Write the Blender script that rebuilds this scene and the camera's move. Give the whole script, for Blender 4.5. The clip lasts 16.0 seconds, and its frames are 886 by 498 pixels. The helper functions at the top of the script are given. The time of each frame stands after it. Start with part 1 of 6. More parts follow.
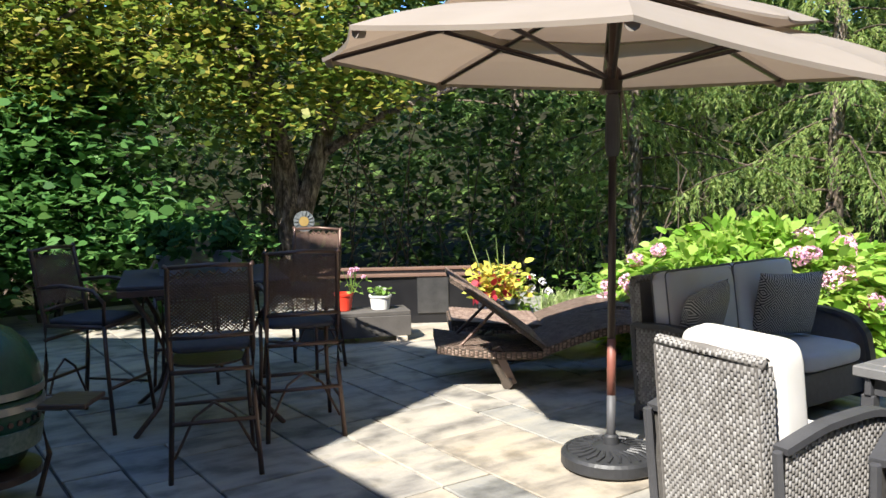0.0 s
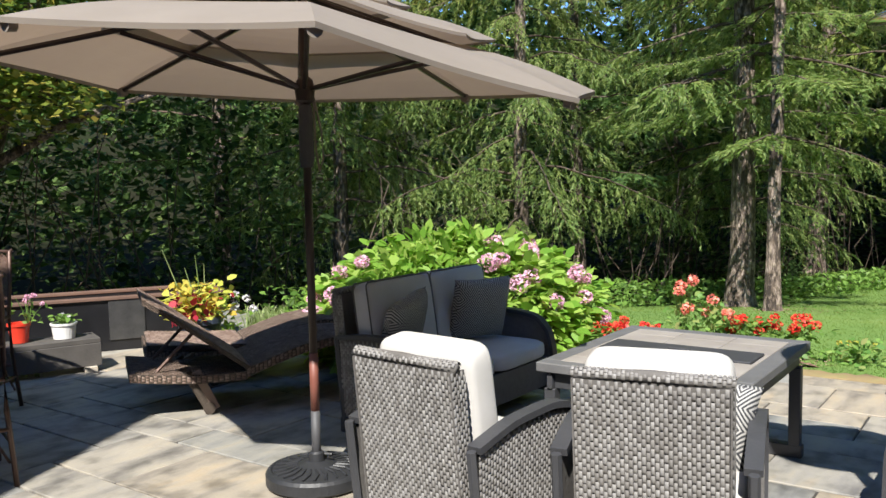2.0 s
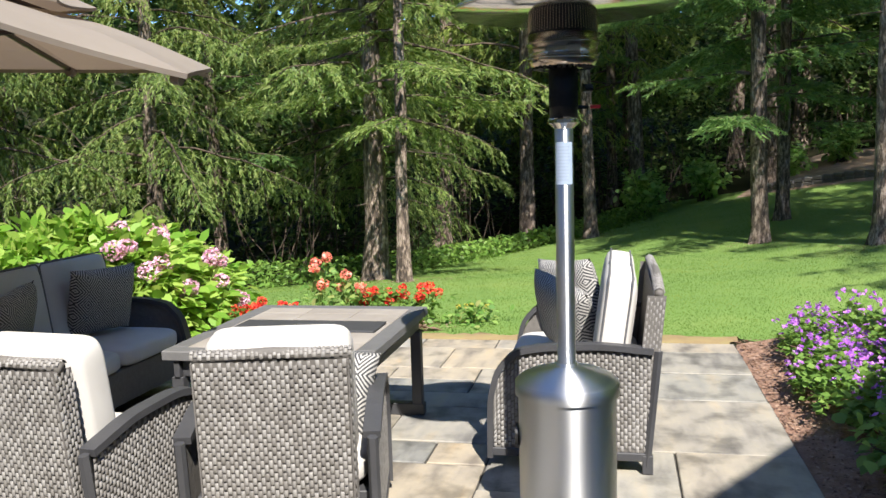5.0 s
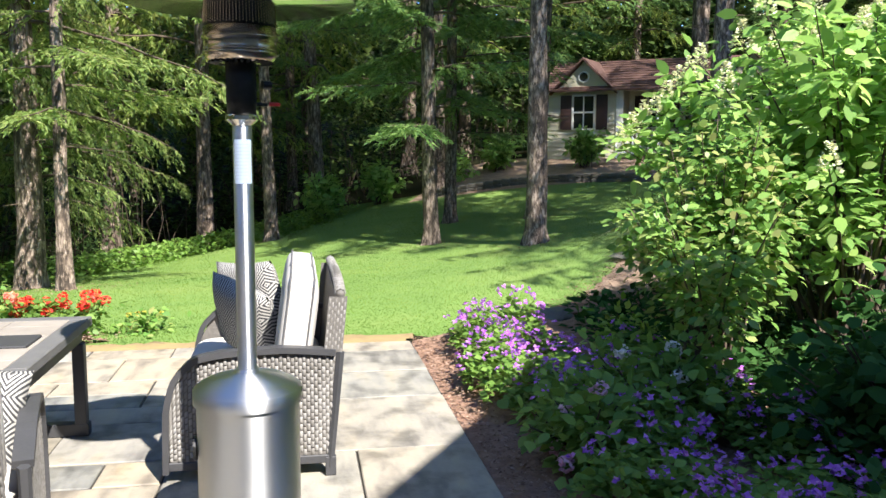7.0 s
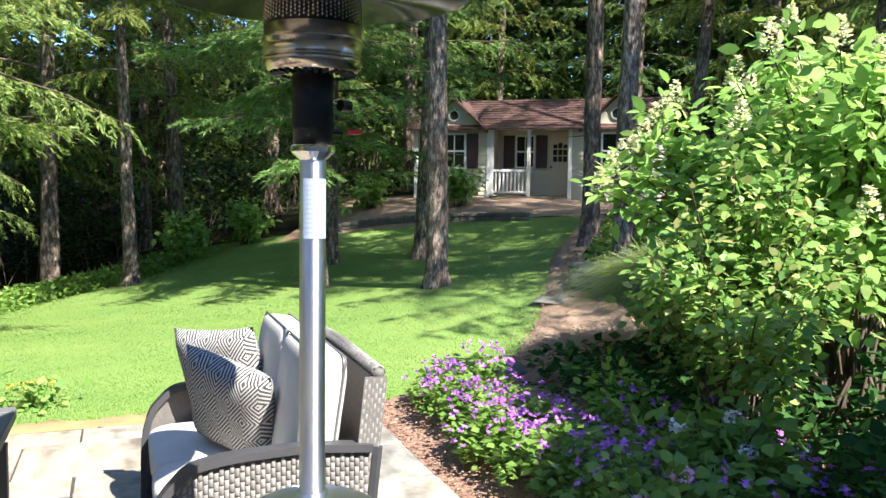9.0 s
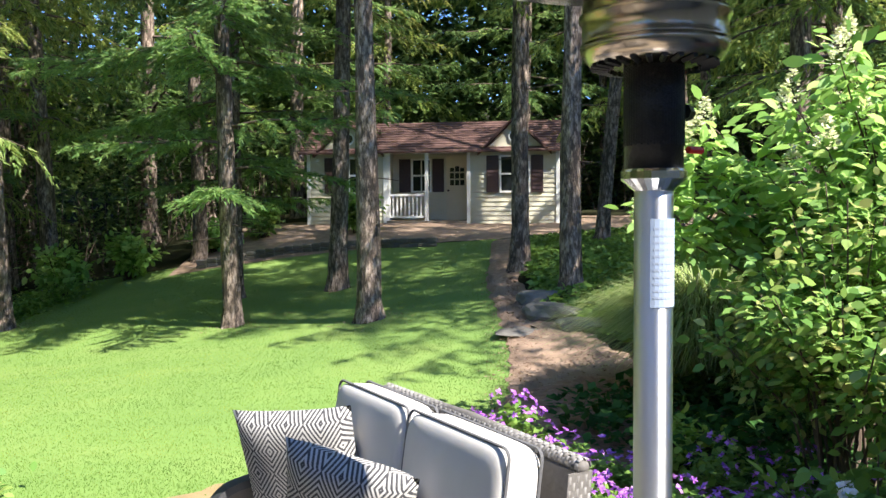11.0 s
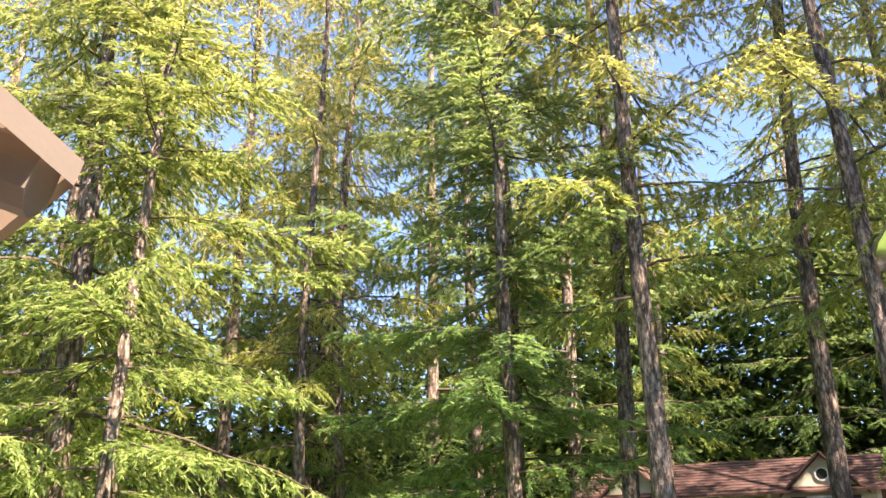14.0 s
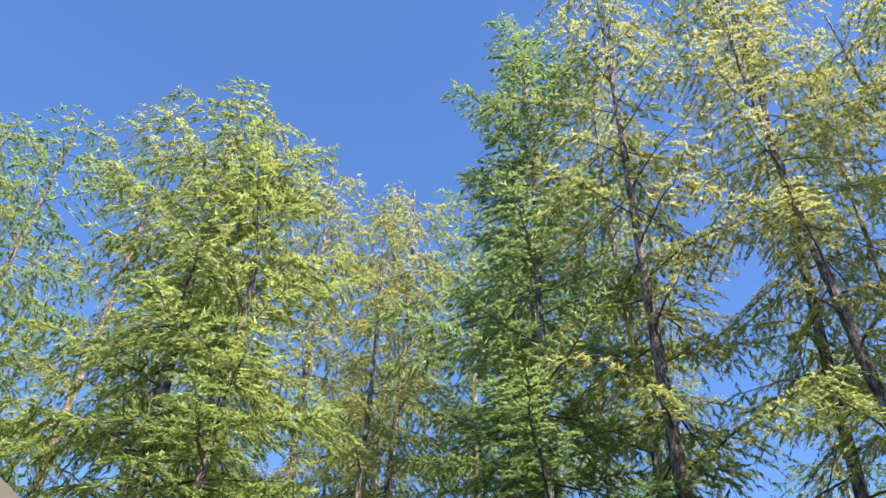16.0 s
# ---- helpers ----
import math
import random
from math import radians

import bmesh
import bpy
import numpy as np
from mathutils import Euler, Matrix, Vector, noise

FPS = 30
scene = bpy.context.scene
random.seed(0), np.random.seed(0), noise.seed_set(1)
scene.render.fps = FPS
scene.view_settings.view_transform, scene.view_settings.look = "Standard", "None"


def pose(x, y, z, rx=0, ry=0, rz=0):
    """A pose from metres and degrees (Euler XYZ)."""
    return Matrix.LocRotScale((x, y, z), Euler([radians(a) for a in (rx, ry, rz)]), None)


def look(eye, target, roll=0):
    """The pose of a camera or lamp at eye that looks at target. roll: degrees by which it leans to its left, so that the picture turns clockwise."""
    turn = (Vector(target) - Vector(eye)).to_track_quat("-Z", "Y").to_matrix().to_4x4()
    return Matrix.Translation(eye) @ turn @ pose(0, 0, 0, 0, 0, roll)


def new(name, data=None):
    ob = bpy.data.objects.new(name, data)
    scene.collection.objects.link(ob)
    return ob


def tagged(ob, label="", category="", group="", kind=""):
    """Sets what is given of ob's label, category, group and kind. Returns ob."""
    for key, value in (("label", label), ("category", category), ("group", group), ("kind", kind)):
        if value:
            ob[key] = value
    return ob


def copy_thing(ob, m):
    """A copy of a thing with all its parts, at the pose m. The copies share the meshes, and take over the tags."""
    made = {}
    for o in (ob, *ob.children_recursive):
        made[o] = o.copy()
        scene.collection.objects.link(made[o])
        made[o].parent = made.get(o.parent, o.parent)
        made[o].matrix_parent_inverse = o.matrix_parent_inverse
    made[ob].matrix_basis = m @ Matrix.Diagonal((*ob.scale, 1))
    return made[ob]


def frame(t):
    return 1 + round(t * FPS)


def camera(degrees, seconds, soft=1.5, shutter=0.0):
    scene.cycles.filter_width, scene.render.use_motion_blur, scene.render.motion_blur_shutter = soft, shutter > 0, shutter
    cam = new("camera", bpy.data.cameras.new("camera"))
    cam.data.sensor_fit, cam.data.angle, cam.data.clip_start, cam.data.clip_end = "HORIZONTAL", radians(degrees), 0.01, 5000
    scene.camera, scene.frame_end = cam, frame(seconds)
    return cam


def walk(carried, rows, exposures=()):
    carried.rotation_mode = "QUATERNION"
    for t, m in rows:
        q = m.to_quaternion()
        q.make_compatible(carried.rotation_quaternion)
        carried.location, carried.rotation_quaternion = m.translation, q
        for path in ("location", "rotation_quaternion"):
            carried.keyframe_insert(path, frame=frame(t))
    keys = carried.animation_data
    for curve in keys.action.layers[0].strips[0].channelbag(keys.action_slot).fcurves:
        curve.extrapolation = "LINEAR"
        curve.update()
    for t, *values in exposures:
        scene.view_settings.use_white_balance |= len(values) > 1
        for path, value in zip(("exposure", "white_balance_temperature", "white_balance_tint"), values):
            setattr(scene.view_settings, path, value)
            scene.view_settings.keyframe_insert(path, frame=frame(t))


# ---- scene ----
cam = camera(55.7, 16.0)
PATH = [
    (0.00, (-0.029, 0.049, 1.567), (-0.030, 5.026, 1.093), -0.81),
    (0.50, (0.051, 0.073, 1.555), (0.374, 5.048, 1.166), -0.61),
    (1.00, (0.049, 0.100, 1.563), (0.833, 5.027, 1.232), -1.03),
    (1.50, (0.042, 0.121, 1.563), (1.286, 4.952, 1.219), -1.05),
    (2.00, (0.063, 0.145, 1.549), (1.728, 4.841, 1.134), -1.12),
    (2.50, (0.091, 0.150, 1.539), (2.108, 4.697, 1.030), -1.23),
    (3.00, (0.113, 0.159, 1.528), (2.445, 4.540, 0.925), -1.26),
    (5.50, (0.182, 0.084, 1.535), (3.938, 3.339, 0.991), -1.56),
    (6.00, (0.194, 0.077, 1.543), (4.307, 2.868, 1.004), -1.22),
    (6.50, (0.209, 0.088, 1.528), (4.548, 2.511, 0.980), -0.65),
    (7.00, (0.223, 0.138, 1.517), (4.723, 2.240, 0.941), 0.26),
    (7.50, (0.307, 0.315, 1.522), (4.947, 2.103, 1.003), 1.22),
    (8.00, (0.423, 0.583, 1.541), (5.151, 2.146, 1.098), 1.76),
    (8.50, (0.503, 0.913, 1.538), (5.295, 2.283, 1.136), 1.17),
    (9.00, (0.610, 1.220, 1.531), (5.445, 2.445, 1.183), 0.75),
    (11.50, (1.258, 2.627, 1.584), (6.251, 2.870, 1.481), -1.34),
    (12.00, (1.322, 2.832, 1.604), (6.318, 3.024, 1.666), -2.87),
    (12.50, (1.340, 2.905, 1.634), (6.311, 3.331, 1.967), -2.04),
    (13.00, (1.333, 2.850, 1.653), (6.208, 3.651, 2.426), -1.25),
    (13.50, (1.330, 2.765, 1.612), (5.976, 4.055, 2.937), -0.97),
    (14.00, (1.314, 2.690, 1.580), (5.619, 4.494, 3.370), -0.50),
    (14.50, (1.302, 2.650, 1.605), (5.347, 4.581, 3.819), -0.64),
    (15.00, (1.317, 2.650, 1.648), (5.163, 4.464, 4.277), 0.76),
    (15.50, (1.274, 2.690, 1.690), (4.886, 4.400, 4.694), 2.09),
    (16.00, (1.220, 2.758, 1.720), (4.536, 4.390, 5.087), 1.63),
]
walk(cam, [(t, look(eye, target, roll)) for t, eye, target, roll in PATH],
     [(0.0, 1.55, 6450, 10), (0.8, 1.15, 6450, 10), (1.5, 0.95, 6300, 10), (3.0, 1.15, 6400, 10), (5.5, 1.2, 6500, 11), (6.5, 1.45, 6500, 11), (8.5, 1.9, 6500, 11), (9.0, 1.9, 6500, 11), (11.5, 1.78, 6600, 12), (12.0, 1.82, 6650, 12), (12.5, 1.95, 6500, 13), (13.5, 2.3, 7300, 23), (14.0, 2.35, 8000, 26), (15.0, 1.93, 7800, 22), (15.5, 1.6, 6900, 15), (16.0, 1.4, 6400, 10)])

# ---- light ----
SUN_DIR = Vector((-0.47, -0.80, 1.0)).normalized()      # towards the sun
world = bpy.data.worlds.new("sky")
scene.world = world
world.use_nodes = True
wn = world.node_tree
sky = wn.nodes.new("ShaderNodeTexSky")
sky.sky_type = 'NISHITA'
sky.sun_disc = False
sky.sun_elevation = math.asin(SUN_DIR.z)
sky.sun_rotation = math.atan2(SUN_DIR.x, SUN_DIR.y)
sky.air_density = 0.7
sky.dust_density = 0.0
sky.ozone_density = 9.0
wn.links.new(sky.outputs[0], wn.nodes["Background"].inputs[0])
wn.nodes["Background"].inputs[1].default_value = 0.15
sun_data = bpy.data.lights.new("sun", 'SUN')
sun_data.energy = 4.9
sun_data.angle = radians(0.55)
sun_data.color = (1.0, 0.95, 0.86)
sun = new("sun", sun_data)
sun.matrix_world = look(SUN_DIR * 50, (0, 0, 0))

# ---- materials ----
def shader(name):
    m = bpy.data.materials.new(name)
    m.use_nodes = True
    return m, m.node_tree.nodes, m.node_tree.links, m.node_tree.nodes["Principled BSDF"]

def ramp(nodes, cols, pos=None):
    r = nodes.new("ShaderNodeValToRGB")
    e = r.color_ramp.elements
    while len(e) < len(cols):
        e.new(0.5)
    for i, c in enumerate(cols):
        e[i].position = pos[i] if pos else i / (len(cols) - 1)
        e[i].color = (*c, 1)
    return r

def pbr(name, cols, scale=8.0, rough=0.6, bump=0.2, metal=0.0, stretch=(1, 1, 1), fine=60.0, rnd=0.0, spec=0.5, dist=0.01):
    """Two scales of noise through a colour ramp, with fine relief; rnd shifts the tone from object to object."""
    m, n, l, b = shader(name)
    tc, mp = n.new("ShaderNodeTexCoord"), n.new("ShaderNodeMapping")
    mp.inputs["Scale"].default_value = stretch
    l.new(tc.outputs["Object"], mp.inputs[0])
    a, f = n.new("ShaderNodeTexNoise"), n.new("ShaderNodeTexNoise")
    a.inputs["Scale"].default_value, f.inputs["Scale"].default_value = scale, fine
    a.inputs["Detail"].default_value, f.inputs["Detail"].default_value = 6, 4
    l.new(mp.outputs[0], a.inputs[0]); l.new(mp.outputs[0], f.inputs[0])
    mix = n.new("ShaderNodeMath"); mix.operation = 'MULTIPLY_ADD'
    mix.inputs[1].default_value = 0.35
    l.new(f.outputs[0], mix.inputs[0])
    sc = n.new("ShaderNodeMath"); sc.operation = 'MULTIPLY_ADD'
    sc.inputs[1].default_value, sc.inputs[2].default_value = 1.1, -0.22
    l.new(a.outputs[0], sc.inputs[0]); l.new(sc.outputs[0], mix.inputs[2])
    val = mix.outputs[0]
    if rnd:
        oi = n.new("ShaderNodeObjectInfo")
        ad = n.new("ShaderNodeMath"); ad.operation = 'MULTIPLY_ADD'
        ad.inputs[1].default_value = rnd
        l.new(oi.outputs["Random"], ad.inputs[0])
        ad2 = n.new("ShaderNodeMath"); ad2.operation = 'SUBTRACT'; ad2.inputs[1].default_value = rnd / 2
        l.new(val, ad2.inputs[0]); l.new(ad2.outputs[0], ad.inputs[2])
        val = ad.outputs[0]
    r = ramp(n, cols)
    l.new(val, r.inputs[0]); l.new(r.outputs[0], b.inputs["Base Color"])
    b.inputs["Roughness"].default_value, b.inputs["Metallic"].default_value = rough, metal
    b.inputs["Specular IOR Level"].default_value = spec
    if bump:
        bp = n.new("ShaderNodeBump")
        bp.inputs["Strength"].default_value, bp.inputs["Distance"].default_value = bump, dist
        l.new(mix.outputs[0], bp.inputs["Height"]); l.new(bp.outputs[0], b.inputs["Normal"])
    return m

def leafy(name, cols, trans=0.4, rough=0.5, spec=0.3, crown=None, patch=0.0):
    """Leaves: tone by island, some light let through; crown paints sunlight into the growth high in a tree, yellower
    with height.
    """
    m, n, l, b = shader(name)
    g = n.new("ShaderNodeNewGeometry")
    r = ramp(n, cols)
    l.new(g.outputs["Random Per Island"], r.inputs[0])
    tone = r.outputs[0]
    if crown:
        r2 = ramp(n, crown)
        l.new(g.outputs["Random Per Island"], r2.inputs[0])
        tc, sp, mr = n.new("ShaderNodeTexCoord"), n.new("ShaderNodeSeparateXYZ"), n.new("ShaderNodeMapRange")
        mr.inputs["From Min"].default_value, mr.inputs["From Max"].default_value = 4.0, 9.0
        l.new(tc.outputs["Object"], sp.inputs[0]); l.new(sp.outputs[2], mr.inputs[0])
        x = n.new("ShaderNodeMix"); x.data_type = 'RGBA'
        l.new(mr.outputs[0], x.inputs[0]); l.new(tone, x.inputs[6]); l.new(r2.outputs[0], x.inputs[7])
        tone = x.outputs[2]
    if patch:
        tc = n.new("ShaderNodeTexCoord")
        for sc in (.45, 2.6):
            nz = n.new("ShaderNodeTexNoise"); nz.inputs["Scale"].default_value = sc; nz.inputs["Detail"].default_value = 5
            l.new(tc.outputs["Object"], nz.inputs[0])
            pr = ramp(n, [(1 - patch, 1 - patch * .8, 1 - patch), (1, 1, 1), (1 + patch, 1 + patch * .45, 1 + patch * .6)], [.34, .5, .68])
            l.new(nz.outputs[0], pr.inputs[0])
            x = n.new("ShaderNodeMix"); x.data_type = 'RGBA'; x.blend_type = 'MULTIPLY'; x.inputs[0].default_value = 1
            l.new(tone, x.inputs[6]); l.new(pr.outputs[0], x.inputs[7])
            tone = x.outputs[2]
    l.new(tone, b.inputs["Base Color"])
    b.inputs["Roughness"].default_value = rough
    b.inputs["Specular IOR Level"].default_value = spec
    t, mx = n.new("ShaderNodeBsdfTranslucent"), n.new("ShaderNodeMixShader")
    hs = n.new("ShaderNodeHueSaturation"); hs.inputs["Value"].default_value = 1.5; hs.inputs["Hue"].default_value = 0.485
    l.new(tone, hs.inputs["Color"]); l.new(hs.outputs[0], t.inputs[0])
    mx.inputs[0].default_value = trans
    l.new(b.outputs[0], mx.inputs[1]); l.new(t.outputs[0], mx.inputs[2])
    l.new(mx.outputs[0], n["Material Output"].inputs[0])
    return m

def flagstone():
    """Natural-cleft slabs: each its own hue, with streaks, stains and cleft relief."""
    m, n, l, b = shader("flagstone")
    oi, tc = n.new("ShaderNodeObjectInfo"), n.new("ShaderNodeTexCoord")
    hue = ramp(n, [(.25, .246, .228), (.31, .285, .24), (.21, .211, .20), (.29, .272, .238), (.315, .272, .212), (.255, .25, .235)], [0, .2, .38, .55, .75, 1])
    hue.color_ramp.interpolation = 'LINEAR'
    l.new(oi.outputs["Random"], hue.inputs[0])
    off = n.new("ShaderNodeVectorMath"); off.operation = 'MULTIPLY_ADD'
    off.inputs[1].default_value = (31, 47, 11)
    rv = n.new("ShaderNodeCombineXYZ")
    for k in range(3):
        l.new(oi.outputs["Random"], rv.inputs[k])
    l.new(rv.outputs[0], off.inputs[0]); l.new(tc.outputs["Object"], off.inputs[2])
    mp = n.new("ShaderNodeMapping"); mp.inputs["Scale"].default_value = (1, 3.2, 1)
    l.new(off.outputs[0], mp.inputs[0])
    a, c, f = n.new("ShaderNodeTexNoise"), n.new("ShaderNodeTexNoise"), n.new("ShaderNodeTexNoise")
    a.inputs["Scale"].default_value, c.inputs["Scale"].default_value, f.inputs["Scale"].default_value = 2.2, 4.5, 38
    for q in (a, c, f):
        q.inputs["Detail"].default_value = 7
    l.new(mp.outputs[0], a.inputs[0]); l.new(off.outputs[0], c.inputs[0]); l.new(off.outputs[0], f.inputs[0])
    tint = ramp(n, [(.55, .55, .57), (.95, .95, .95), (1.12, 1.10, 1.05), (1.25, 1.13, .96)], [.3, .46, .6, .75])
    l.new(a.outputs[0], tint.inputs[0])
    dark = ramp(n, [(.5, .5, .5), (1, 1, 1), (1.15, 1.14, 1.12)], [.32, .5, .75])
    l.new(c.outputs[0], dark.inputs[0])
    out = hue.outputs[0]
    for t in (tint, dark):
        x = n.new("ShaderNodeMix"); x.data_type = 'RGBA'; x.blend_type = 'MULTIPLY'; x.inputs[0].default_value = 1
        l.new(out, x.inputs[6]); l.new(t.outputs[0], x.inputs[7]); out = x.outputs[2]
    l.new(out, b.inputs["Base Color"])
    b.inputs["Roughness"].default_value = .72
    h = n.new("ShaderNodeMath"); h.operation = 'MULTIPLY_ADD'; h.inputs[1].default_value = .25
    l.new(f.outputs[0], h.inputs[0]); l.new(a.outputs[0], h.inputs[2])
    bp = n.new("ShaderNodeBump"); bp.inputs["Strength"].default_value = .7; bp.inputs["Distance"].default_value = .02
    l.new(h.outputs[0], bp.inputs["Height"]); l.new(bp.outputs[0], b.inputs["Normal"])
    return m
M_SLAB = flagstone()
M_JOINT = pbr("joint_sand", [(.025, .023, .02), (.07, .064, .055)], 9, 0.95, 0.5)
M_LAWN = pbr("lawn_soil", [(.095, .175, .035), (.128, .218, .044), (.185, .25, .064)], 0.7, 0.9, 0.3, fine=14)
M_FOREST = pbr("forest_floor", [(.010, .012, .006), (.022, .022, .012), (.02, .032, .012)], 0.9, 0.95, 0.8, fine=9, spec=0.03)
M_MULCH = pbr("bark_mulch", [(.12, .065, .042), (.25, .145, .10), (.40, .26, .19)], 14, 0.95, 1.0, fine=70, dist=0.03)
M_GRAVEL = pbr("path_earth", [(.12, .075, .052), (.24, .165, .115), (.35, .255, .19)], 5, 0.95, 0.8, fine=45)
M_GRASS = leafy("grass", [(.098, .19, .037), (.122, .217, .044), (.138, .236, .05), (.19, .265, .07)], 0.45, .7, .1, patch=.34)
def bark():
    """Flaky plates: pale ridges, dark furrows."""
    m, n, l, b = shader("bark")
    tc, mp = n.new("ShaderNodeTexCoord"), n.new("ShaderNodeMapping")
    mp.inputs["Scale"].default_value = (1, 1, .32)
    l.new(tc.outputs["Object"], mp.inputs[0])
    vo, nz, big = n.new("ShaderNodeTexVoronoi"), n.new("ShaderNodeTexNoise"), n.new("ShaderNodeTexNoise")
    vo.inputs["Scale"].default_value, nz.inputs["Scale"].default_value, big.inputs["Scale"].default_value = 17, 42, 2.2
    nz.inputs["Detail"].default_value = 6
    wob = n.new("ShaderNodeVectorMath"); wob.operation = 'MULTIPLY_ADD'
    wob.inputs[1].default_value = (.09, .09, .09)
    l.new(nz.outputs[1], wob.inputs[0]); l.new(mp.outputs[0], wob.inputs[2]); l.new(mp.outputs[0], nz.inputs[0]); l.new(mp.outputs[0], big.inputs[0])
    l.new(wob.outputs[0], vo.inputs[0])
    a = n.new("ShaderNodeMath"); a.operation = 'MULTIPLY_ADD'; a.inputs[1].default_value = .8
    l.new(nz.outputs[0], a.inputs[0])
    c = n.new("ShaderNodeMath"); c.operation = 'MULTIPLY_ADD'; c.inputs[1].default_value = -.75; c.inputs[2].default_value = .25
    l.new(vo.outputs[0], c.inputs[0]); l.new(c.outputs[0], a.inputs[2])
    d = n.new("ShaderNodeMath"); d.operation = 'MULTIPLY_ADD'; d.inputs[1].default_value = .55
    l.new(big.outputs[0], d.inputs[0]); l.new(a.outputs[0], d.inputs[2])
    r = ramp(n, [(.045, .033, .026), (.12, .088, .068), (.27, .21, .17), (.40, .325, .27)], [.3, .5, .72, .95])
    l.new(d.outputs[0], r.inputs[0]); l.new(r.outputs[0], b.inputs["Base Color"])
    b.inputs["Roughness"].default_value = .95
    bp = n.new("ShaderNodeBump"); bp.inputs["Strength"].default_value = .9; bp.inputs["Distance"].default_value = .03
    l.new(a.outputs[0], bp.inputs["Height"]); l.new(bp.outputs[0], b.inputs["Normal"])
    return m
M_BARK = bark()
M_TWIG = pbr("twig", [(.05, .035, .025), (.13, .095, .07)], 6, 0.9, 0.4)
# crown lists: upper boughs painted yellower and brighter, as the sun shows them
SUNLIT_HIGH = [(.145, .165, .038), (.25, .272, .068), (.36, .36, .107), (.46, .415, .165)]
M_NEEDLE = leafy("larch_needles", [(.09, .16, .035), (.16, .25, .055), (.25, .34, .08), (.34, .39, .12)], 0.55, crown=SUNLIT_HIGH)
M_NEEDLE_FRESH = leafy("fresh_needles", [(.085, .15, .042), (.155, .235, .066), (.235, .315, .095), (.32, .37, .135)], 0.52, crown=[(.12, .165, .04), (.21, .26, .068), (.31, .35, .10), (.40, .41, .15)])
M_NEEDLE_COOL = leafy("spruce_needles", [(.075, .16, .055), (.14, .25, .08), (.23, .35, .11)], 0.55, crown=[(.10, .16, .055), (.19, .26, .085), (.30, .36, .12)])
# understory green is darkened so that it holds the woods' deep shade
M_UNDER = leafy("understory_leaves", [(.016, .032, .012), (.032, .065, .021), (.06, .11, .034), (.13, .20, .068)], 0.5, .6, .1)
M_WOODS = leafy("woodland_leaves", [(.045, .085, .028), (.085, .155, .047), (.14, .225, .07), (.22, .31, .10)], 0.5, .6, .1)
M_MAPLE = leafy("maple_leaves", [(.06, .12, .019), (.12, .19, .032), (.205, .25, .044), (.38, .325, .068)], 0.5)

# ---- building helpers ----
def part(name, bm, material, parent=None, label="", smooth=False):
    me = bpy.data.meshes.new(name)
    bm.to_mesh(me); bm.free()
    me.materials.append(material)
    if smooth:
        me.shade_smooth()
    ob = new(name, me)
    if parent:
        ob.parent = parent
    if label:
        tagged(ob, label)
    return ob

def npmesh(name, v, f, material, parent=None, smooth=False):
    """One mesh from arrays of vertices and equal-sided faces."""
    me = bpy.data.meshes.new(name)
    v, f = np.asarray(v, np.float32), np.asarray(f, np.int32)
    k = f.shape[1]
    me.vertices.add(len(v)); me.vertices.foreach_set("co", v.ravel())
    me.loops.add(f.size); me.loops.foreach_set("vertex_index", f.ravel())
    me.polygons.add(len(f))
    me.polygons.foreach_set("loop_start", np.arange(0, f.size, k, dtype=np.int32))
    me.update(calc_edges=True)
    me.validate()
    me.materials.append(material)
    if smooth:
        me.shade_smooth()
    ob = new(name, me)
    if parent:
        ob.parent = parent
    return ob

def empty(name, label, category, m=None, group="", kind=""):
    e = new(name)
    if m is not None:
        e.matrix_world = m
    return tagged(e, label, category, group, kind)

def box(bm, x0, y0, z0, x1, y1, z1, bev=0.0, seg=1):
    r = bmesh.ops.create_cube(bm, size=1.0)
    vs = r["verts"]
    bmesh.ops.scale(bm, vec=(x1 - x0, y1 - y0, z1 - z0), verts=vs)
    bmesh.ops.translate(bm, vec=((x0 + x1) / 2, (y0 + y1) / 2, (z0 + z1) / 2), verts=vs)
    if bev:
        es = list({e for v in vs for e in v.link_edges})
        bmesh.ops.bevel(bm, geom=es, offset=bev, segments=seg, affect='EDGES', profile=0.5)
    return vs

def boxed(*a, bev=0.004, seg=1):
    bm = bmesh.new(); box(bm, *a, bev=bev, seg=seg)
    return bm

def tube(bm, pts, r, n=8, r1=None, caps=True):
    """A round bar along points, tapered from r to r1."""
    pts = [Vector(p) for p in pts]
    rings = []
    up = Vector((0, 0, 1))
    for i, p in enumerate(pts):
        d = (pts[min(i + 1, len(pts) - 1)] - pts[max(i - 1, 0)]).normalized()
        s = d.cross(up)
        s = s.normalized() if s.length > 1e-3 else Vector((1, 0, 0))
        t = s.cross(d).normalized()
        q = r if r1 is None else r + (r1 - r) * i / (len(pts) - 1)
        rings.append([bm.verts.new(p + (s * math.cos(a) + t * math.sin(a)) * q) for a in [2 * math.pi * k / n for k in range(n)]])
    for a, b in zip(rings, rings[1:]):
        for k in range(n):
            bm.faces.new((a[k], a[(k + 1) % n], b[(k + 1) % n], b[k]))
    if caps:
        bm.faces.new(rings[0][::-1]); bm.faces.new(rings[-1])
    return bm

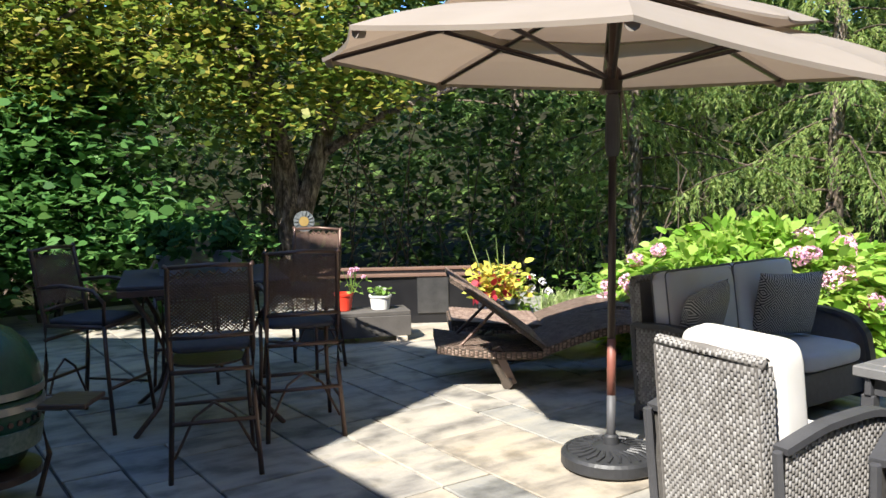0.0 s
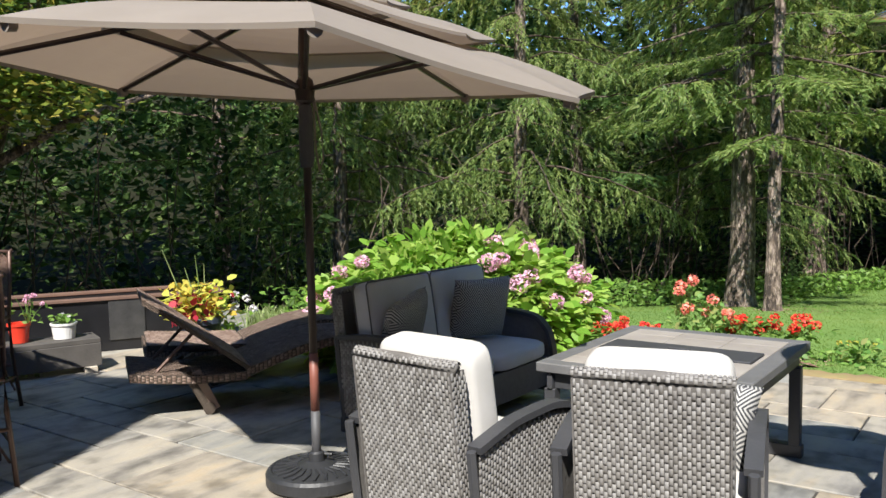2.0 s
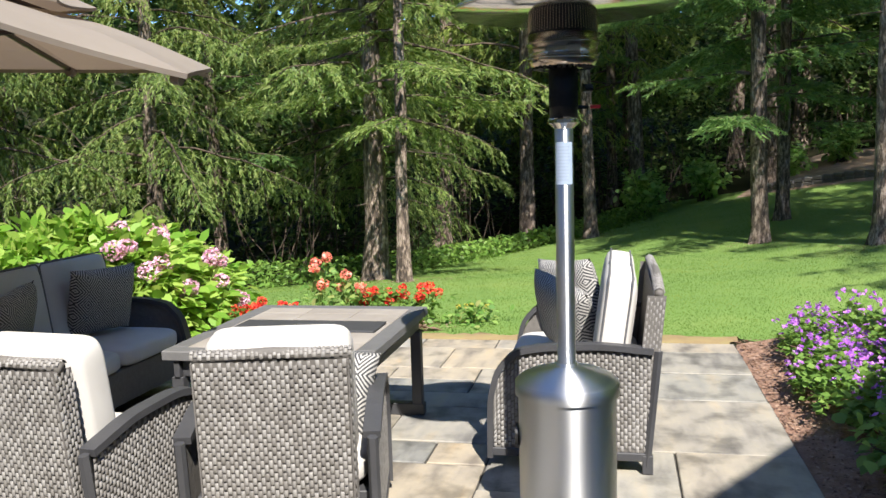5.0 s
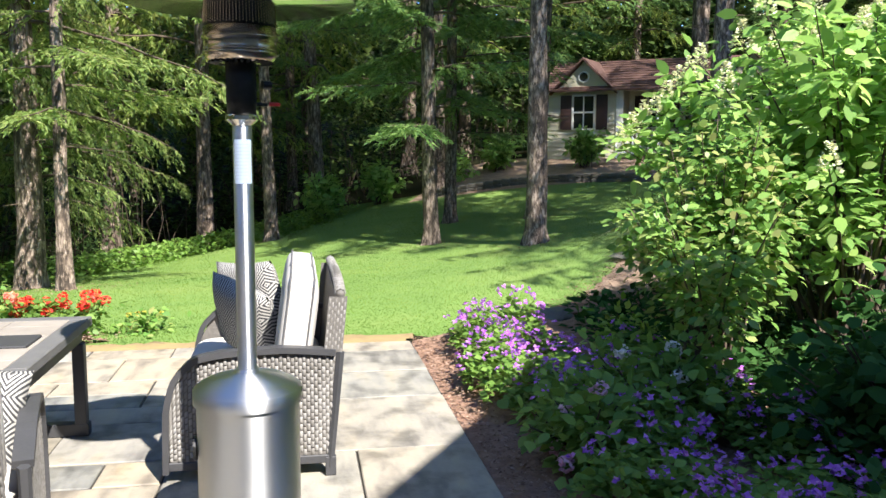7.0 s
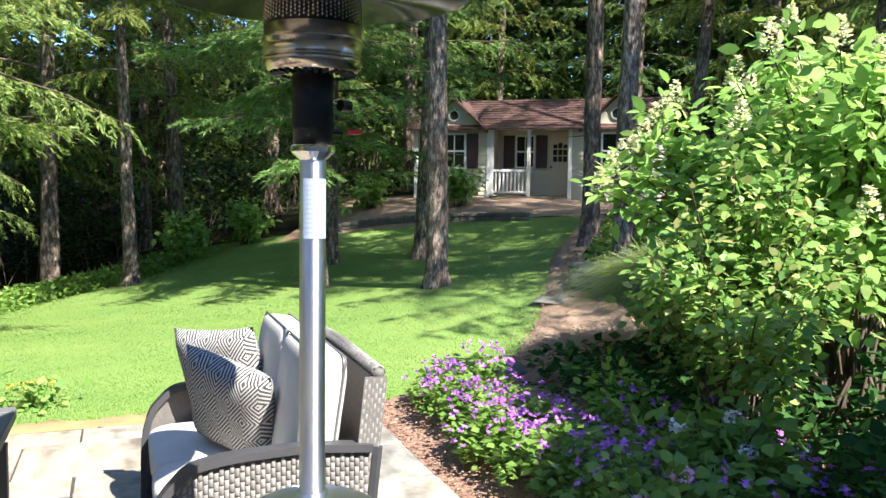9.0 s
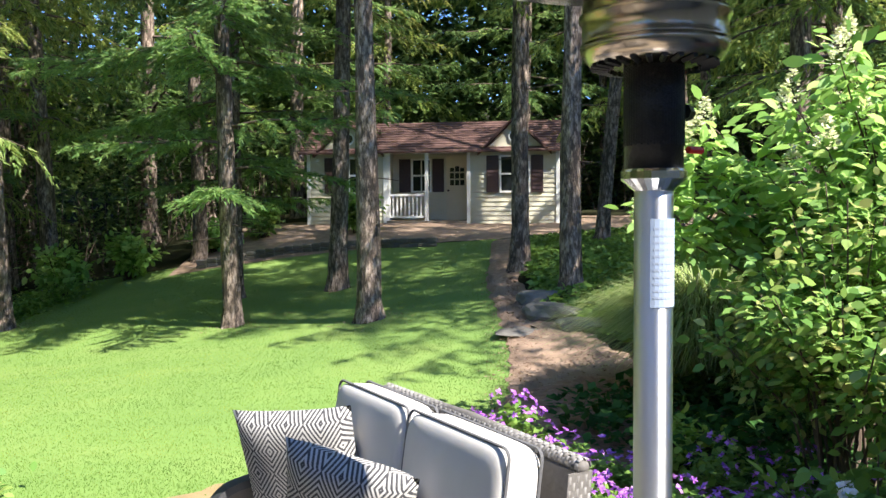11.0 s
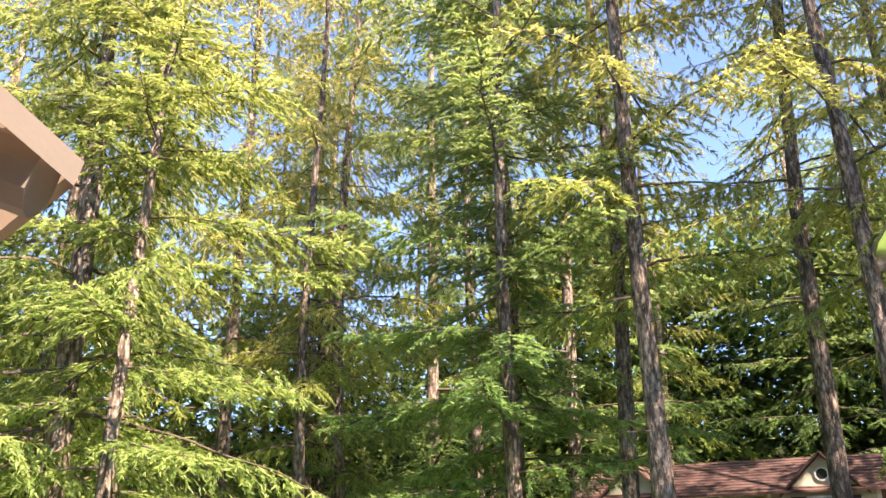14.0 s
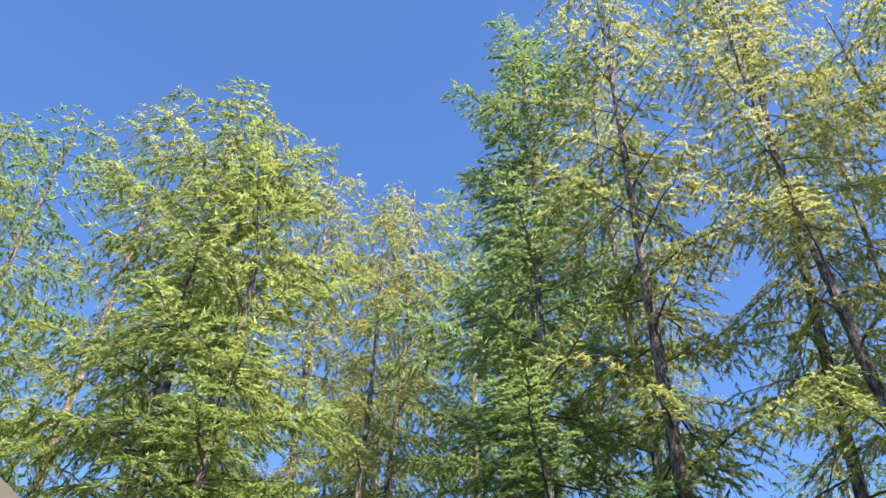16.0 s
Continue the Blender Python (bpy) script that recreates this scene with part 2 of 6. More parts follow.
def lathe(bm, prof, n=32, cx=0.0, cy=0.0):
    """A turned form from (radius, height) pairs."""
    rings = [[bm.verts.new((cx + r * math.cos(2 * math.pi * k / n), cy + r * math.sin(2 * math.pi * k / n), z)) for k in range(n)] for r, z in prof]
    for a, b in zip(rings, rings[1:]):
        for k in range(n):
            bm.faces.new((a[k], a[(k + 1) % n], b[(k + 1) % n], b[k]))
    if prof[0][0] > 1e-6:
        bm.faces.new(rings[0][::-1])
    if prof[-1][0] > 1e-6:
        bm.faces.new(rings[-1])
    return bm

def leaves(rng, c, size, wide=0.5, flat=0.6, droop=0.0, dirs=None, jit=0.35, oval=False, blade=False):
    """Rhombic leaves, slightly folded, at the points c. Returns vertices and quad faces."""
    n = len(c)
    size = np.broadcast_to(np.asarray(size, float), (n,)) * rng.uniform(1 - jit, 1 + jit, n)
    if dirs is None:
        dirs = rng.normal(size=(n, 3)); dirs[:, 2] *= (1 - flat)
    d = dirs.copy(); d[:, 2] -= droop
    d /= np.linalg.norm(d, axis=1)[:, None] + 1e-9
    up = rng.normal(size=(n, 3)) * 0.5; up[:, 2] += 1.0
    s = np.cross(d, up); s /= np.linalg.norm(s, axis=1)[:, None] + 1e-9
    k = np.cross(s, d)
    L, W = size[:, None], (size * wide)[:, None]
    if blade:
        v = np.stack([c - s * W * .5, c + s * W * .5, c + d * L], 1).reshape(-1, 3)
        return v, np.arange(3 * n).reshape(n, 3)
    if oval:
        q = lambda a, b, h: c + d * L * a + s * W * b + k * W * h
        v = np.stack([c, q(.22, .40, .10), q(.58, .46, .10), q(.82, .22, .02), q(1, 0, -.12), q(.82, -.22, .02), q(.58, -.46, .10), q(.22, -.40, .10)], 1).reshape(-1, 3)
        return v, np.arange(8 * n).reshape(n, 8)
    v = np.stack([c, c + d * L * .45 + s * W * .5 + k * W * .12, c + d * L, c + d * L * .45 - s * W * .5 + k * W * .12], 1).reshape(-1, 3)
    f = np.arange(4 * n).reshape(n, 4)
    return v, f

# ---- ground ----
KNOTS = [(12.78, 4.4, .05), (8.4, 10.4, -.45), (7.8, 9.0, -.25), (16.9, 14.6, -1.0), (15.9, 11.8, -.5), (13.93, 6.78, -.16), (16.39, 5.62, .2),
         (12.19, 1.65, .55), (14.82, 2.29, .65), (25.1, 8.3, 1.27), (24.7, 1.1, 1.25), (6.4, 3.3, -.03), (4.8, 5.1, -.03), (2.5, 7.5, -.04),
         (-1, 9, -.04), (4.5, 1.5, -.02), (8, 1.0, .05), (0, 0, -.05), (-6, 4, -.04), (-5, 12, -.2), (6, -6, .0), (28, 12, 1.2), (20, -4, 1.4)]
KP = np.array(KNOTS)
def tps(d2):
    return 0.5 * d2 * np.log(d2 + 1e-9)
_d = ((KP[:, None, :2] - KP[None, :, :2]) ** 2).sum(2)
_A = np.zeros((len(KP) + 3, len(KP) + 3))
_A[:len(KP), :len(KP)] = tps(_d) + np.eye(len(KP)) * 2.0
_A[:len(KP), len(KP):] = np.c_[np.ones(len(KP)), KP[:, :2]]
_A[len(KP):, :len(KP)] = _A[:len(KP), len(KP):].T
_w = np.linalg.solve(_A, np.r_[KP[:, 2], 0, 0, 0])
def ground_z(x, y):
    x, y = np.atleast_1d(np.asarray(x, float)), np.atleast_1d(np.asarray(y, float))
    q = np.stack([x, y], 1)
    z = tps(((q[:, None] - KP[None, :, :2]) ** 2).sum(2)) @ _w[:len(KP)] + _w[len(KP)] + q @ _w[len(KP) + 1:]
    z = np.clip(z, -1.3, 1.7)
    far = np.clip((np.hypot(x - 10, y - 5) - 22) / 30, 0, 1)
    # made-up rise beyond 30 m, near-black, blocks the bright horizon behind the trees
    z = z * (1 - far) + 0.4 * far + 11 * np.clip((np.hypot(x - 8, y - 2) - 30) / 26, 0, 1) ** 1.3
    u, v = U.x * x + U.y * y, V.x * x + V.y * y
    pat = np.clip(1 - np.maximum(np.maximum(u - 6.95, -3 - u), np.maximum(v - 0.9, -11 - v)) / 1.2, 0, 1)
    return z * (1 - pat) - 0.035 * pat
U, V = Vector((.82, .572, 0)).normalized(), Vector((.572, -.82, 0)).normalized()
def gz(x, y):
    return float(ground_z(x, y)[0])

def in_lawn(x, y):
    """Where turf grows: past the terrace edge, short of the woods."""
    u, v = U.x * x + U.y * y, V.x * x + V.y * y
    edge = 11.9 + 0.5 * np.sin(x * .6) + np.where(x > 9, (x - 9) * .22, 0)
    side = np.interp(x, [5.5, 6.4, 6.85, 8.0, 9.9, 11.6, 14.6, 21], [3.6, 3.2, 2.85, 2.42, 2.3, 2.5, 2.7, 2.6])
    return (u > 7.12 + 0.06 * np.sin(v * 2.1)) & (y < edge) & (x < 21.2) & (y > side)
def make_ground():
    a = np.r_[-400, -200, -100, -60, -40, -25, np.arange(-15, 1, 0.4), np.arange(1, 22, 0.14), np.arange(22, 34, 0.4), 38, 45, 60, 100, 200, 400]
    X, Y = np.meshgrid(a, a, indexing="ij")
    Z = ground_z(X.ravel(), Y.ravel())
    v = np.stack([X.ravel(), Y.ravel(), Z], 1)
    n = len(a)
    i = (np.arange(n - 1)[:, None] * n + np.arange(n - 1)[None]).ravel()
    f = np.stack([i, i + n, i + n + 1, i + 1], 1)
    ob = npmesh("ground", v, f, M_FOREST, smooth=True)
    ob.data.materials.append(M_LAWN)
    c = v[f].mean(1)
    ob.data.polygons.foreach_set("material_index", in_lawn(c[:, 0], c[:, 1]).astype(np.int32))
    tagged(ob, "gently sloping garden ground with lawn and dark forest floor", "ground", kind="structure")
make_ground()

def make_grass():
    rng = np.random.default_rng(3)
    n = 350000
    r = 5.2 + 17 * rng.uniform(0, 1, n) ** 1.5
    a = rng.uniform(-0.25, 1.25, n)
    x, y = 1.0 + r * np.cos(a), 1.5 + r * np.sin(a)
    k = in_lawn(x, y); x, y, r = x[k], y[k], r[k]
    z = ground_z(x, y)
    n = len(x)
    h = rng.uniform(.008, .018, n) * (1 + r * .02)
    w = .0022 + r * .00028
    th, le = rng.uniform(0, 6.28, n), rng.uniform(0, .7, n)
    c, s = np.cos(th), np.sin(th)
    la = rng.uniform(0, 6.28, n)
    b = np.stack([x, y, z - .005], 1)
    e = np.stack([c * w, s * w, 0 * w], 1)
    t = b + np.stack([np.cos(la) * h * le, np.sin(la) * h * le, h], 1)
    v = np.stack([b - e, b + e, t], 1).reshape(-1, 3)
    ob = npmesh("lawn_grass", v, np.arange(3 * n).reshape(n, 3), M_GRASS)
    tagged(ob, "bright green mown lawn grass with paler dry tufts", "grass", kind="stuff")
make_grass()

# ---- trees ----
def trunk_mesh(rng, h, r, bend=0.15, n=12):
    z = np.r_[0, .12, .35, np.linspace(.9, h, 16)]
    rr = r * (1 - .86 * z / h) + r * .55 * np.exp(-z / .22)
    ph, am = rng.uniform(0, 6.28, 2), rng.uniform(.3, 1, 2) * bend
    ox, oy = am[0] * np.sin(z * .35 + ph[0]) - am[0] * np.sin(ph[0]), am[1] * np.sin(z * .3 + ph[1]) - am[1] * np.sin(ph[1])
    a = np.linspace(0, 2 * np.pi, n, endpoint=False)
    wob = 1 + .10 * rng.normal(size=(len(z), n)) * np.exp(-z / 12)[:, None] + .18 * np.sin(a * 5 + ph[0])[None] * np.exp(-z / .25)[:, None]
    v = np.stack([ox[:, None] + rr[:, None] * np.cos(a) * wob, oy[:, None] + rr[:, None] * np.sin(a) * wob, np.broadcast_to(z[:, None] - .08, (len(z), n))], 2).reshape(-1, 3)
    i = (np.arange(len(z) - 1)[:, None] * n + np.arange(n)[None]).ravel()
    j = (np.arange(len(z) - 1)[:, None] * n + (np.arange(n)[None] + 1) % n).ravel()
    f = np.stack([i, j, j + n, i + n], 1)
    return v, f, (lambda q: np.array([np.interp(q, z, ox), np.interp(q, z, oy), q])), (lambda q: float(np.interp(q, z, rr)))

def sticks(segs):
    """Three-sided bars from (start, end, r0, r1)."""
    p, q, r0, r1 = [np.array([s[k] for s in segs], float) for k in range(4)]
    d = q - p; d /= np.linalg.norm(d, axis=1)[:, None] + 1e-9
    s = np.cross(d, [0.3, 0.2, 1]); s /= np.linalg.norm(s, axis=1)[:, None] + 1e-9
    t = np.cross(s, d)
    ang = [0, 2.094, 4.189]
    ring = lambda c, r: np.stack([c + (s * math.cos(a) + t * math.sin(a)) * r[:, None] for a in ang], 1)
    v = np.concatenate([ring(p, r0), ring(q, r1)], 1).reshape(-1, 3)
    b = np.arange(len(p))[:, None] * 6
    f = np.concatenate([b + [k, (k + 1) % 3, 3 + (k + 1) % 3, 3 + k] for k in range(3)], 0)
    return v, f

def conifer(seed, h, r, low, spread, needles, weep=0.5, dens=1.0, label="", bare=4, gap=.02, blade=.075, taper=.6, rise=(-.05, .3), tiers=.17):
    """Limbs in loose whorls, each with side twigs that hang and carry short needles on both sides."""
    rng = np.random.default_rng(seed)
    e = empty("larch_tree", label, "tree")
    v, f, mid, rad = trunk_mesh(rng, h, r)
    npmesh("trunk", v, f, M_BARK, e, smooth=True)
    segs, C, D, S = [], [], [], []
    down = np.array([0, 0, -1.0])
    z, a = low, rng.uniform(0, 6.28)
    while z < h * .985:
        k = (z - low) / (h - low)
        L = spread * (1 - k) ** taper * (.6 + .4 * min(1, k * 5 + .35)) * rng.uniform(.5, 1.2) + .3
        a += 2.4 + rng.uniform(-.6, .6)
        p, out = mid(z), np.array([math.cos(a), math.sin(a), 0])
        up = rng.uniform(*rise) if k < .6 else rng.uniform(.25, .75)
        m = max(4, int(L / .3))
        t = np.linspace(0, 1, m + 1)
        pts = p + out * (L * t)[:, None] + np.stack([0 * t, 0 * t, L * (up * t - (.36 * weep + .08) * t ** 2 + .2 * np.maximum(0, t - .65))], 1) + np.cumsum(rng.normal(size=(m + 1, 3)) * .025 * L / math.sqrt(m), 0)
        r0 = max(.011, rad(z) * .26)
        for i in range(m):
            segs.append((pts[i], pts[i + 1], r0 * (1 - .88 * t[i]), r0 * (1 - .88 * t[i + 1])))
        side = np.array([-out[1], out[0], 0])
        nt = max(7, int(L * 12 * dens))
        for j, s in enumerate(np.linspace(.12, .98, nt) + rng.uniform(-.02, .02, nt)):
            q = np.array([np.interp(s, t, pts[:, ax]) for ax in range(3)])
            tl = (.30 + .62 * (1 - s) ** .8) * rng.uniform(.6, 1.25) * min(1, L / 1.3)
            td = side * (1 if j % 2 else -1) * rng.uniform(.5, 1) + out * rng.uniform(.35, .9) + down * (.55 * weep + rng.uniform(-.15, .25))
            td /= np.linalg.norm(td)
            if j % 3 == 0:
                segs.append((q, q + td * tl * .8 + down * weep * .35 * tl, .006, .002))
            n = max(5, int(tl / gap))
            w = rng.uniform(.05, 1, n)
            o = q + td * (tl * w)[:, None] + down * (.55 * weep * tl * w ** 2)[:, None]
            tan = td + down * (1.1 * weep * w)[:, None]
            tan /= np.linalg.norm(tan, axis=1)[:, None]
            per = np.cross(tan, rng.normal(size=(n, 3)) * .55 + np.array([0, 0, 1.0]))
            per /= np.linalg.norm(per, axis=1)[:, None] + 1e-9
            C.append(o + rng.normal(size=(n, 3)) * .012)
            D.append(tan * rng.uniform(.7, 1.1, n)[:, None] + per * (rng.choice([-1, 1], n) * rng.uniform(.2, .85, n))[:, None])
            S.append(blade * rng.uniform(.7, 1.25, n) * (1.1 - .35 * w))
        z += rng.uniform(.6, 1.4) * tiers * (1 + .4 * (h - z) / h)
    for _ in range(bare):
        q = rng.uniform(1.2, low); a = rng.uniform(0, 6.28); L = rng.uniform(.3, .9)
        p = mid(q); segs.append((p, p + np.array([math.cos(a) * L, math.sin(a) * L, -.1 * L]), .014, .004))
    v, f = sticks(segs)
    npmesh("branching", v, f, M_TWIG, e)
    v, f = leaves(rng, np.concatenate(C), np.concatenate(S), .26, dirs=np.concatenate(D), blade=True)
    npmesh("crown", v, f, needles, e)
    return e

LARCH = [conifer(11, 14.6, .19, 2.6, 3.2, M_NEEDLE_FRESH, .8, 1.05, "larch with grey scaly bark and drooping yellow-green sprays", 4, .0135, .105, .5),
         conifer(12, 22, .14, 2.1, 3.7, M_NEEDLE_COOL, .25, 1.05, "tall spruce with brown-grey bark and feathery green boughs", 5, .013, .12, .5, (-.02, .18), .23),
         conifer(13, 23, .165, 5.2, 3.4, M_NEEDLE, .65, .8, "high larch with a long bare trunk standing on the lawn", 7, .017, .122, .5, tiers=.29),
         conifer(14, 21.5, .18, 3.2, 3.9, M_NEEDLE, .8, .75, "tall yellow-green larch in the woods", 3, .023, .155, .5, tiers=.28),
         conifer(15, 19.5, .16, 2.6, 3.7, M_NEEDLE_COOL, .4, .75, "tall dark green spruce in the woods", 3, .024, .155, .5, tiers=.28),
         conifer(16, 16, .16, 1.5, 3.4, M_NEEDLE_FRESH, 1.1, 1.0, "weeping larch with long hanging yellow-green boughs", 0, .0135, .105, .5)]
def copy_scaled(src, x, y, turn, s=1.0, lean=(0, 0)):
    e = copy_thing(src, pose(x, y, gz(x, y), lean[0], lean[1], turn))
    e.scale = (s, s, s)
    return e
for src, x, y, turn in ((LARCH[0], 8.4, 10.4, 0), (LARCH[1], 13.93, 6.78, 0), (LARCH[2], 12.89, 4.42, 0), (LARCH[3], 25, 19, 95), (LARCH[4], 22, 15.5, 10), (LARCH[5], 6.3, 13.6, 0)):
    if src is LARCH[5]:
        src.scale = (.85, .85, .85)
    src.matrix_world = pose(x, y, gz(x, y), 0, 0, turn) @ Matrix.Diagonal((*src.scale, 1))
for k, x, y, turn, s, lean in (
        (3, 16.9, 14.6, 80, 1.12, (0, 0)), (2, 15.9, 11.8, 50, .86, (0, 0)), (3, 20.0, 13.2, 200, 1.14, (0, 0)), (1, 16.6, 7.6, 120, .9, (0, 1)),
        (2, 16.39, 5.62, 210, 1.0, (0, 0)), (2, 12.19, 1.65, 300, .85, (0, -1)), (2, 14.82, 2.29, 30, .9, (0, -5)), (3, 18.4, -1.0, 140, 1.1, (0, -2)),
        (2, 17.4, .7, 260, .85, (0, 2)), (4, 21.5, 10.2, 75, 1.1, (0, 0)), (3, 20, 20, 150, 1.05, (0, 0)), (3, 17.5, 18.5, 40, 1.3, (0, 0)),
        (3, 12.5, 17.5, 250, 1.1, (0, 0)), (4, 8.5, 15.5, 70, .9, (0, 0)), (3, 5.0, 16, 170, .75, (0, 0)), (4, 1.5, 17, 30, .95, (0, 0)),
        (3, 29.5, 13, 330, 1.4, (0, 0)), (3, 31, 7, 20, 1.0, (0, 0)), (4, 30.5, 2, 200, 1.1, (0, 0)), (3, 29, -4, 110, 1.0, (0, 0)),
        (4, 23, -5, 45, 1.0, (0, 0)), (3, 17, -7, 290, .9, (0, 0)), (4, 36, 10, 160, 1.1, (0, 0)), (3, 33, 17, 220, 1.05, (0, 0)),
        (4, 27, 24, 300, 1.0, (0, 0)), (4, 15, 24, 15, 1.05, (0, 0)), (3, -4, 19, 130, .9, (0, 0)), (4, 26, 13.5, 185, 1.5, (0, 0)),
        # last three: added off to the right to shade the far lawn
        (5, 11.6, 14.2, 245, 1.0, (0, 0)), (5, 3.2, 14.4, 120, .85, (0, 0)), (3, 13.8, -5.0, 60, .9, (0, 0)), (4, 10.8, -6.0, 160, .85, (0, 0)), (3, 20.5, -4.2, 260, .95, (0, 0)),
        # last three of this row: added to deepen that shade
        (3, 24.5, 16.5, 100, 1.38, (0, 0)), (4, 28.5, 9.5, 310, 1.5, (0, 0)), (4, 33, -1, 80, 1.1, (0, 0)), (3, 27.5, 18.5, 10, 1.05, (0, 0)), (3, 11.4, -2.6, 190, .95, (0, 0)), (3, 14.6, -2.0, 20, 1.0, (0, 0)), (4, 16.6, -3.2, 240, 1.0, (0, 0)),
        # both out of view, added only for the shadow they throw on the lawn
        (3, 8.6, -4.9, 35, 1.0, (0, 0)), (3, 7.2, -7.6, 155, 1.1, (0, 0))):
    copy_scaled(LARCH[k], x, y, turn, s, lean)
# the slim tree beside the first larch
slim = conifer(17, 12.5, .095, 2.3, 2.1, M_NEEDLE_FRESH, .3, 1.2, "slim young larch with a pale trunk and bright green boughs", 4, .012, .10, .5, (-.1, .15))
slim.matrix_world = pose(7.8, 9.0, gz(7.8, 9.0), 0, 1, 40)

def clumps(rng, centres, radius, per, size, wide=.55, flat=.5, squash=.6, oval=False):
    """Leaf points in loose flattened clumps."""
    n = len(centres)
    c = np.repeat(np.asarray(centres), per, 0)
    o = rng.normal(size=(n * per, 3)) * np.repeat(np.broadcast_to(radius, (n,)), per)[:, None]
    o[:, 2] *= squash
    return leaves(rng, c + o, size, wide, flat, oval=oval)

def woods():
    """The deep understory that closes the garden on its wooded sides."""
    rng = np.random.default_rng(5)
    n = 3900
    t = rng.uniform(0, 1, n)
    way = np.array([(-16, 2), (-10, 9.5), (-3, 12.2), (3, 12.6), (8, 12.8), (13, 15.0), (18, 16), (22.5, 13.0), (27.5, 11.5), (30.5, 5), (29.5, -3), (20, -9), (10, -12)])
    s = np.r_[0, np.cumsum(np.hypot(*np.diff(way, axis=0).T))]; s /= s[-1]
    x, y = np.interp(t, s, way[:, 0]), np.interp(t, s, way[:, 1])
    cx, cy = 10, 2
    d = np.stack([x - cx, y - cy], 1); d /= np.linalg.norm(d, axis=1)[:, None]
    back = rng.exponential(3.4, n) + 1.6 * np.sin(t * 61) ** 2 + 1.2 * np.sin(t * 23 + 1) ** 2
    x, y = x + d[:, 0] * back, y + d[:, 1] * back
    h = rng.uniform(0, 1, n) ** 1.35 * (2.2 + back * 1.5) * (.7 + .5 * np.sin(t * 47) ** 2)
    z = ground_z(x, y) + .15 + h
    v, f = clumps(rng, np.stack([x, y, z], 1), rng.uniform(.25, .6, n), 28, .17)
    tagged(npmesh("understory", v, f, M_UNDER), "dense green understory shrubs under the tall trees, darkened to their shade", "shrubs", kind="stuff")
    n = 6000
    t = rng.uniform(-.05, 1, n)
    t[4000:] = rng.uniform(.58, .88, 2000)
    x, y = np.interp(t, s, way[:, 0]), np.interp(t, s, way[:, 1])
    d = np.stack([x - cx, y - cy], 1); d /= np.linalg.norm(d, axis=1)[:, None]
    back = rng.uniform(5, 16, n)
    back[4000:] = rng.uniform(3, 9, 2000)
    x, y = x + d[:, 0] * back, y + d[:, 1] * back
    z = rng.uniform(0, 1, n) ** .8 * 10.5
    z[4000:] = rng.uniform(2, 15, 2000)
    v, f = clumps(rng, np.stack([x, y, z], 1), rng.uniform(.5, 1.0, n), 36, .42)
    tagged(npmesh("far_woods", v, f, M_WOODS), "far leafy woods filling the gaps between trunks", "woods", kind="stuff")
    segs = []
    for i in range(420):
        q = rng.uniform(.05, .9)
        x, y = np.interp(q, s, way[:, 0]), np.interp(q, s, way[:, 1])
        x, y = x + rng.normal() * .6, y + rng.uniform(-.3, 1.5)
        p = np.array([x, y, gz(x, y)])
        a = p + np.array([rng.normal() * .5, rng.normal() * .3, rng.uniform(.8, 2.4)])
        b = a + np.array([rng.normal() * .6, rng.normal() * .4, rng.uniform(.2, 1.0)])
        segs += [(p, a, .016, .01), (a, b, .01, .004)]
    v, f = sticks(segs)
    tagged(npmesh("brushwood", v, f, M_TWIG), "bare brown stems and twigs in the understory", "branches", kind="stuff")
woods()

M_LILAC = leafy("lilac_leaves", [(.04, .11, .028), (.075, .18, .045), (.13, .27, .075)], .4, .5, .2)
# dark foliage; on the bed's plants this colour also paints the house's shade
M_DARKLEAF = leafy("dark_and_shaded_leaves", [(.02, .06, .016), (.035, .10, .026), (.07, .155, .045)], .3, .7, .08)
def broadleaf(name, label, x, y, limbs, crown, per, size, mat, r=.2, seed=1, squash=.35):
    """A forked tree: limbs are lists of points, crown a list of (x, y, z, radius, clumps)."""
    rng = np.random.default_rng(seed)
    e = empty(name, label, "tree", pose(x, y, gz(x, y)))
    bm = bmesh.new()
    for i, (pts, r0) in enumerate(limbs):
        tube(bm, pts, r0, 9, r0 * .35)
    part("trunk", bm, M_BARK, e, smooth=True)
    C, segs = [], []
    ends = [Vector(p) for pts, _ in limbs for p in pts[1:]]
    for cx, cy, cz, cr, k in crown:
        o = rng.normal(size=(k, 3)); o /= np.linalg.norm(o, axis=1)[:, None]
        o *= cr * rng.uniform(.35, 1, k)[:, None] ** .6; o[:, 2] *= .65
        q = o + (cx, cy, cz)
        C.append(q)
        near = min(ends, key=lambda w: (w - Vector((cx, cy, cz))).length)
        hub = np.array((cx, cy, cz)) * .75 + np.array(near) * .25
        segs.append((np.array(near), hub, .045, .025))
        for w in q[::3]:
            segs.append((hub, w, .018, .004))
    v, f = sticks(segs); npmesh("branching", v, f, M_TWIG, e)
    C = np.concatenate(C)
    v, f = clumps(rng, C, rng.uniform(.18, .38, len(C)), per, size, .75, .75, squash, oval=mat is M_LILAC)
    npmesh("crown", v, f, mat, e)
    return e

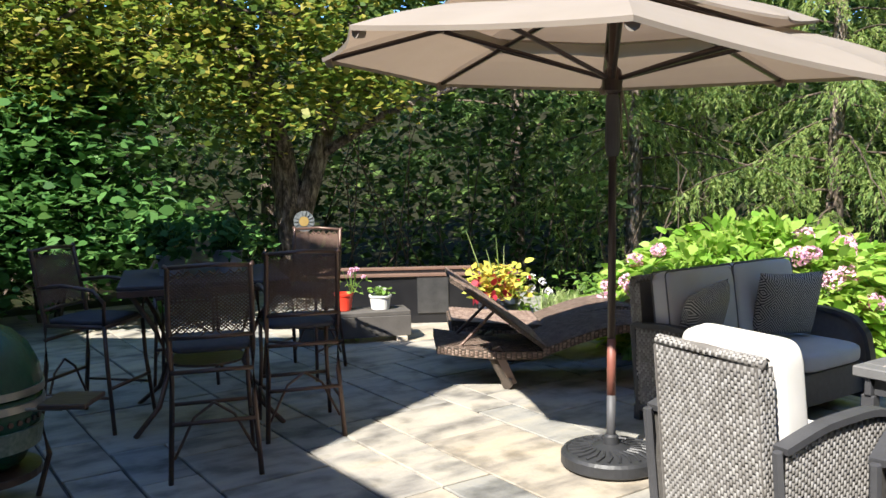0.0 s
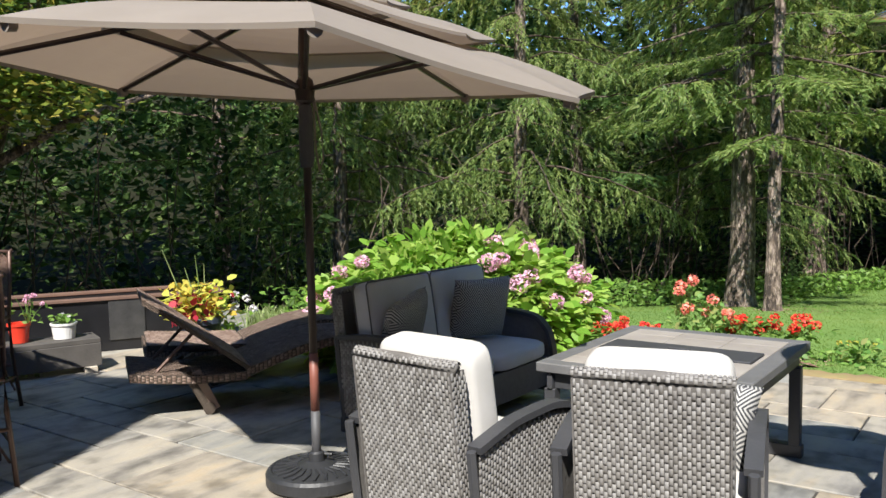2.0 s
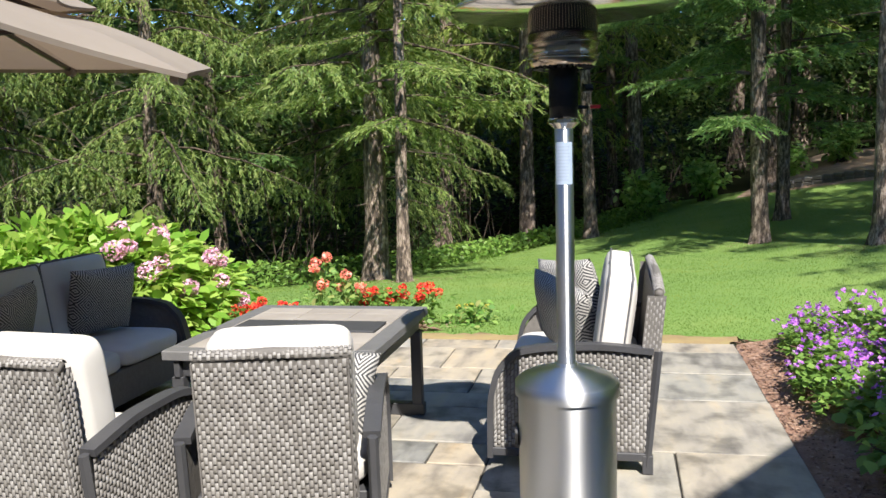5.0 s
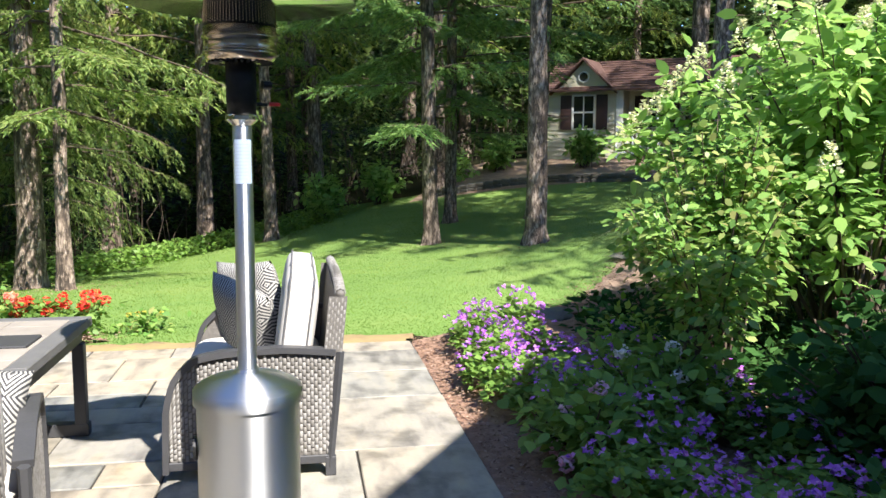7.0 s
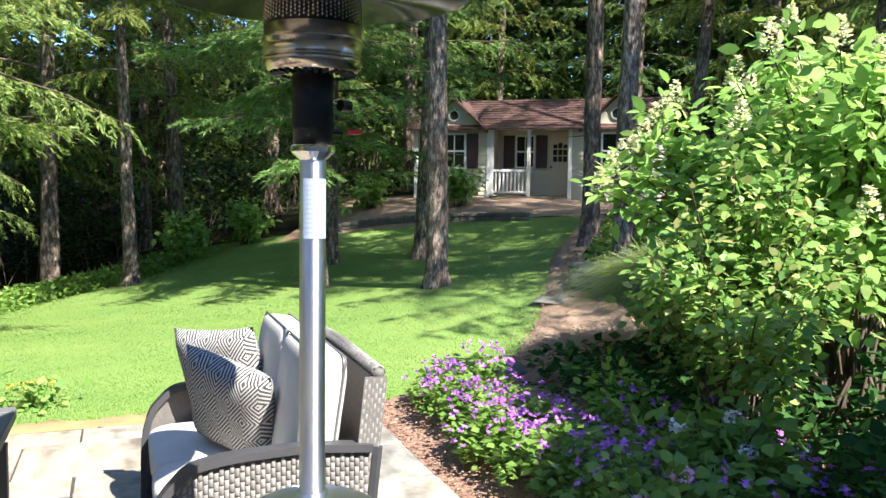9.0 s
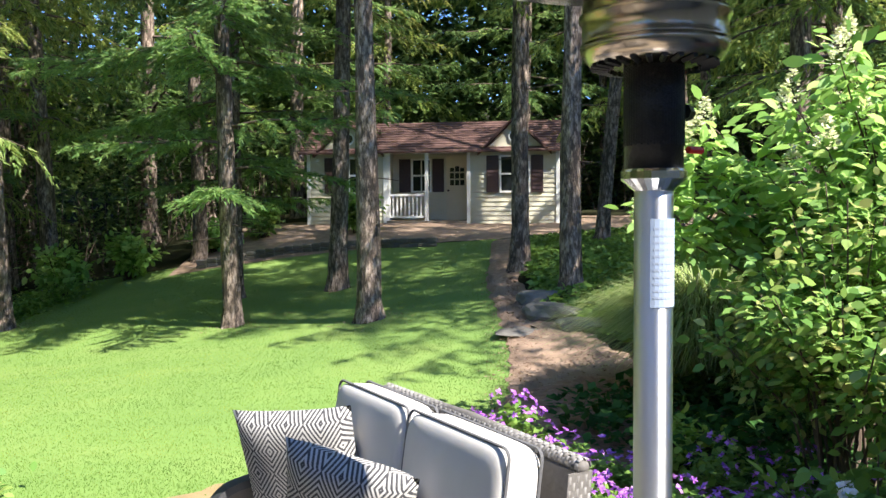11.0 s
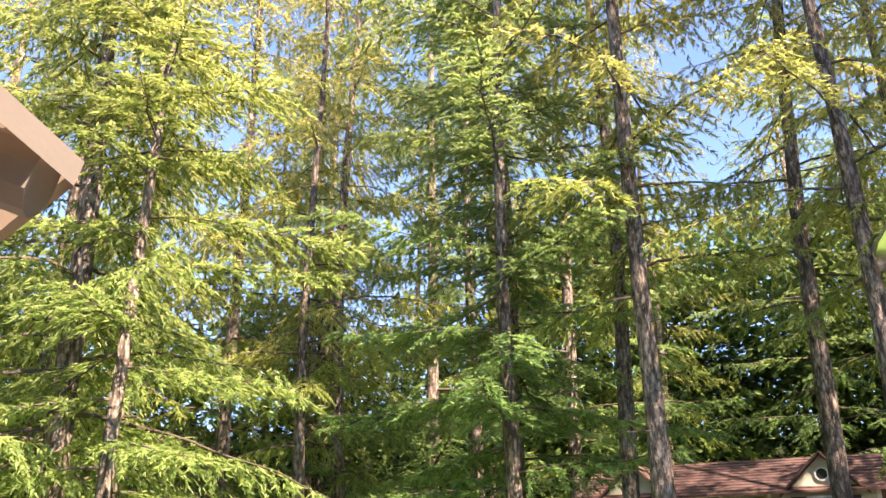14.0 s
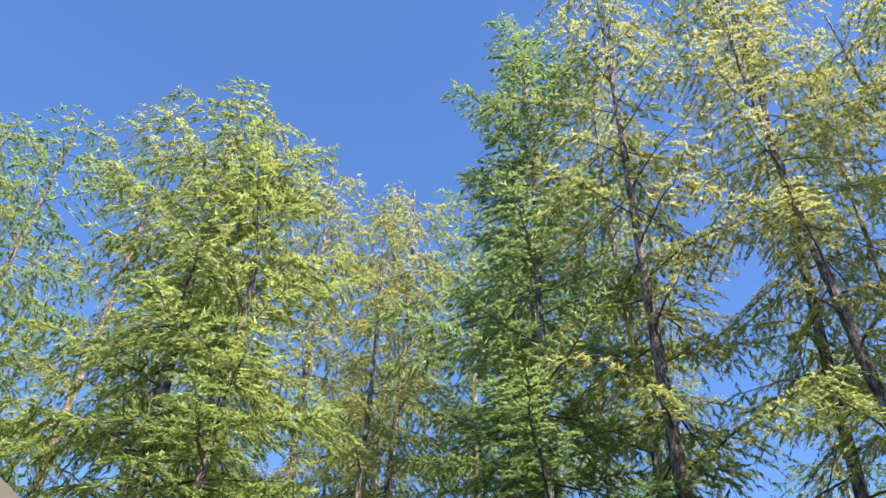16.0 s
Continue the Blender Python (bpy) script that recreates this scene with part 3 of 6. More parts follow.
broadleaf("maple_tree", "large forked maple with yellowing green leaves over the terrace", -1.9, 10.8,
          [([(0, 0, -.1), (-.05, 0, .9), (-.2, .1, 1.9), (-.9, 0, 3.4), (-2.2, -.6, 4.9)], .24), ([(-.05, 0, .8), (.25, .1, 1.7), (.7, .2, 3.2), (1.3, 0, 5.0)], .17),
           ([(-.1, 0, 1.6), (-.2, -.4, 2.6), (-.5, -1.3, 3.4), (-.7, -2.2, 3.9)], .10), ([(.3, .1, 1.8), (1.2, -.3, 2.3), (2.4, -.6, 2.7)], .07)],
          [(-2.4, -1.7, 2.6, 1.0, 60), (-1.0, -1.5, 2.9, .9, 50), (-3.4, -2.2, 2.2, .9, 50), (-.2, -1.3, 2.3, .6, 18), (-3.6, -1.6, 3.1, 1.0, 50), (1.0, -1.0, 2.6, .7, 24), (-2.6, -.9, 4.2, 1.5, 70), (-1.2, -1.4, 4.3, 1.4, 70), (-3.9, -1.2, 3.6, 1.3, 60), (-2.7, -1.9, 3.2, 1.1, 45), (.3, -.8, 4.6, 1.5, 60), (1.7, -.2, 4.6, 1.4, 60),
           (.5, -1.2, 3.3, .8, 26), (-4.9, -.7, 4.8, 1.5, 60), (-1.5, .4, 6.0, 2.0, 70), (1.2, .5, 6.2, 2.0, 70), (-4.2, .2, 6.2, 1.8, 60), (3.0, .3, 5.8, 1.6, 50)],
          62, .095, M_MAPLE, seed=21)
broadleaf("lilac_bush", "broad dark green bush with large heart-shaped leaves", -4.3, 8.9,
          [([(0, 0, -.1), (-.1, 0, .8), (-.3, .1, 1.7)], .06), ([(.1, 0, -.1), (.3, 0, .7), (.6, -.1, 1.5)], .05)],
          [(-.3, -.2, 1.5, 1.0, 45), (.6, -.1, 1.1, .9, 40), (-1.1, .1, 1.2, 1.0, 45), (.2, .2, 2.1, .9, 36), (1.3, .3, .8, .7, 28), (-.8, -.3, .6, .8, 30)], 60, .12, M_LILAC, seed=22)

# ---- terrace ----
def terrace():
    """Bluestone slabs in a random ashlar pattern over a bed of sand."""
    rng = random.Random(8)
    ax = Matrix(((U.x, V.x, 0, 0), (U.y, V.y, 0, 0), (0, 0, 1, 0), (0, 0, 0, 1)))
    bm = boxed(-3.2, -10.5, -.09, 6.9, .90, -.012, bev=0)
    bed = part("terrace", bm, M_JOINT)
    bed.matrix_world = ax
    tagged(bed, "bluestone flagstone terrace with sandy joints", "terrace", kind="structure")
    g = .305
    nu, nv = int(10.1 / g), int(11.3 / g)
    used = np.zeros((nu, nv), bool)
    data, slabs = {}, []
    for j in range(nv):
        for i in range(nu):
            if used[i, j]:
                continue
            w, d = rng.choice([(2, 3), (3, 2), (2, 2), (3, 3), (1, 2), (2, 1), (2, 4), (4, 2), (3, 2), (1, 3)])
            w, d = min(w, nu - i), min(d, nv - j)
            while used[i:i + w, j].any():
                w -= 1
            while used[i:i + w, j:j + d].any():
                d -= 1
            used[i:i + w, j:j + d] = True
            slabs.append((i, j, w, d))
    slabs.sort(key=lambda s: abs(-3.2 + g * (s[0] + s[2] / 2) - 4) + abs(.8 - g * (s[1] + s[3] / 2) + 2))
    rest = bmesh.new()
    for k, (i, j, w, d) in enumerate(slabs):
        u0, v0 = -3.2 + g * i, .90 - g * j
        lift = rng.uniform(-.003, .003)
        if k < 290:
            key = (w, d, rng.randrange(2))
            if key not in data:
                b = bmesh.new()
                vs = box(b, -w * g / 2 + .006, -d * g / 2 + .006, -.03, w * g / 2 - .006, d * g / 2 - .006, 0)
                for q in vs:
                    q.co.x += rng.uniform(-.004, .004); q.co.y += rng.uniform(-.004, .004)
                bmesh.ops.bevel(b, geom=[e for e in b.edges if all(q.co.z > -.01 for q in e.verts)], offset=.005, segments=1, affect='EDGES')
                me = bpy.data.meshes.new("slab"); b.to_mesh(me); b.free(); me.materials.append(M_SLAB)
                data[key] = me
            ob = new("slab", data[key])
            ob.parent = bed
            ob.location = (u0 + w * g / 2, v0 - d * g / 2, lift)
        else:
            box(rest, u0 + .006, v0 - d * g + .006, -.03, u0 + w * g - .006, v0 - .006, lift)
    r = part("far_slabs", rest, M_SLAB, bed)
    tagged(r, kind="stuff")

def ribbon(name, label, left, right, mat, lift=.03, n=40, m=14, cat="bed", rough=.02):
    """A strip of ground cover laid between two edges and over the slope."""
    rng = np.random.default_rng(len(name))
    L, R = np.array(left, float), np.array(right, float)
    t = np.linspace(0, 1, n)
    at = lambda P: np.stack([np.interp(t, np.linspace(0, 1, len(P)), P[:, k]) for k in (0, 1)], 1)
    A, B = at(L), at(R)
    s = np.linspace(0, 1, m)
    P = A[:, None] * (1 - s)[None, :, None] + B[:, None] * s[None, :, None]
    P = P + rng.normal(size=P.shape) * .02
    z = ground_z(P[..., 0].ravel(), P[..., 1].ravel()).reshape(n, m) + lift * np.minimum(1, 6 * np.minimum(s, 1 - s) + .15)[None] + rng.normal(size=(n, m)) * rough * .4
    v = np.concatenate([P, z[..., None]], 2).reshape(-1, 3)
    i = (np.arange(n - 1)[:, None] * m + np.arange(m - 1)[None]).ravel()
    ob = npmesh(name, v, np.stack([i, i + m, i + m + 1, i + 1], 1), mat, smooth=True)
    return tagged(ob, label, cat, kind="structure")
def uv(u, v):
    return (U.x * u + V.x * v, U.y * u + V.y * v)
ribbon("mulch_bed", "reddish bark mulch bed along the terrace edge", [uv(1.5, .88), uv(3.5, .88), uv(5.0, .88), uv(6.9, .88), (6.85, 2.9), (8.0, 2.45)], [uv(1.5, 5.5), uv(4, 5.5), uv(6, 5.2), uv(8, 4.6), (8.6, 1.0), (8.6, 1.6)], M_MULCH, .07)
ribbon("rose_bed", "brown mulch bed with flowers between terrace and lawn", [uv(6.93, -2.2), uv(6.93, -1.6), uv(6.93, -3.0), uv(6.93, -4.2)], [uv(7.35, -1.5), uv(7.55, -2.3), uv(7.6, -3.4), uv(7.5, -4.6)], M_MULCH, .05)
ribbon("garden_path", "worn earth path beside the lawn edged with stones", [(7.9, 2.45), (9.3, 2.42), (10.6, 2.5), (12.2, 2.65), (14, 2.8), (17, 2.85), (20.8, 2.9)], [(7.8, .7), (9.2, 1.25), (10.4, 1.65), (12.0, 2.15), (14, 2.3), (17, 2.25), (20.8, 2.2)], M_GRAVEL, .035, n=70, cat="path")
ribbon("turf_edge", "dry tan turf edge along the terrace", [uv(6.905, .88), uv(6.905, -1.4), uv(6.905, -5.0)], [uv(7.26, 1.0), uv(7.18, -1.4), uv(7.22, -5.0)], pbr("dry_turf", [(.17, .115, .06), (.26, .19, .09), (.24, .24, .08)], 5, .95, .6, fine=60), .02, n=60, m=6)
ribbon("shed_bed", "brown leaf litter and mulch before the shed", [(20.2, 10.5), (20.8, 7), (21.2, 4), (21.5, 0), (19, -2), (16, -2.2)], [(26.5, 11), (26.5, 8), (26.5, 4), (27, 0), (24, -4), (18, -5)], M_GRAVEL, .05)

# ---- house behind the camera ----
def house():
    m = pbr("house_siding", [(.45, .44, .42), (.55, .54, .51)], 3, .7, .2)
    bm = bmesh.new()
    def prism(pts, z0, z1):
        lo, hi = [bm.verts.new((x, y, z0)) for x, y in pts], [bm.verts.new((x, y, z1)) for x, y in pts]
        n = len(pts)
        bm.faces.new(lo[::-1]); bm.faces.new(hi)
        for k in range(n):
            bm.faces.new((lo[k], lo[(k + 1) % n], hi[(k + 1) % n], hi[k]))
    prism([(-.62, -1.52), (-2.76, 1.23), (-6.5, 6.0), (-10.5, 2.8), (-6, -6.5), (-.6, -6.5)], -.1, 4.2)
    prism([(-.6, -1.56), (-.6, -6.5), (3.25, -6.5), (3.25, -1.40)], -.1, 4.2)
    gable = [(-2.78, 1.2, 7.1), (-4.0, 2.78, 6.35), (-5.4, 4.6, 4.25)]
    rows = [[bm.verts.new((x + dx, y + dy, z)) for x, y, z in [(p[0], p[1], q) for p, q in zip(gable, zs)]] for dx, dy, zs in ((0, 0, (4.2,) * 3), (0, 0, [p[2] for p in gable]), (-.85, -.66, [p[2] for p in gable]), (-.85, -.66, (4.2,) * 3))]
    for a, b in zip(rows, rows[1:] + rows[:1]):
        for k in range(2):
            bm.faces.new((a[k], a[k + 1], b[k + 1], b[k]))
    bm.faces.new([r[0] for r in rows]); bm.faces.new([r[2] for r in rows][::-1])
    bmesh.ops.recalc_face_normals(bm, faces=bm.faces)
    tagged(part("wall_house", bm, m), "pale house wall with a gable behind the terrace", "house", kind="structure")
house()
terrace()

# ---- shed ----
M_SIDING = pbr("cream_siding", [(.50, .47, .36), (.60, .57, .45)], 3, .6, .1, fine=30)
M_SHINGLE = pbr("brown_shingles", [(.045, .025, .022), (.09, .045, .038), (.13, .08, .065)], 6, .9, .7, fine=25)
M_WHITE = pbr("white_paint", [(.70, .70, .68), (.80, .80, .78)], 5, .45, .05)
M_SHUTTER = pbr("maroon_shutter", [(.035, .02, .02), (.06, .03, .03)], 5, .55, .1)
M_DOOR = pbr("cream_door", [(.55, .48, .36), (.62, .55, .42)], 4, .5, .05)
M_PANE, _n, _l, _b = shader("window_pane")
_b.inputs["Base Color"].default_value = (.015, .018, .02, 1); _b.inputs["Roughness"].default_value = .06
def shed():
    """Cottage shed: two gabled wings with a recessed porch between."""
    W, DP, EV, RG = 7.25, 3.2, 2.15, 3.05
    a = -92.8
    e = empty("garden_shed", "cream-sided cottage shed with porch, brown shingle roof and maroon shutters", "shed", pose(25.1, 8.35, 1.28, 0, 0, a))
    def siding(x0, x1, y, z0, z1, nm="wall"):
        w = part(nm, boxed(x0, y + .02, z0, x1, y + .14, z1, bev=0), M_SIDING, e)
        z = z0
        while z < z1 - .02:
            h = min(.128, z1 - z)
            bm = bmesh.new()
            v = [bm.verts.new(p) for p in ((x0, y + .019, z), (x1, y + .019, z), (x0, y - .004, z + .004), (x1, y - .004, z + .004), (x0, y + .014, z + h), (x1, y + .014, z + h))]
            bm.faces.new((v[0], v[1], v[3], v[2])); bm.faces.new((v[2], v[3], v[5], v[4]))
            part("board", bm, M_SIDING, w)
            z += .13
    xa, xb = 2.35, 4.65
    siding(0, xa, 0, 0, EV); siding(xb, W, 0, 0, EV)
    siding(xa, xb, 1.0, .12, EV)
    for x in (0, W - .12, xa - .12, xb):
        part("wall", boxed(x, .14, 0, x + .12, 1.0 if x in (xa - .12, xb) else DP, EV, bev=0), M_SIDING, e)
    part("wall", boxed(0, DP - .1, 0, W, DP, EV, bev=0), M_SIDING, e)
    part("porch_floor", boxed(xa, -.05, .02, xb, 1.0, .12), pbr("porch_boards", [(.12, .10, .08), (.2, .17, .14)], 5, .8, .3), e)
    part("ceiling", boxed(xa, .02, EV - .06, xb, 1.0, EV), M_WHITE, e)
    # main roof
    roof = part("roof", boxed(-.18, DP / 2 - .02, RG - .03, W + .18, DP / 2 + .02, RG + .03, bev=0), M_SHINGLE, e)
    for y0, z0, y1, z1 in ((-.25, EV - .12, DP / 2, RG), (DP + .25, EV - .12, DP / 2, RG)):
        n = 12
        for i in range(n):
            p, q = i / n, (i + 1) / n
            ya, yb, za, zb = y0 + (y1 - y0) * p, y0 + (y1 - y0) * q, z0 + (z1 - z0) * p, z0 + (z1 - z0) * q
            bm = bmesh.new()
            v = [bm.verts.new(c) for c in ((-.2, ya, za + .05), (W + .2, ya, za + .05), (W + .2, yb, zb + .025), (-.2, yb, zb + .025))]
            w = [bm.verts.new(c) for c in ((-.2, ya, za), (W + .2, ya, za), (W + .2, yb, zb - .01), (-.2, yb, zb - .01))]
            bm.faces.new(v); bm.faces.new((w[0], w[1], v[1], v[0])); bm.faces.new(w[::-1])
            bm.faces.new((w[0], v[0], v[3], w[3])); bm.faces.new((w[1], w[2], v[2], v[1]))
            part("shingle_course", bm, M_SHINGLE, roof)
    for x in (-.02, W - .1):
        bm = bmesh.new()
        lo = [bm.verts.new(c) for c in ((x, 0, EV), (x, DP, EV), (x, DP / 2, RG - .02))]
        hi = [bm.verts.new(c) for c in ((x + .12, 0, EV), (x + .12, DP, EV), (x + .12, DP / 2, RG - .02))]
        bm.faces.new(lo); bm.faces.new(hi[::-1])
        for k in range(3):
            bm.faces.new((lo[k], hi[k], hi[(k + 1) % 3], lo[(k + 1) % 3]))
        part("gable", bm, M_SIDING, e)
    # front gables
    for c in (1.25, W - 1.25):
        hw, pk = .85, EV + .78
        bm = bmesh.new()
        a3 = [bm.verts.new(p) for p in ((c - hw, -.02, EV - .05), (c + hw, -.02, EV - .05), (c, -.02, pk))]
        b3 = [bm.verts.new(p) for p in ((c - hw, .1, EV - .05), (c + hw, .1, EV - .05), (c, .1, pk))]
        bm.faces.new(a3); bm.faces.new(b3[::-1])
        part("gable", bm, M_SIDING, e)
        bm = bmesh.new()
        for s in (-1, 1):
            for dy in (0,):
                q = [(c + s * (hw + .18), -.2, EV - .2), (c, -.2, pk + .03), (c, DP / 2, pk + .03), (c + s * (hw + .18), .5, EV - .2)]
                lo = [bm.verts.new(p) for p in q]; hi = [bm.verts.new((p[0], p[1], p[2] + .07)) for p in q]
                bm.faces.new(lo); bm.faces.new(hi)
                for k in range(4):
                    bm.faces.new((lo[k], lo[(k + 1) % 4], hi[(k + 1) % 4], hi[k]))
        bmesh.ops.recalc_face_normals(bm, faces=bm.faces)
        part("dormer_roof", bm, M_SHINGLE, e)
        bm = bmesh.new(); tube(bm, [(c, -.06, EV + .32), (c, .0, EV + .32)], .17, 16)
        rw = part("round_window", bm, M_WHITE, e)
        bm = bmesh.new(); tube(bm, [(c, -.068, EV + .32), (c, -.03, EV + .32)], .13, 16)
        part("pane", bm, M_PANE, rw)
    def window(x, y, z, w, h):
        wf = part("window", boxed(x - .03, y - .004, z - .03, x + w + .03, y + .012, z + h + .03, bev=0), M_WHITE, e)
        for q in ((x - .05, z - .05, x + w + .05, z), (x - .05, z + h, x + w + .05, z + h + .05), (x - .05, z, x, z + h), (x + w, z, x + w + .05, z + h), (x, z + h * .5 - .025, x + w, z + h * .5 + .025), (x + w / 2 - .015, z, x + w / 2 + .015, z + h)):
            part("frame_bar", boxed(q[0], y - .05, q[1], q[2], y - .005, q[3], bev=0), M_WHITE, wf)
        part("pane", boxed(x, y - .025, z, x + w, y - .005, z + h, bev=0), M_PANE, wf)
        for sx in (x - .42, x + w + .08):
            bm = boxed(sx, y - .035, z - .04, sx + .34, y - .002, z + h + .04)
            sh = part("shutter", bm, M_SHUTTER, e)
            for k in range(8):
                zz = z + h * (k + .3) / 8
                part("louvre", boxed(sx + .05, y - .047, zz, sx + .29, y - .036, zz + .05, bev=0), M_SHUTTER, sh)
    window(.95, 0, .95, .62, .95); window(W - 1.62, 0, .95, .75, .95); window(2.95, 1.0, 1.0, .5, .9)
    d = part("door", boxed(3.95, .93, .13, 4.6, .99, 2.03), M_DOOR, e)
    bm = bmesh.new()
    for i in range(3):
        for j in range(3):
            x, z = 4.06 + i * .15, 1.15 + j * .2
            box(bm, x, .915, z, x + .12, .93, z + (.16 if j < 2 else .16 - .05 * abs(i - 1)))
    part("pane", bm, M_PANE, d)
    bm = bmesh.new(); bmesh.ops.create_uvsphere(bm, u_segments=10, v_segments=6, radius=.035)
    bmesh.ops.translate(bm, vec=(4.01, .9, 1.0), verts=bm.verts)
    part("door_knob", bm, M_SHUTTER, d)
    for x in (xa + .05, 3.5):
        part("post", boxed(x - .05, -.03, .12, x + .05, .07, EV), M_WHITE, e)
    part("handrail", boxed(xa + .1, -.02, .82, 3.45, .06, .89), M_WHITE, e)
    part("handrail", boxed(xa + .1, -.01, .2, 3.45, .05, .26), M_WHITE, e)
    for k in range(9):
        x = xa + .16 + k * .115
        part("baluster", boxed(x, 0, .26, x + .04, .04, .82, bev=0), M_WHITE, e)
    for x0, x1 in ((0, .1), (xa - .1, xa), (xb, xb + .1), (W - .1, W)):
        part("corner_board", boxed(x0, -.025, 0, x1, .02, EV), M_WHITE, e)
shed()

# ---- furniture ----
def weave(surf, ns, nt, mat, name, parent, proud=.006, fill=(.72, .86)):
    """Flat wicker strands standing proud of a surface, each second column shifted by half a strand."""
    i, j = np.meshgrid(np.arange(ns), np.arange(nt + 1), indexing="ij")
    i, j = i.ravel(), j.ravel()
    s0, t0 = (i + .5) / ns, (j + .5 - .5 * (i % 2)) / nt
    ok = (t0 > 0) & (t0 < 1); s0, t0 = s0[ok], t0[ok]
    hs, ht = .5 * fill[0] / ns, .5 * fill[1] / nt
    rng = np.random.default_rng(ns * 100 + nt)
    hs, ht = hs * rng.uniform(.9, 1.1, len(s0)), ht * rng.uniform(.9, 1.05, len(s0))
    P = lambda s, t: surf(np.clip(s, 0, 1), np.clip(t, 0, 1))
    d = 1e-3
    nrm = np.cross(P(s0 + d, t0) - P(s0 - d, t0), P(s0, t0 + d) - P(s0, t0 - d))
    nrm /= np.linalg.norm(nrm, axis=1)[:, None] + 1e-9
    cs = [(-1, -1), (1, -1), (1, 1), (-1, 1)]
    lo = [P(s0 + a * hs, t0 + b * ht) for a, b in cs]
    hi = [P(s0 + a * hs * .6, t0 + b * ht * .55) + nrm * proud for a, b in cs]
    v = np.stack(lo + hi, 1).reshape(-1, 3)
    b = np.arange(len(s0))[:, None] * 8
    f = np.concatenate([b + [4, 5, 6, 7]] + [b + [k, (k + 1) % 4, 4 + (k + 1) % 4, 4 + k] for k in range(4)], 0)
    return npmesh(name, v, f, mat, parent)

def puff(w, d, h, e=.28, n=22, sag=0.0):
    """A stuffed cushion: a soft-edged block, w by d by h, its base at z = 0."""
    bm = bmesh.new()
    q = [(math.pi * (k / n - .5)) for k in range(n + 1)]
    c = lambda a, p: math.copysign(abs(math.cos(a)) ** p, math.cos(a))
    s = lambda a, p: math.copysign(abs(math.sin(a)) ** p, math.sin(a))
    rings = []
    for a in q[1:-1]:
        ring = []
        for k in range(2 * n):
            o = math.pi * k / n
            x, y, z = c(a, e * 1.6) * c(o, e), c(a, e * 1.6) * s(o, e), s(a, e * 1.6)
            bulge = 1 + .10 * (1 - x * x) * (1 - y * y) - .05
            zz = z * bulge + .03 * noise.noise((x * 2.3, y * 2.3, z + w * 7)) - sag * (1 - x * x) * (1 - y * y)
            ring.append(bm.verts.new((x * w / 2, y * d / 2, h / 2 + zz * h / 2)))
        rings.append(ring)
    m = 2 * n
    for a, b in zip(rings, rings[1:]):
        for k in range(m):
            bm.faces.new((a[k], a[(k + 1) % m], b[(k + 1) % m], b[k]))
    bm.faces.new(rings[0][::-1]); bm.faces.new(rings[-1])
    return bm

M_WICKER = leafy("grey_wicker", [(.16, .15, .14), (.20, .19, .18), (.235, .225, .215), (.275, .265, .255)], 0.0, .55, .4)
M_WICKER_BACK = pbr("dark_wicker_core", [(.10, .092, .085), (.15, .14, .13)], 40, .8, .3)
M_FRAME = pbr("charcoal_frame", [(.035, .036, .04), (.06, .06, .065)], 9, .5, .15, fine=90)
M_CUSH = pbr("pale_grey_canvas", [(.42, .42, .43), (.52, .52, .53)], 7, .9, .25, fine=260, dist=.003)
M_CUSH2 = pbr("ivory_canvas", [(.46, .445, .42), (.56, .54, .515)], 7, .9, .25, fine=260, dist=.003)
M_PIPE = pbr("grey_piping", [(.09, .09, .095), (.15, .15, .155)], 20, .9, .1)

def diamonds():
    """Black and white nested lozenges."""
    m, n, l, b = shader("lozenge_fabric")
    tc = n.new("ShaderNodeTexCoord"); sp = n.new("ShaderNodeSeparateXYZ")
    l.new(tc.outputs["Object"], sp.inputs[0])
    outs = []
    for ax, per in (("X", .13), ("Z", .17)):
        p = n.new("ShaderNodeMath"); p.operation = 'PINGPONG'; p.inputs[1].default_value = per / 2
        a = n.new("ShaderNodeMath"); a.operation = 'ADD'; a.inputs[1].default_value = 5.0
        l.new(sp.outputs[ax], a.inputs[0]); l.new(a.outputs[0], p.inputs[0])
        d = n.new("ShaderNodeMath"); d.operation = 'DIVIDE'; d.inputs[1].default_value = per
        l.new(p.outputs[0], d.inputs[0]); outs.append(d.outputs[0])
    ad = n.new("ShaderNodeMath"); ad.operation = 'ADD'; l.new(outs[0], ad.inputs[0]); l.new(outs[1], ad.inputs[1])
    pp = n.new("ShaderNodeMath"); pp.operation = 'PINGPONG'; pp.inputs[1].default_value = .06
    l.new(ad.outputs[0], pp.inputs[0])
    nz = n.new("ShaderNodeTexNoise"); nz.inputs["Scale"].default_value = 120
    l.new(tc.outputs["Object"], nz.inputs[0])
    k = n.new("ShaderNodeMath"); k.operation = 'MULTIPLY_ADD'; k.inputs[1].default_value = .015
    l.new(nz.outputs[0], k.inputs[0]); l.new(pp.outputs[0], k.inputs[2])
    r = ramp(n, [(.045, .045, .05), (.045, .045, .05), (.40, .39, .37), (.46, .45, .43)], [0, .034, .043, 1])
    l.new(k.outputs[0], r.inputs[0]); l.new(r.outputs[0], b.inputs["Base Color"])
    b.inputs["Roughness"].default_value = .9
    return m
M_DIAMOND = diamonds()

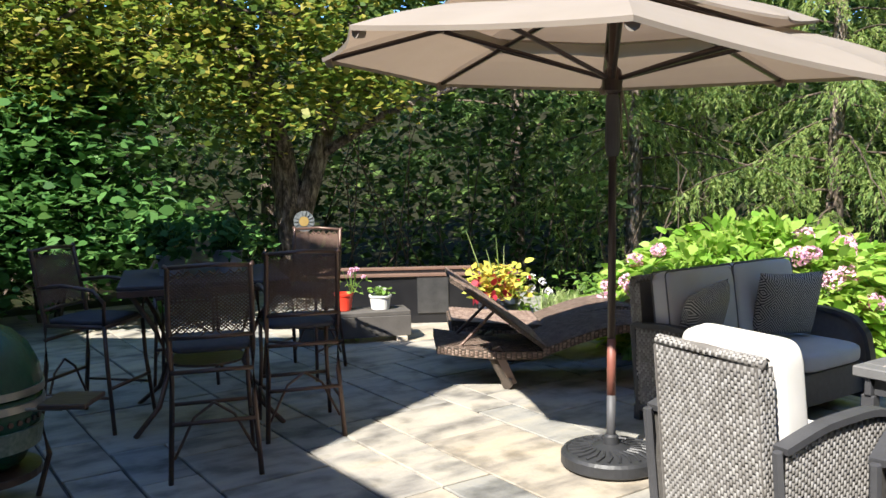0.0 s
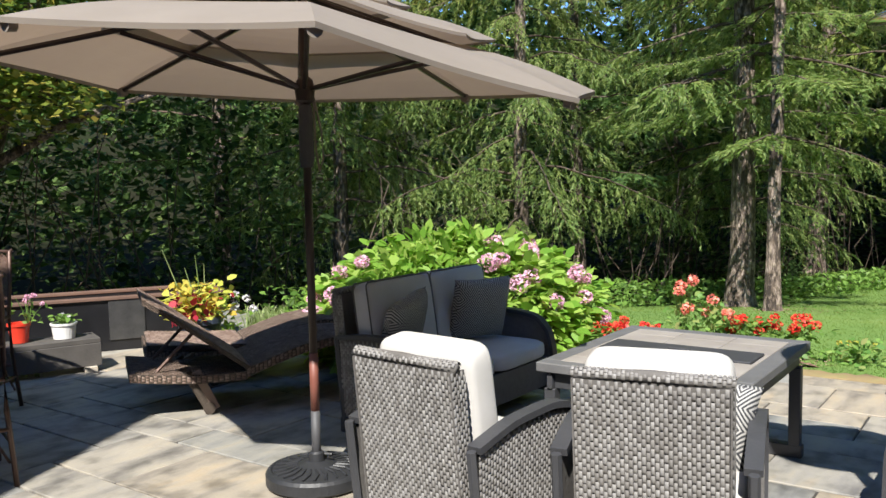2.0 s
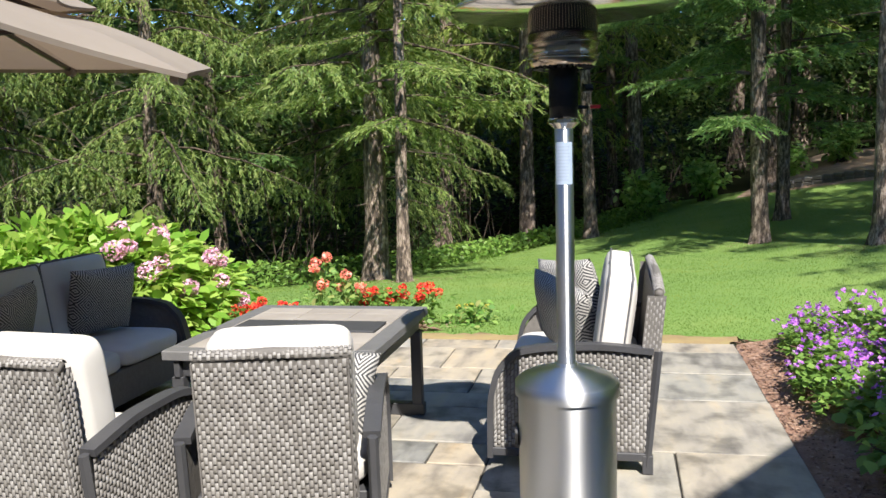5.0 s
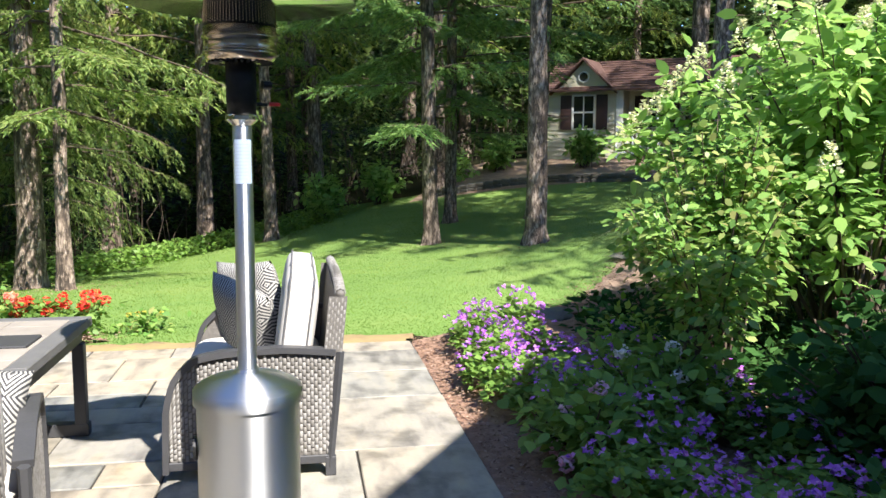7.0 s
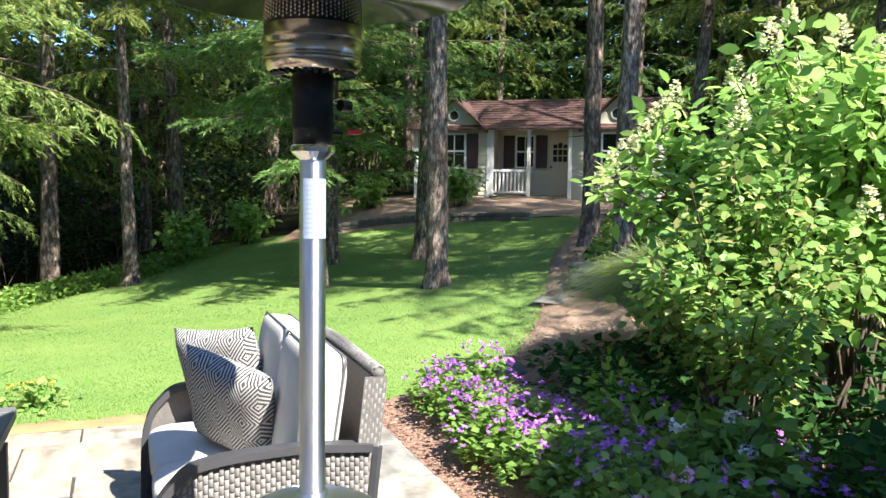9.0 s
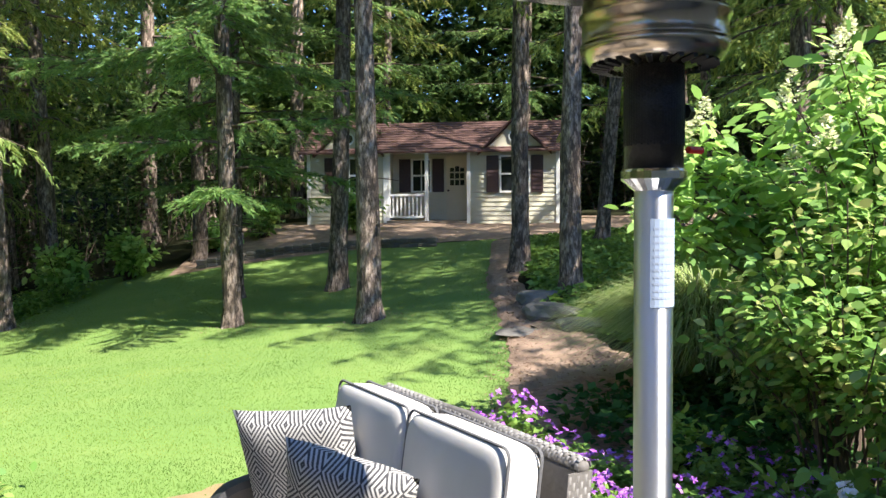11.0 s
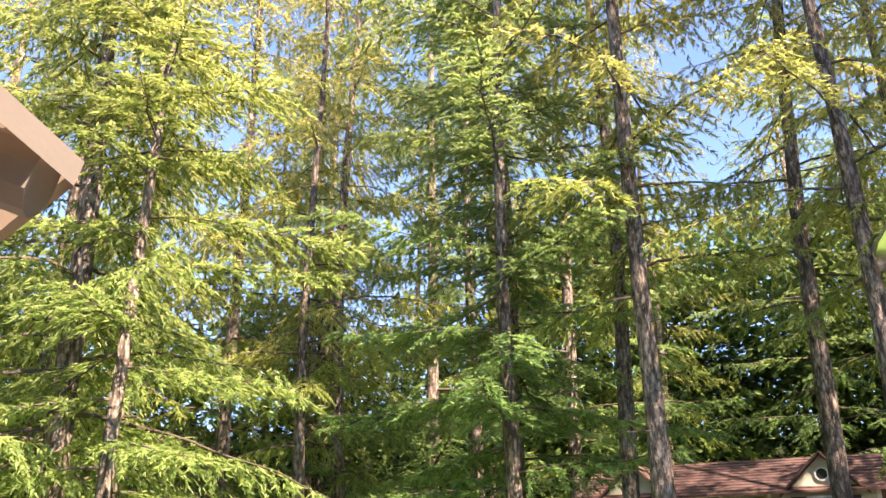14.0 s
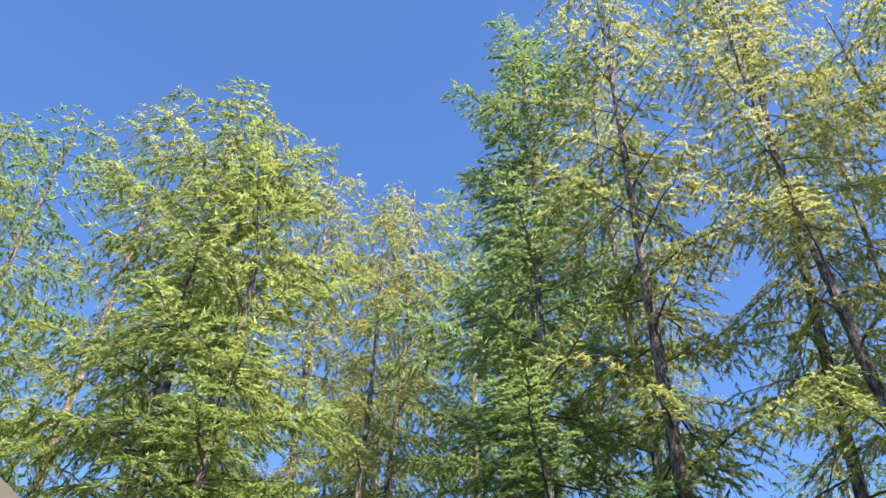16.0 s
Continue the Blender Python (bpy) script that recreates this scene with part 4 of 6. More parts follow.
def pillow(m, size=.46, label="square throw pillow in black and white lozenge weave"):
    bm = bmesh.new()
    n = 18
    for side in (1, -1):
        g = [[None] * (n + 1) for _ in range(n + 1)]
        for i in range(n + 1):
            for j in range(n + 1):
                a, b = 2 * i / n - 1, 2 * j / n - 1
                pin = 1 - .07 * (1 - abs(a)) * abs(b) ** 3 - .07 * (1 - abs(b)) * abs(a) ** 3
                t = .085 * ((1 - a ** 4) * (1 - b ** 4)) ** .55
                g[i][j] = bm.verts.new((a * size / 2 * (1 - .06 * (1 - b * b) * abs(a)), side * t, b * size / 2 * (1 - .06 * (1 - a * a) * abs(b))))
        for i in range(n):
            for j in range(n):
                bm.faces.new([g[i][j], g[i + 1][j], g[i + 1][j + 1], g[i][j + 1]])
    bmesh.ops.remove_doubles(bm, verts=bm.verts, dist=1e-4)
    bmesh.ops.recalc_face_normals(bm, faces=bm.faces)
    ob = part("throw_pillow", bm, M_DIAMOND, smooth=True)
    ob.matrix_world = m
    return tagged(ob, label, "pillow", "patterned pillows")

def seat(name, label, category, W, n, m, cloth=M_CUSH, arch=.0, top=.86, flare=0.0, group=""):
    """Wicker armchair or loveseat facing +y, its middle over the origin."""
    e = empty(name, label, category, m, group)
    D = .78
    yb = lambda z: -.33 - .10 * (z - .1)
    h = W / 2
    # back
    core = bmesh.new()
    for a, b in ((-h + .03, h - .03),):
        q = [(x, yb(z) + o, z) for z in (.12, top - .02) for x in (a, b) for o in (-.02, .02)]
        v = [bm_v for bm_v in (core.verts.new(p) for p in q)]
        for f in ((0, 1, 3, 2), (4, 6, 7, 5), (0, 4, 5, 1), (2, 3, 7, 6), (0, 2, 6, 4), (1, 5, 7, 3)):
            core.faces.new([v[k] for k in f])
    bmesh.ops.recalc_face_normals(core, faces=core.faces)
    part("back_core", core, M_WICKER_BACK, e)
    def back(s, t):
        z = .12 + (top - .14) * t
        x = (s - .5) * (W - .04)
        return np.stack([x, -.33 - .10 * (z - .1) - .022 - .012 * np.sin(s * np.pi), z], 1)
    weave(back, int(W / .0165), 21, M_WICKER, "back_weave", e, .005, (.8, .88))
    for sx in (-1, 1):
        def edge(s_, t, sx=sx):
            z = .12 + (top - .14) * t
            q = s_ if sx > 0 else 1 - s_
            return np.stack([np.full_like(z, sx * (h - .024)), -.33 - .10 * (z - .1) - .035 + .085 * q, z], 1)
        weave(edge, 6, 20, M_WICKER, "edge_weave", e, .005, (.8, .88))
        bm = bmesh.new()
        q = [(sx * (h - .026) + o, yb(z) + p, z) for z in (.12, top - .02) for o in (-.006, .0) for p in (-.035, .05)]
        v = [bm.verts.new(c) for c in q]
        for f in ((0, 1, 3, 2), (4, 6, 7, 5), (0, 4, 5, 1), (2, 3, 7, 6), (0, 2, 6, 4), (1, 5, 7, 3)):
            bm.faces.new([v[k] for k in f])
        part("back_edge", bm, M_WICKER_BACK, e)
    bm = bmesh.new()
    tube(bm, [(-h + .02, yb(top), top - .01), (0, yb(top) - .012, top + .005), (h - .02, yb(top), top - .01)], .022, 8)
    part("top_rail", bm, M_WICKER_BACK, e, smooth=True)
    def roll(s, t):
        a = t * np.pi * 1.2 - .3
        return np.stack([(s - .5) * (W - .03), yb(top) - .024 * np.cos(a) - .01 * np.sin(s * np.pi), top - .005 + .024 * np.sin(a)], 1)
    weave(roll, int(W / .016), 4, M_WICKER, "top_weave", e, .003, (.85, .85))
    # arms
    for sx in (-1, 1):
        x = sx * (h - .03 + flare)
        path = [(x, yb(.52) - .01, .50 - arch), (x, -.15, .575 - arch * .4), (x, .12, .60), (x, .26, .575), (x, .35, .48), (x, .385, .34), (x, .39, .05)]
        bm = bmesh.new()
        pts = [Vector(p) for p in path]
        fine = []
        for a, b in zip(pts, pts[1:]):
            fine += [a.lerp(b, k / 4) for k in range(4)]
        fine.append(pts[-1])
        fine = [fine[0]] + [(fine[k - 1] + fine[k] * 2 + fine[k + 1]) / 4 for k in range(1, len(fine) - 1)] + [fine[-1]]
        ring = []
        for k, p in enumerate(fine):
            d = (fine[min(k + 1, len(fine) - 1)] - fine[max(k - 1, 0)]).normalized()
            nrm = Vector((0, -d.z, d.y))
            ring.append([bm.verts.new(p + Vector((sx * a, 0, 0)) + nrm * b) for a, b in ((-.032, -.014), (.032, -.014), (.032, .014), (-.032, .014))])
        for a, b in zip(ring, ring[1:]):
            for k in range(4):
                bm.faces.new((a[k], a[(k + 1) % 4], b[(k + 1) % 4], b[k]))
        bm.faces.new(ring[0]); bm.faces.new(ring[-1][::-1])
        bmesh.ops.recalc_face_normals(bm, faces=bm.faces)
        part("arm_rail", bm, M_FRAME, e)
        fy, fz = np.array([p.y for p in fine]), np.array([p.z for p in fine])
        k = np.argsort(fy)
        topz = lambda y: np.interp(y, fy[k], fz[k]) - .02
        def side(s, t, x=x, sx=sx):
            y = -.37 + .745 * (s if sx > 0 else 1 - s)
            return np.stack([np.full_like(s, x + sx * .012), y, .10 + (topz(y) - .10) * t], 1)
        weave(side, 42, 14, M_WICKER, "side_weave", e, .005, (.8, .88))
        bm = bmesh.new()
        ys = np.linspace(-.365, .372, 14)
        lo = [[bm.verts.new((x + o, y, .09)) for y in ys] for o in (-.008, .008)]
        hi = [[bm.verts.new((x + o, y, float(topz(y)))) for y in ys] for o in (-.008, .008)]
        for q in (0, 1):
            for i in range(13):
                bm.faces.new((lo[q][i], lo[q][i + 1], hi[q][i + 1], hi[q][i]))
        part("side_core", bm, M_WICKER_BACK, e)
        bm = bmesh.new()
        box(bm, x - .022, yb(.3) - .03, .0, x + .022, yb(.3) + .02, .09, .003)
        part("leg", bm, M_FRAME, e)
        bm = bmesh.new(); tube(bm, [(x + sx * .004, yb(.1) - .02, .04), (x + sx * .004, yb(.5) - .035, .50 - arch)], .021, 6)
        part("back_post", bm, M_FRAME, e)
        part("base_rail", boxed(x - .02, -.37, .06, x + .02, .39, .10), M_FRAME, e)
    part("front_apron", boxed(-h - flare + .04, .30, .10, h + flare - .04, .34, .30), M_WICKER_BACK, e)
    part("seat_base", boxed(-h - flare + .05, -.31, .24, h + flare - .05, .33, .29), M_FRAME, e)
    cw = (W - .10) / n
    for k in range(n):
        cx = -h + .05 + cw * (k + .5)
        ob = part("seat_cushion", puff(cw - .008 + 2 * flare / n, .70, .15), cloth, e, smooth=True); ob.location = (cx, .02, .29)
        ob = part("back_cushion", puff(cw - .006 + (.05 if n == 1 else 0), .56 if n > 1 else .60, .18, .22), cloth, e, smooth=True)
        ob.matrix_local = pose(cx, -.205, top - (.22 if n > 1 else .245), 98, 0, 0) @ pose(0, 0, -.095)
        a, b, r = (cw - .006) / 2 * .997, (.28 if n > 1 else .30) * .997, .03
        for z in (.035, .145):
            bm = bmesh.new()
            loop = []
            for qx, qy, s0 in ((a - r, b - r, 0), (-a + r, b - r, 1), (-a + r, -b + r, 2), (a - r, -b + r, 3)):
                loop += [(qx + r * math.cos(math.pi / 2 * (s0 + t / 4)), qy + r * math.sin(math.pi / 2 * (s0 + t / 4)), z) for t in range(5)]
            tube(bm, loop + [loop[0]], .005, 5, caps=False)
            if n > 1:
                part("piping", bm, M_PIPE, ob)
            else:
                bm.free()
    return e

ANG = math.degrees(math.atan2(U.y, U.x))
def facing(x, y, dx, dy):
    """The pose of a seat at x, y that faces along dx, dy."""
    return pose(x, y, 0, 0, 0, math.degrees(math.atan2(dy, dx)) - 90)
# loveseat in the sun, its back to the flower bed
LX, LY = 3.27 + U.x * .59, 2.53 + U.y * .59
seat("loveseat", "grey wicker loveseat with pale ivory cushions on the terrace", "loveseat", 1.26, 2, facing(LX, LY, -V.x, -V.y), M_CUSH2, -.09, top=.87, group="wicker lounge set")
FL = facing(LX, LY, -V.x, -V.y)
pillow(FL @ pose(.40, .04, .68, -14, 5, 46), .45); pillow(FL @ pose(-.03, .05, .635, -20, -12, 42), .45)
# loveseat in the umbrella's shade
SX, SY = 1.39 + U.x * .66, 4.875 + U.y * .66
seat("loveseat", "grey wicker loveseat with grey cushions in the umbrella's shade", "loveseat", 1.40, 2, facing(SX, SY, V.x, V.y), M_CUSH, -.09, top=.87, group="wicker lounge set")
FS = facing(SX, SY, V.x, V.y)
pillow(FS @ pose(-.29, .02, .67, -16, 0, -24), .45); pillow(FS @ pose(.45, -.05, .66, -20, 12, 6), .40)
# two armchairs with their backs to the house
seat("armchair", "grey wicker armchair with white cushions by the fire table", "armchair", .60, 1, facing(1.98, 2.93, .67, .74), M_CUSH2, -.03, .845, .07, group="wicker lounge set")
pillow(facing(1.98, 2.93, .67, .74) @ pose(.13, .03, .56, -20, 6, -14), .40)
seat("armchair", "grey wicker armchair with white cushions beside the umbrella", "armchair", .58, 1, facing(1.36, 3.49, .87, .49), M_CUSH2, -.03, .845, .07, group="wicker lounge set")


def fire_table():
    M_TILE = pbr("taupe_tile", [(.20, .175, .155), (.29, .26, .23), (.36, .33, .30)], 5, .55, .25, rnd=.3)
    M_SLATE = pbr("grey_edge_stone", [(.09, .09, .092), (.15, .148, .148)], 8, .6, .3)
    e = empty("fire_table", "square charcoal fire table with taupe tile top and black lid", "table", pose(0, 0, 0, 0, 0, ANG))
    e.matrix_world = pose(*uv(4.34, -1.595), 0, 0, 0, ANG)
    a, b = .60, .515
    for q in ((-a, -b, -a + .09, b), (a - .09, -b, a, b), (-a + .09, -b, a - .09, -b + .09), (-a + .09, b - .09, a - .09, b)):
        part("border", boxed(q[0], q[1], .585, q[2], q[3], .635, bev=.006), M_SLATE, e)
    j = [-b + .09, -.15, .15, b - .09]
    k = [-a + .09, -.36, -.13, .13, .36, a - .09]
    for i, (x0, x1) in enumerate(zip(k, k[1:])):
        for y0, y1 in (((-b + .09, -.40), (.40, b - .09)) if i == 2 else list(zip(j, j[1:]))):
            part("tile", boxed(x0 + .002, y0 + .002, .60, x1 - .002, y1 - .002, .634, bev=.002), M_TILE, e)
    lid = part("lid", boxed(-.126, -.396, .60, .126, .396, .642, bev=.004), M_FRAME, e, "black metal burner lid")
    part("handle", boxed(-.01, -.06, .642, .01, .06, .652, bev=.003), M_FRAME, lid)
    for q in ((-a + .02, -b + .05, a - .02, -b + .08), (-a + .02, b - .08, a - .02, b - .05), (-a + .05, -b + .08, -a + .08, b - .08), (a - .08, -b + .08, a - .05, b - .08)):
        part("apron", boxed(q[0], q[1], .50, q[2], q[3], .584), M_FRAME, e)
    for sx in (-1, 1):
        for sy in (-1, 1):
            part("leg", boxed(sx * (a - .06) - .03, sy * (b - .06) - .03, .04, sx * (a - .06) + .03, sy * (b - .06) + .03, .50), M_FRAME, e)
        part("foot_rail", boxed(sx * (a - .06) - .032, -b + .02, 0, sx * (a - .06) + .032, b - .02, .07), M_FRAME, e)
    part("tank_box", boxed(-.30, -.25, .02, .30, .25, .49), M_FRAME, e, "dark box that hides the gas tank")
fire_table()

# ---- umbrella ----
def umbrella():
    M_CANVAS = pbr("beige_canvas", [(.24, .205, .17), (.30, .26, .22)], 4, .9, .2, fine=220, dist=.003)
    n, l = M_CANVAS.node_tree.nodes, M_CANVAS.node_tree.links
    t, mx = n.new("ShaderNodeBsdfTranslucent"), n.new("ShaderNodeMixShader")
    t.inputs[0].default_value = (.50, .36, .25, 1); mx.inputs[0].default_value = .22
    l.new(n["Principled BSDF"].outputs[0], mx.inputs[1]); l.new(t.outputs[0], mx.inputs[2]); l.new(mx.outputs[0], n["Material Output"].inputs[0])
    M_BRONZE = pbr("bronze_pole", [(.03, .02, .017), (.06, .04, .032)], 12, .4, .1, metal=.3)
    M_REDWOOD = pbr("red_brown_pole", [(.16, .055, .04), (.24, .09, .065)], 12, .5, .15)
    M_STEEL = pbr("grey_pole", [(.05, .05, .055), (.085, .085, .09)], 12, .6, .1, metal=.1)
    M_RESIN = pbr("black_resin", [(.015, .016, .018), (.035, .036, .04)], 14, .5, .35)
    X, Y = .84, 4.345
    e = empty("patio_umbrella", "beige three-tier patio umbrella with bronze pole, open", "umbrella", pose(X, Y, 0))
    ribs = [(-54, -.19, 1.0), (-9, -.05, 1.02), (36, .03, 1.02), (81, .05, 1.02), (126, .07, 1.02), (171, .11, 1.02), (216, .09, 1.02), (261, .01, 1.02)]
    def corner(k, r, z):
        a = radians(ribs[k % 8][0])
        r *= ribs[k % 8][2]
        return Vector((r * math.cos(a), r * math.sin(a), z + ribs[k % 8][1] * r / 1.48))
    def tier(name, r0, z0, r1, z1, sag, lift, label=""):
        bm = bmesh.new()
        N, K = 12, 6
        rows = []
        for i in range(K + 1):
            f = i / K
            r, z = r0 + (r1 - r0) * f, z0 + (z1 - z0) * f + .02 * math.sin(math.pi * f)
            row = []
            for k in range(8):
                a, b = corner(k, r, z), corner(k + 1, r, z)
                for q in range(N):
                    g = q / N
                    p = a.lerp(b, g)
                    p.xy = p.xy * (1 - .03 * math.sin(math.pi * g) * f)
                    p.z -= sag * f * f * (math.sin(math.pi * g) ** .5) + .003 * r / 1.48 * math.sin(math.pi * g)
                    if f == 1 and q == 0:
                        p.z += lift
                    row.append(bm.verts.new(p))
            rows.append(row)
        m = 8 * N
        for a, b in zip(rows, rows[1:]):
            for k in range(m):
                bm.faces.new((a[k], b[k], b[(k + 1) % m], a[(k + 1) % m]))
        low = [bm.verts.new(v.co * .997 + Vector((0, 0, -.014 if r1 > 1 else -.006))) for v in rows[-1]]
        for k in range(m):
            bm.faces.new((rows[-1][k], low[k], low[(k + 1) % m], rows[-1][(k + 1) % m]))
        part(name, bm, M_CANVAS, e, label)
    tier("canopy", .80, 2.26, 1.49, 2.05, .004, .0, "sunlit beige canvas canopy")
    tier("middle_tier", .45, 2.415, .96, 2.295, .008, 0)
    tier("top_tier", .02, 2.545, .53, 2.44, .005, 0)
    for k in range(8):
        bm = bmesh.new()
        tube(bm, [corner(k, .03, 2.46), corner(k, .75, 2.25), corner(k, 1.44, 2.045)], .014, 6)
        rib = part("rib", bm, M_BRONZE, e)
        bm = bmesh.new(); tube(bm, [corner(k, .035, 2.01), corner(k, .42, 2.11), corner(k, .84, 2.21)], .012, 6)
        part("strut", bm, M_BRONZE, rib)
        bm = bmesh.new(); tube(bm, [corner(k, 1.43, 2.035), corner(k, 1.465, 2.028)], .028, 10)
        part("end_cap", bm, M_CANVAS, rib, "pale fabric pocket over the rib end")
    for z0, z1, r, mat, nm in ((.08, .38, .024, M_STEEL, "lower_pole"), (.38, .68, .0235, M_REDWOOD, "middle_pole"), (.68, 2.54, .021, M_BRONZE, "pole")):
        bm = bmesh.new(); tube(bm, [(0, 0, z0), (0, 0, z1)], r, 14); part(nm, bm, mat, e, smooth=True)
    bm = bmesh.new(); lathe(bm, [(.022, 1.93), (.045, 1.95), (.05, 2.0), (.042, 2.05), (.022, 2.07)], 16); part("hub", bm, M_BRONZE, e)
    bm = bmesh.new(); lathe(bm, [(.022, 2.52), (.03, 2.55), (.012, 2.60), (.001, 2.62)], 12); part("finial", bm, M_BRONZE, e)
    bm = bmesh.new(); lathe(bm, [(.03, 1.62), (.038, 1.66), (.036, 1.9), (.03, 1.93)], 14); part("crank_housing", bm, M_STEEL, e, "grey metal crank housing")
    bm = bmesh.new(); tube(bm, [(.04, .0, 1.98), (.075, -.01, 1.8), (.08, -.015, 1.66), (.06, -.01, 1.60), (.045, 0, 1.72), (.042, 0, 1.95)], .006, 5)
    part("cord", bm, M_CANVAS, e, "beige pull cord hanging from the hub")
    b = empty("umbrella_base", "round black resin umbrella base with raised ornament", "umbrella base", pose(X, Y, 0))
    bm = bmesh.new(); lathe(bm, [(.255, .012), (.262, .02), (.262, .07), (.25, .085), (.235, .09), (.225, .082), (.12, .098), (.06, .115), (.042, .12), (.038, .16), (.028, .17)], 48)
    part("disc", bm, M_RESIN, b, smooth=False)
    for k in range(24):
        a = 2 * math.pi * k / 24
        bm = bmesh.new(); tube(bm, [(.10 * math.cos(a), .10 * math.sin(a), .103), (.16 * math.cos(a + .1), .16 * math.sin(a + .1), .098), (.22 * math.cos(a), .22 * math.sin(a), .088)], .007, 5)
        part("ornament", bm, M_RESIN, b)
    for k in range(4):
        a = .8 + math.pi / 2 * k
        bm = bmesh.new(); lathe(bm, [(.02, 0), (.02, .014)], 8, .2 * math.cos(a), .2 * math.sin(a)); part("foot", bm, M_RESIN, b)
    bm = bmesh.new(); tube(bm, [(.028, 0, .15), (.075, -.03, .15)], .008, 6); part("knob", bm, M_RESIN, b)
umbrella()

# ---- patio heater ----
def heater():
    def steel(name, rough, col=(.62, .63, .65)):
        m, n, l, b = shader(name)
        b.inputs["Metallic"].default_value = 1.0
        b.inputs["Base Color"].default_value = (*col, 1)
        tc, mp, nz = n.new("ShaderNodeTexCoord"), n.new("ShaderNodeMapping"), n.new("ShaderNodeTexNoise")
        mp.inputs["Scale"].default_value = (3, 3, 90)
        l.new(tc.outputs["Object"], mp.inputs[0]); l.new(mp.outputs[0], nz.inputs[0]); nz.inputs["Scale"].default_value = 6
        mr = n.new("ShaderNodeMapRange"); mr.inputs[3].default_value, mr.inputs[4].default_value = rough - .06, rough + .1
        l.new(nz.outputs[0], mr.inputs[0]); l.new(mr.outputs[0], b.inputs["Roughness"])
        if rough > .25:
            tg = n.new("ShaderNodeTangent"); tg.direction_type = 'RADIAL'; tg.axis = 'Z'
            l.new(tg.outputs[0], b.inputs["Tangent"])
            b.inputs["Anisotropic"].default_value, b.inputs["Anisotropic Rotation"].default_value = .95, .25
        bp = n.new("ShaderNodeBump"); bp.inputs["Strength"].default_value = .06; bp.inputs["Distance"].default_value = .002
        l.new(nz.outputs[0], bp.inputs["Height"]); l.new(bp.outputs[0], b.inputs["Normal"])
        return m
    M_STAIN, M_MIRROR = steel("brushed_steel", .46, (.74, .75, .77)), steel("polished_steel", .12, (.72, .72, .70))
    M_BURN = steel("heat_tinted_steel", .2, (.52, .43, .34))
    M_MESH = pbr("black_mesh", [(.01, .01, .011), (.03, .03, .032)], 30, .45, .3, metal=.5)
    M_PAPER = pbr("label_paper", [(.25, .32, .44), (.32, .39, .51)], 6, .6, .05)
    M_RED = pbr("red_plastic", [(.55, .02, .02), (.65, .03, .03)], 8, .4, 0)
    X, Y = 2.722, 2.12
    e = empty("patio_heater", "stainless steel mushroom patio heater with round reflector", "patio heater", pose(X, Y, 0))
    bm = bmesh.new(); lathe(bm, [(.235, 0), (.235, .03), (.20, .045), (.198, .05)], 48); part("base", bm, M_MESH, e)
    bm = bmesh.new(); lathe(bm, [(.192, .045), (.192, .60), (.20, .605), (.20, .625), (.196, .634), (.185, .645), (.15, .662), (.10, .676), (.06, .684), (.044, .686), (.0425, .687), (.0425, .70)], 56); part("tank_housing", bm, M_STAIN, e, smooth=False).data.shade_smooth()
    bm = bmesh.new(); lathe(bm, [(.194, .575), (.2035, .578), (.2035, .628), (.194, .631)], 56); part("band", bm, M_STAIN, e, smooth=True)
    bm = bmesh.new(); tube(bm, [(-.11, .158, .40), (-.117, .168, .40)], .045, 16); part("port", bm, M_MESH, e, "round dark grip hole")
    bm = bmesh.new(); tube(bm, [(0, 0, .69), (0, 0, 1.63)], .0355, 28); part("pole", bm, M_STAIN, e, smooth=True)
    bm = bmesh.new()
    for k in range(9):
        a0, a1 = -3.45 + k * .215, -3.45 + (k + 1) * .215
        bm.faces.new([bm.verts.new((.0372 * math.cos(a), .0372 * math.sin(a), z)) for a, z in ((a0, 1.41), (a1, 1.41), (a1, 1.57), (a0, 1.57))])
    part("label", bm, M_PAPER, e, "pale blue instruction label with fine print")
    bm = bmesh.new()
    rng = random.Random(4)
    for k in range(11):
        z = 1.425 + k * .0125
        a1 = -3.3 + rng.uniform(1.2, 1.6)
        st = [(-3.3 + (a1 + 3.3) * q / 6) for q in range(7)]
        for a, b in zip(st, st[1:]):
            bm.faces.new([bm.verts.new((.0376 * math.cos(t), .0376 * math.sin(t), zz)) for t, zz in ((a, z), (b, z), (b, z + .004), (a, z + .004))])
    part("print_lines", bm, pbr("faded_print", [(.24, .29, .38), (.28, .33, .42)], 6, .6, 0), e)
    bm = bmesh.new(); lathe(bm, [(.0355, 1.62), (.052, 1.635), (.06, 1.642), (.06, 1.655), (.056, 1.66)], 28); part("collar", bm, M_MIRROR, e)
    bm = bmesh.new(); lathe(bm, [(.053, 1.655), (.053, 1.86)], 28); part("valve_cover", bm, M_MESH, e, smooth=True)
    # perforated look of the valve cover
    def cyl(s, t):
        a = s * 2 * np.pi
        return np.stack([.0535 * np.cos(a), .0535 * np.sin(a), 1.70 + .15 * t], 1)
    weave(cyl, 60, 26, M_MESH, "perforation", e, .0012, (.7, .6))
    bm = bmesh.new(); tube(bm, [(.05, -.03, 1.70), (.085, -.05, 1.70)], .008, 6)
    part("gas_inlet", bm, M_MESH, e)
    bm = bmesh.new(); tube(bm, [(.045, -.06, 1.77), (.075, -.075, 1.77)], .016, 8); part("valve", bm, M_MESH, e)
    bm = bmesh.new(); tube(bm, [(.066, -.075, 1.70), (.09, -.105, 1.70)], .007, 8); part("valve_knob", bm, M_RED, e, "small red control knob")
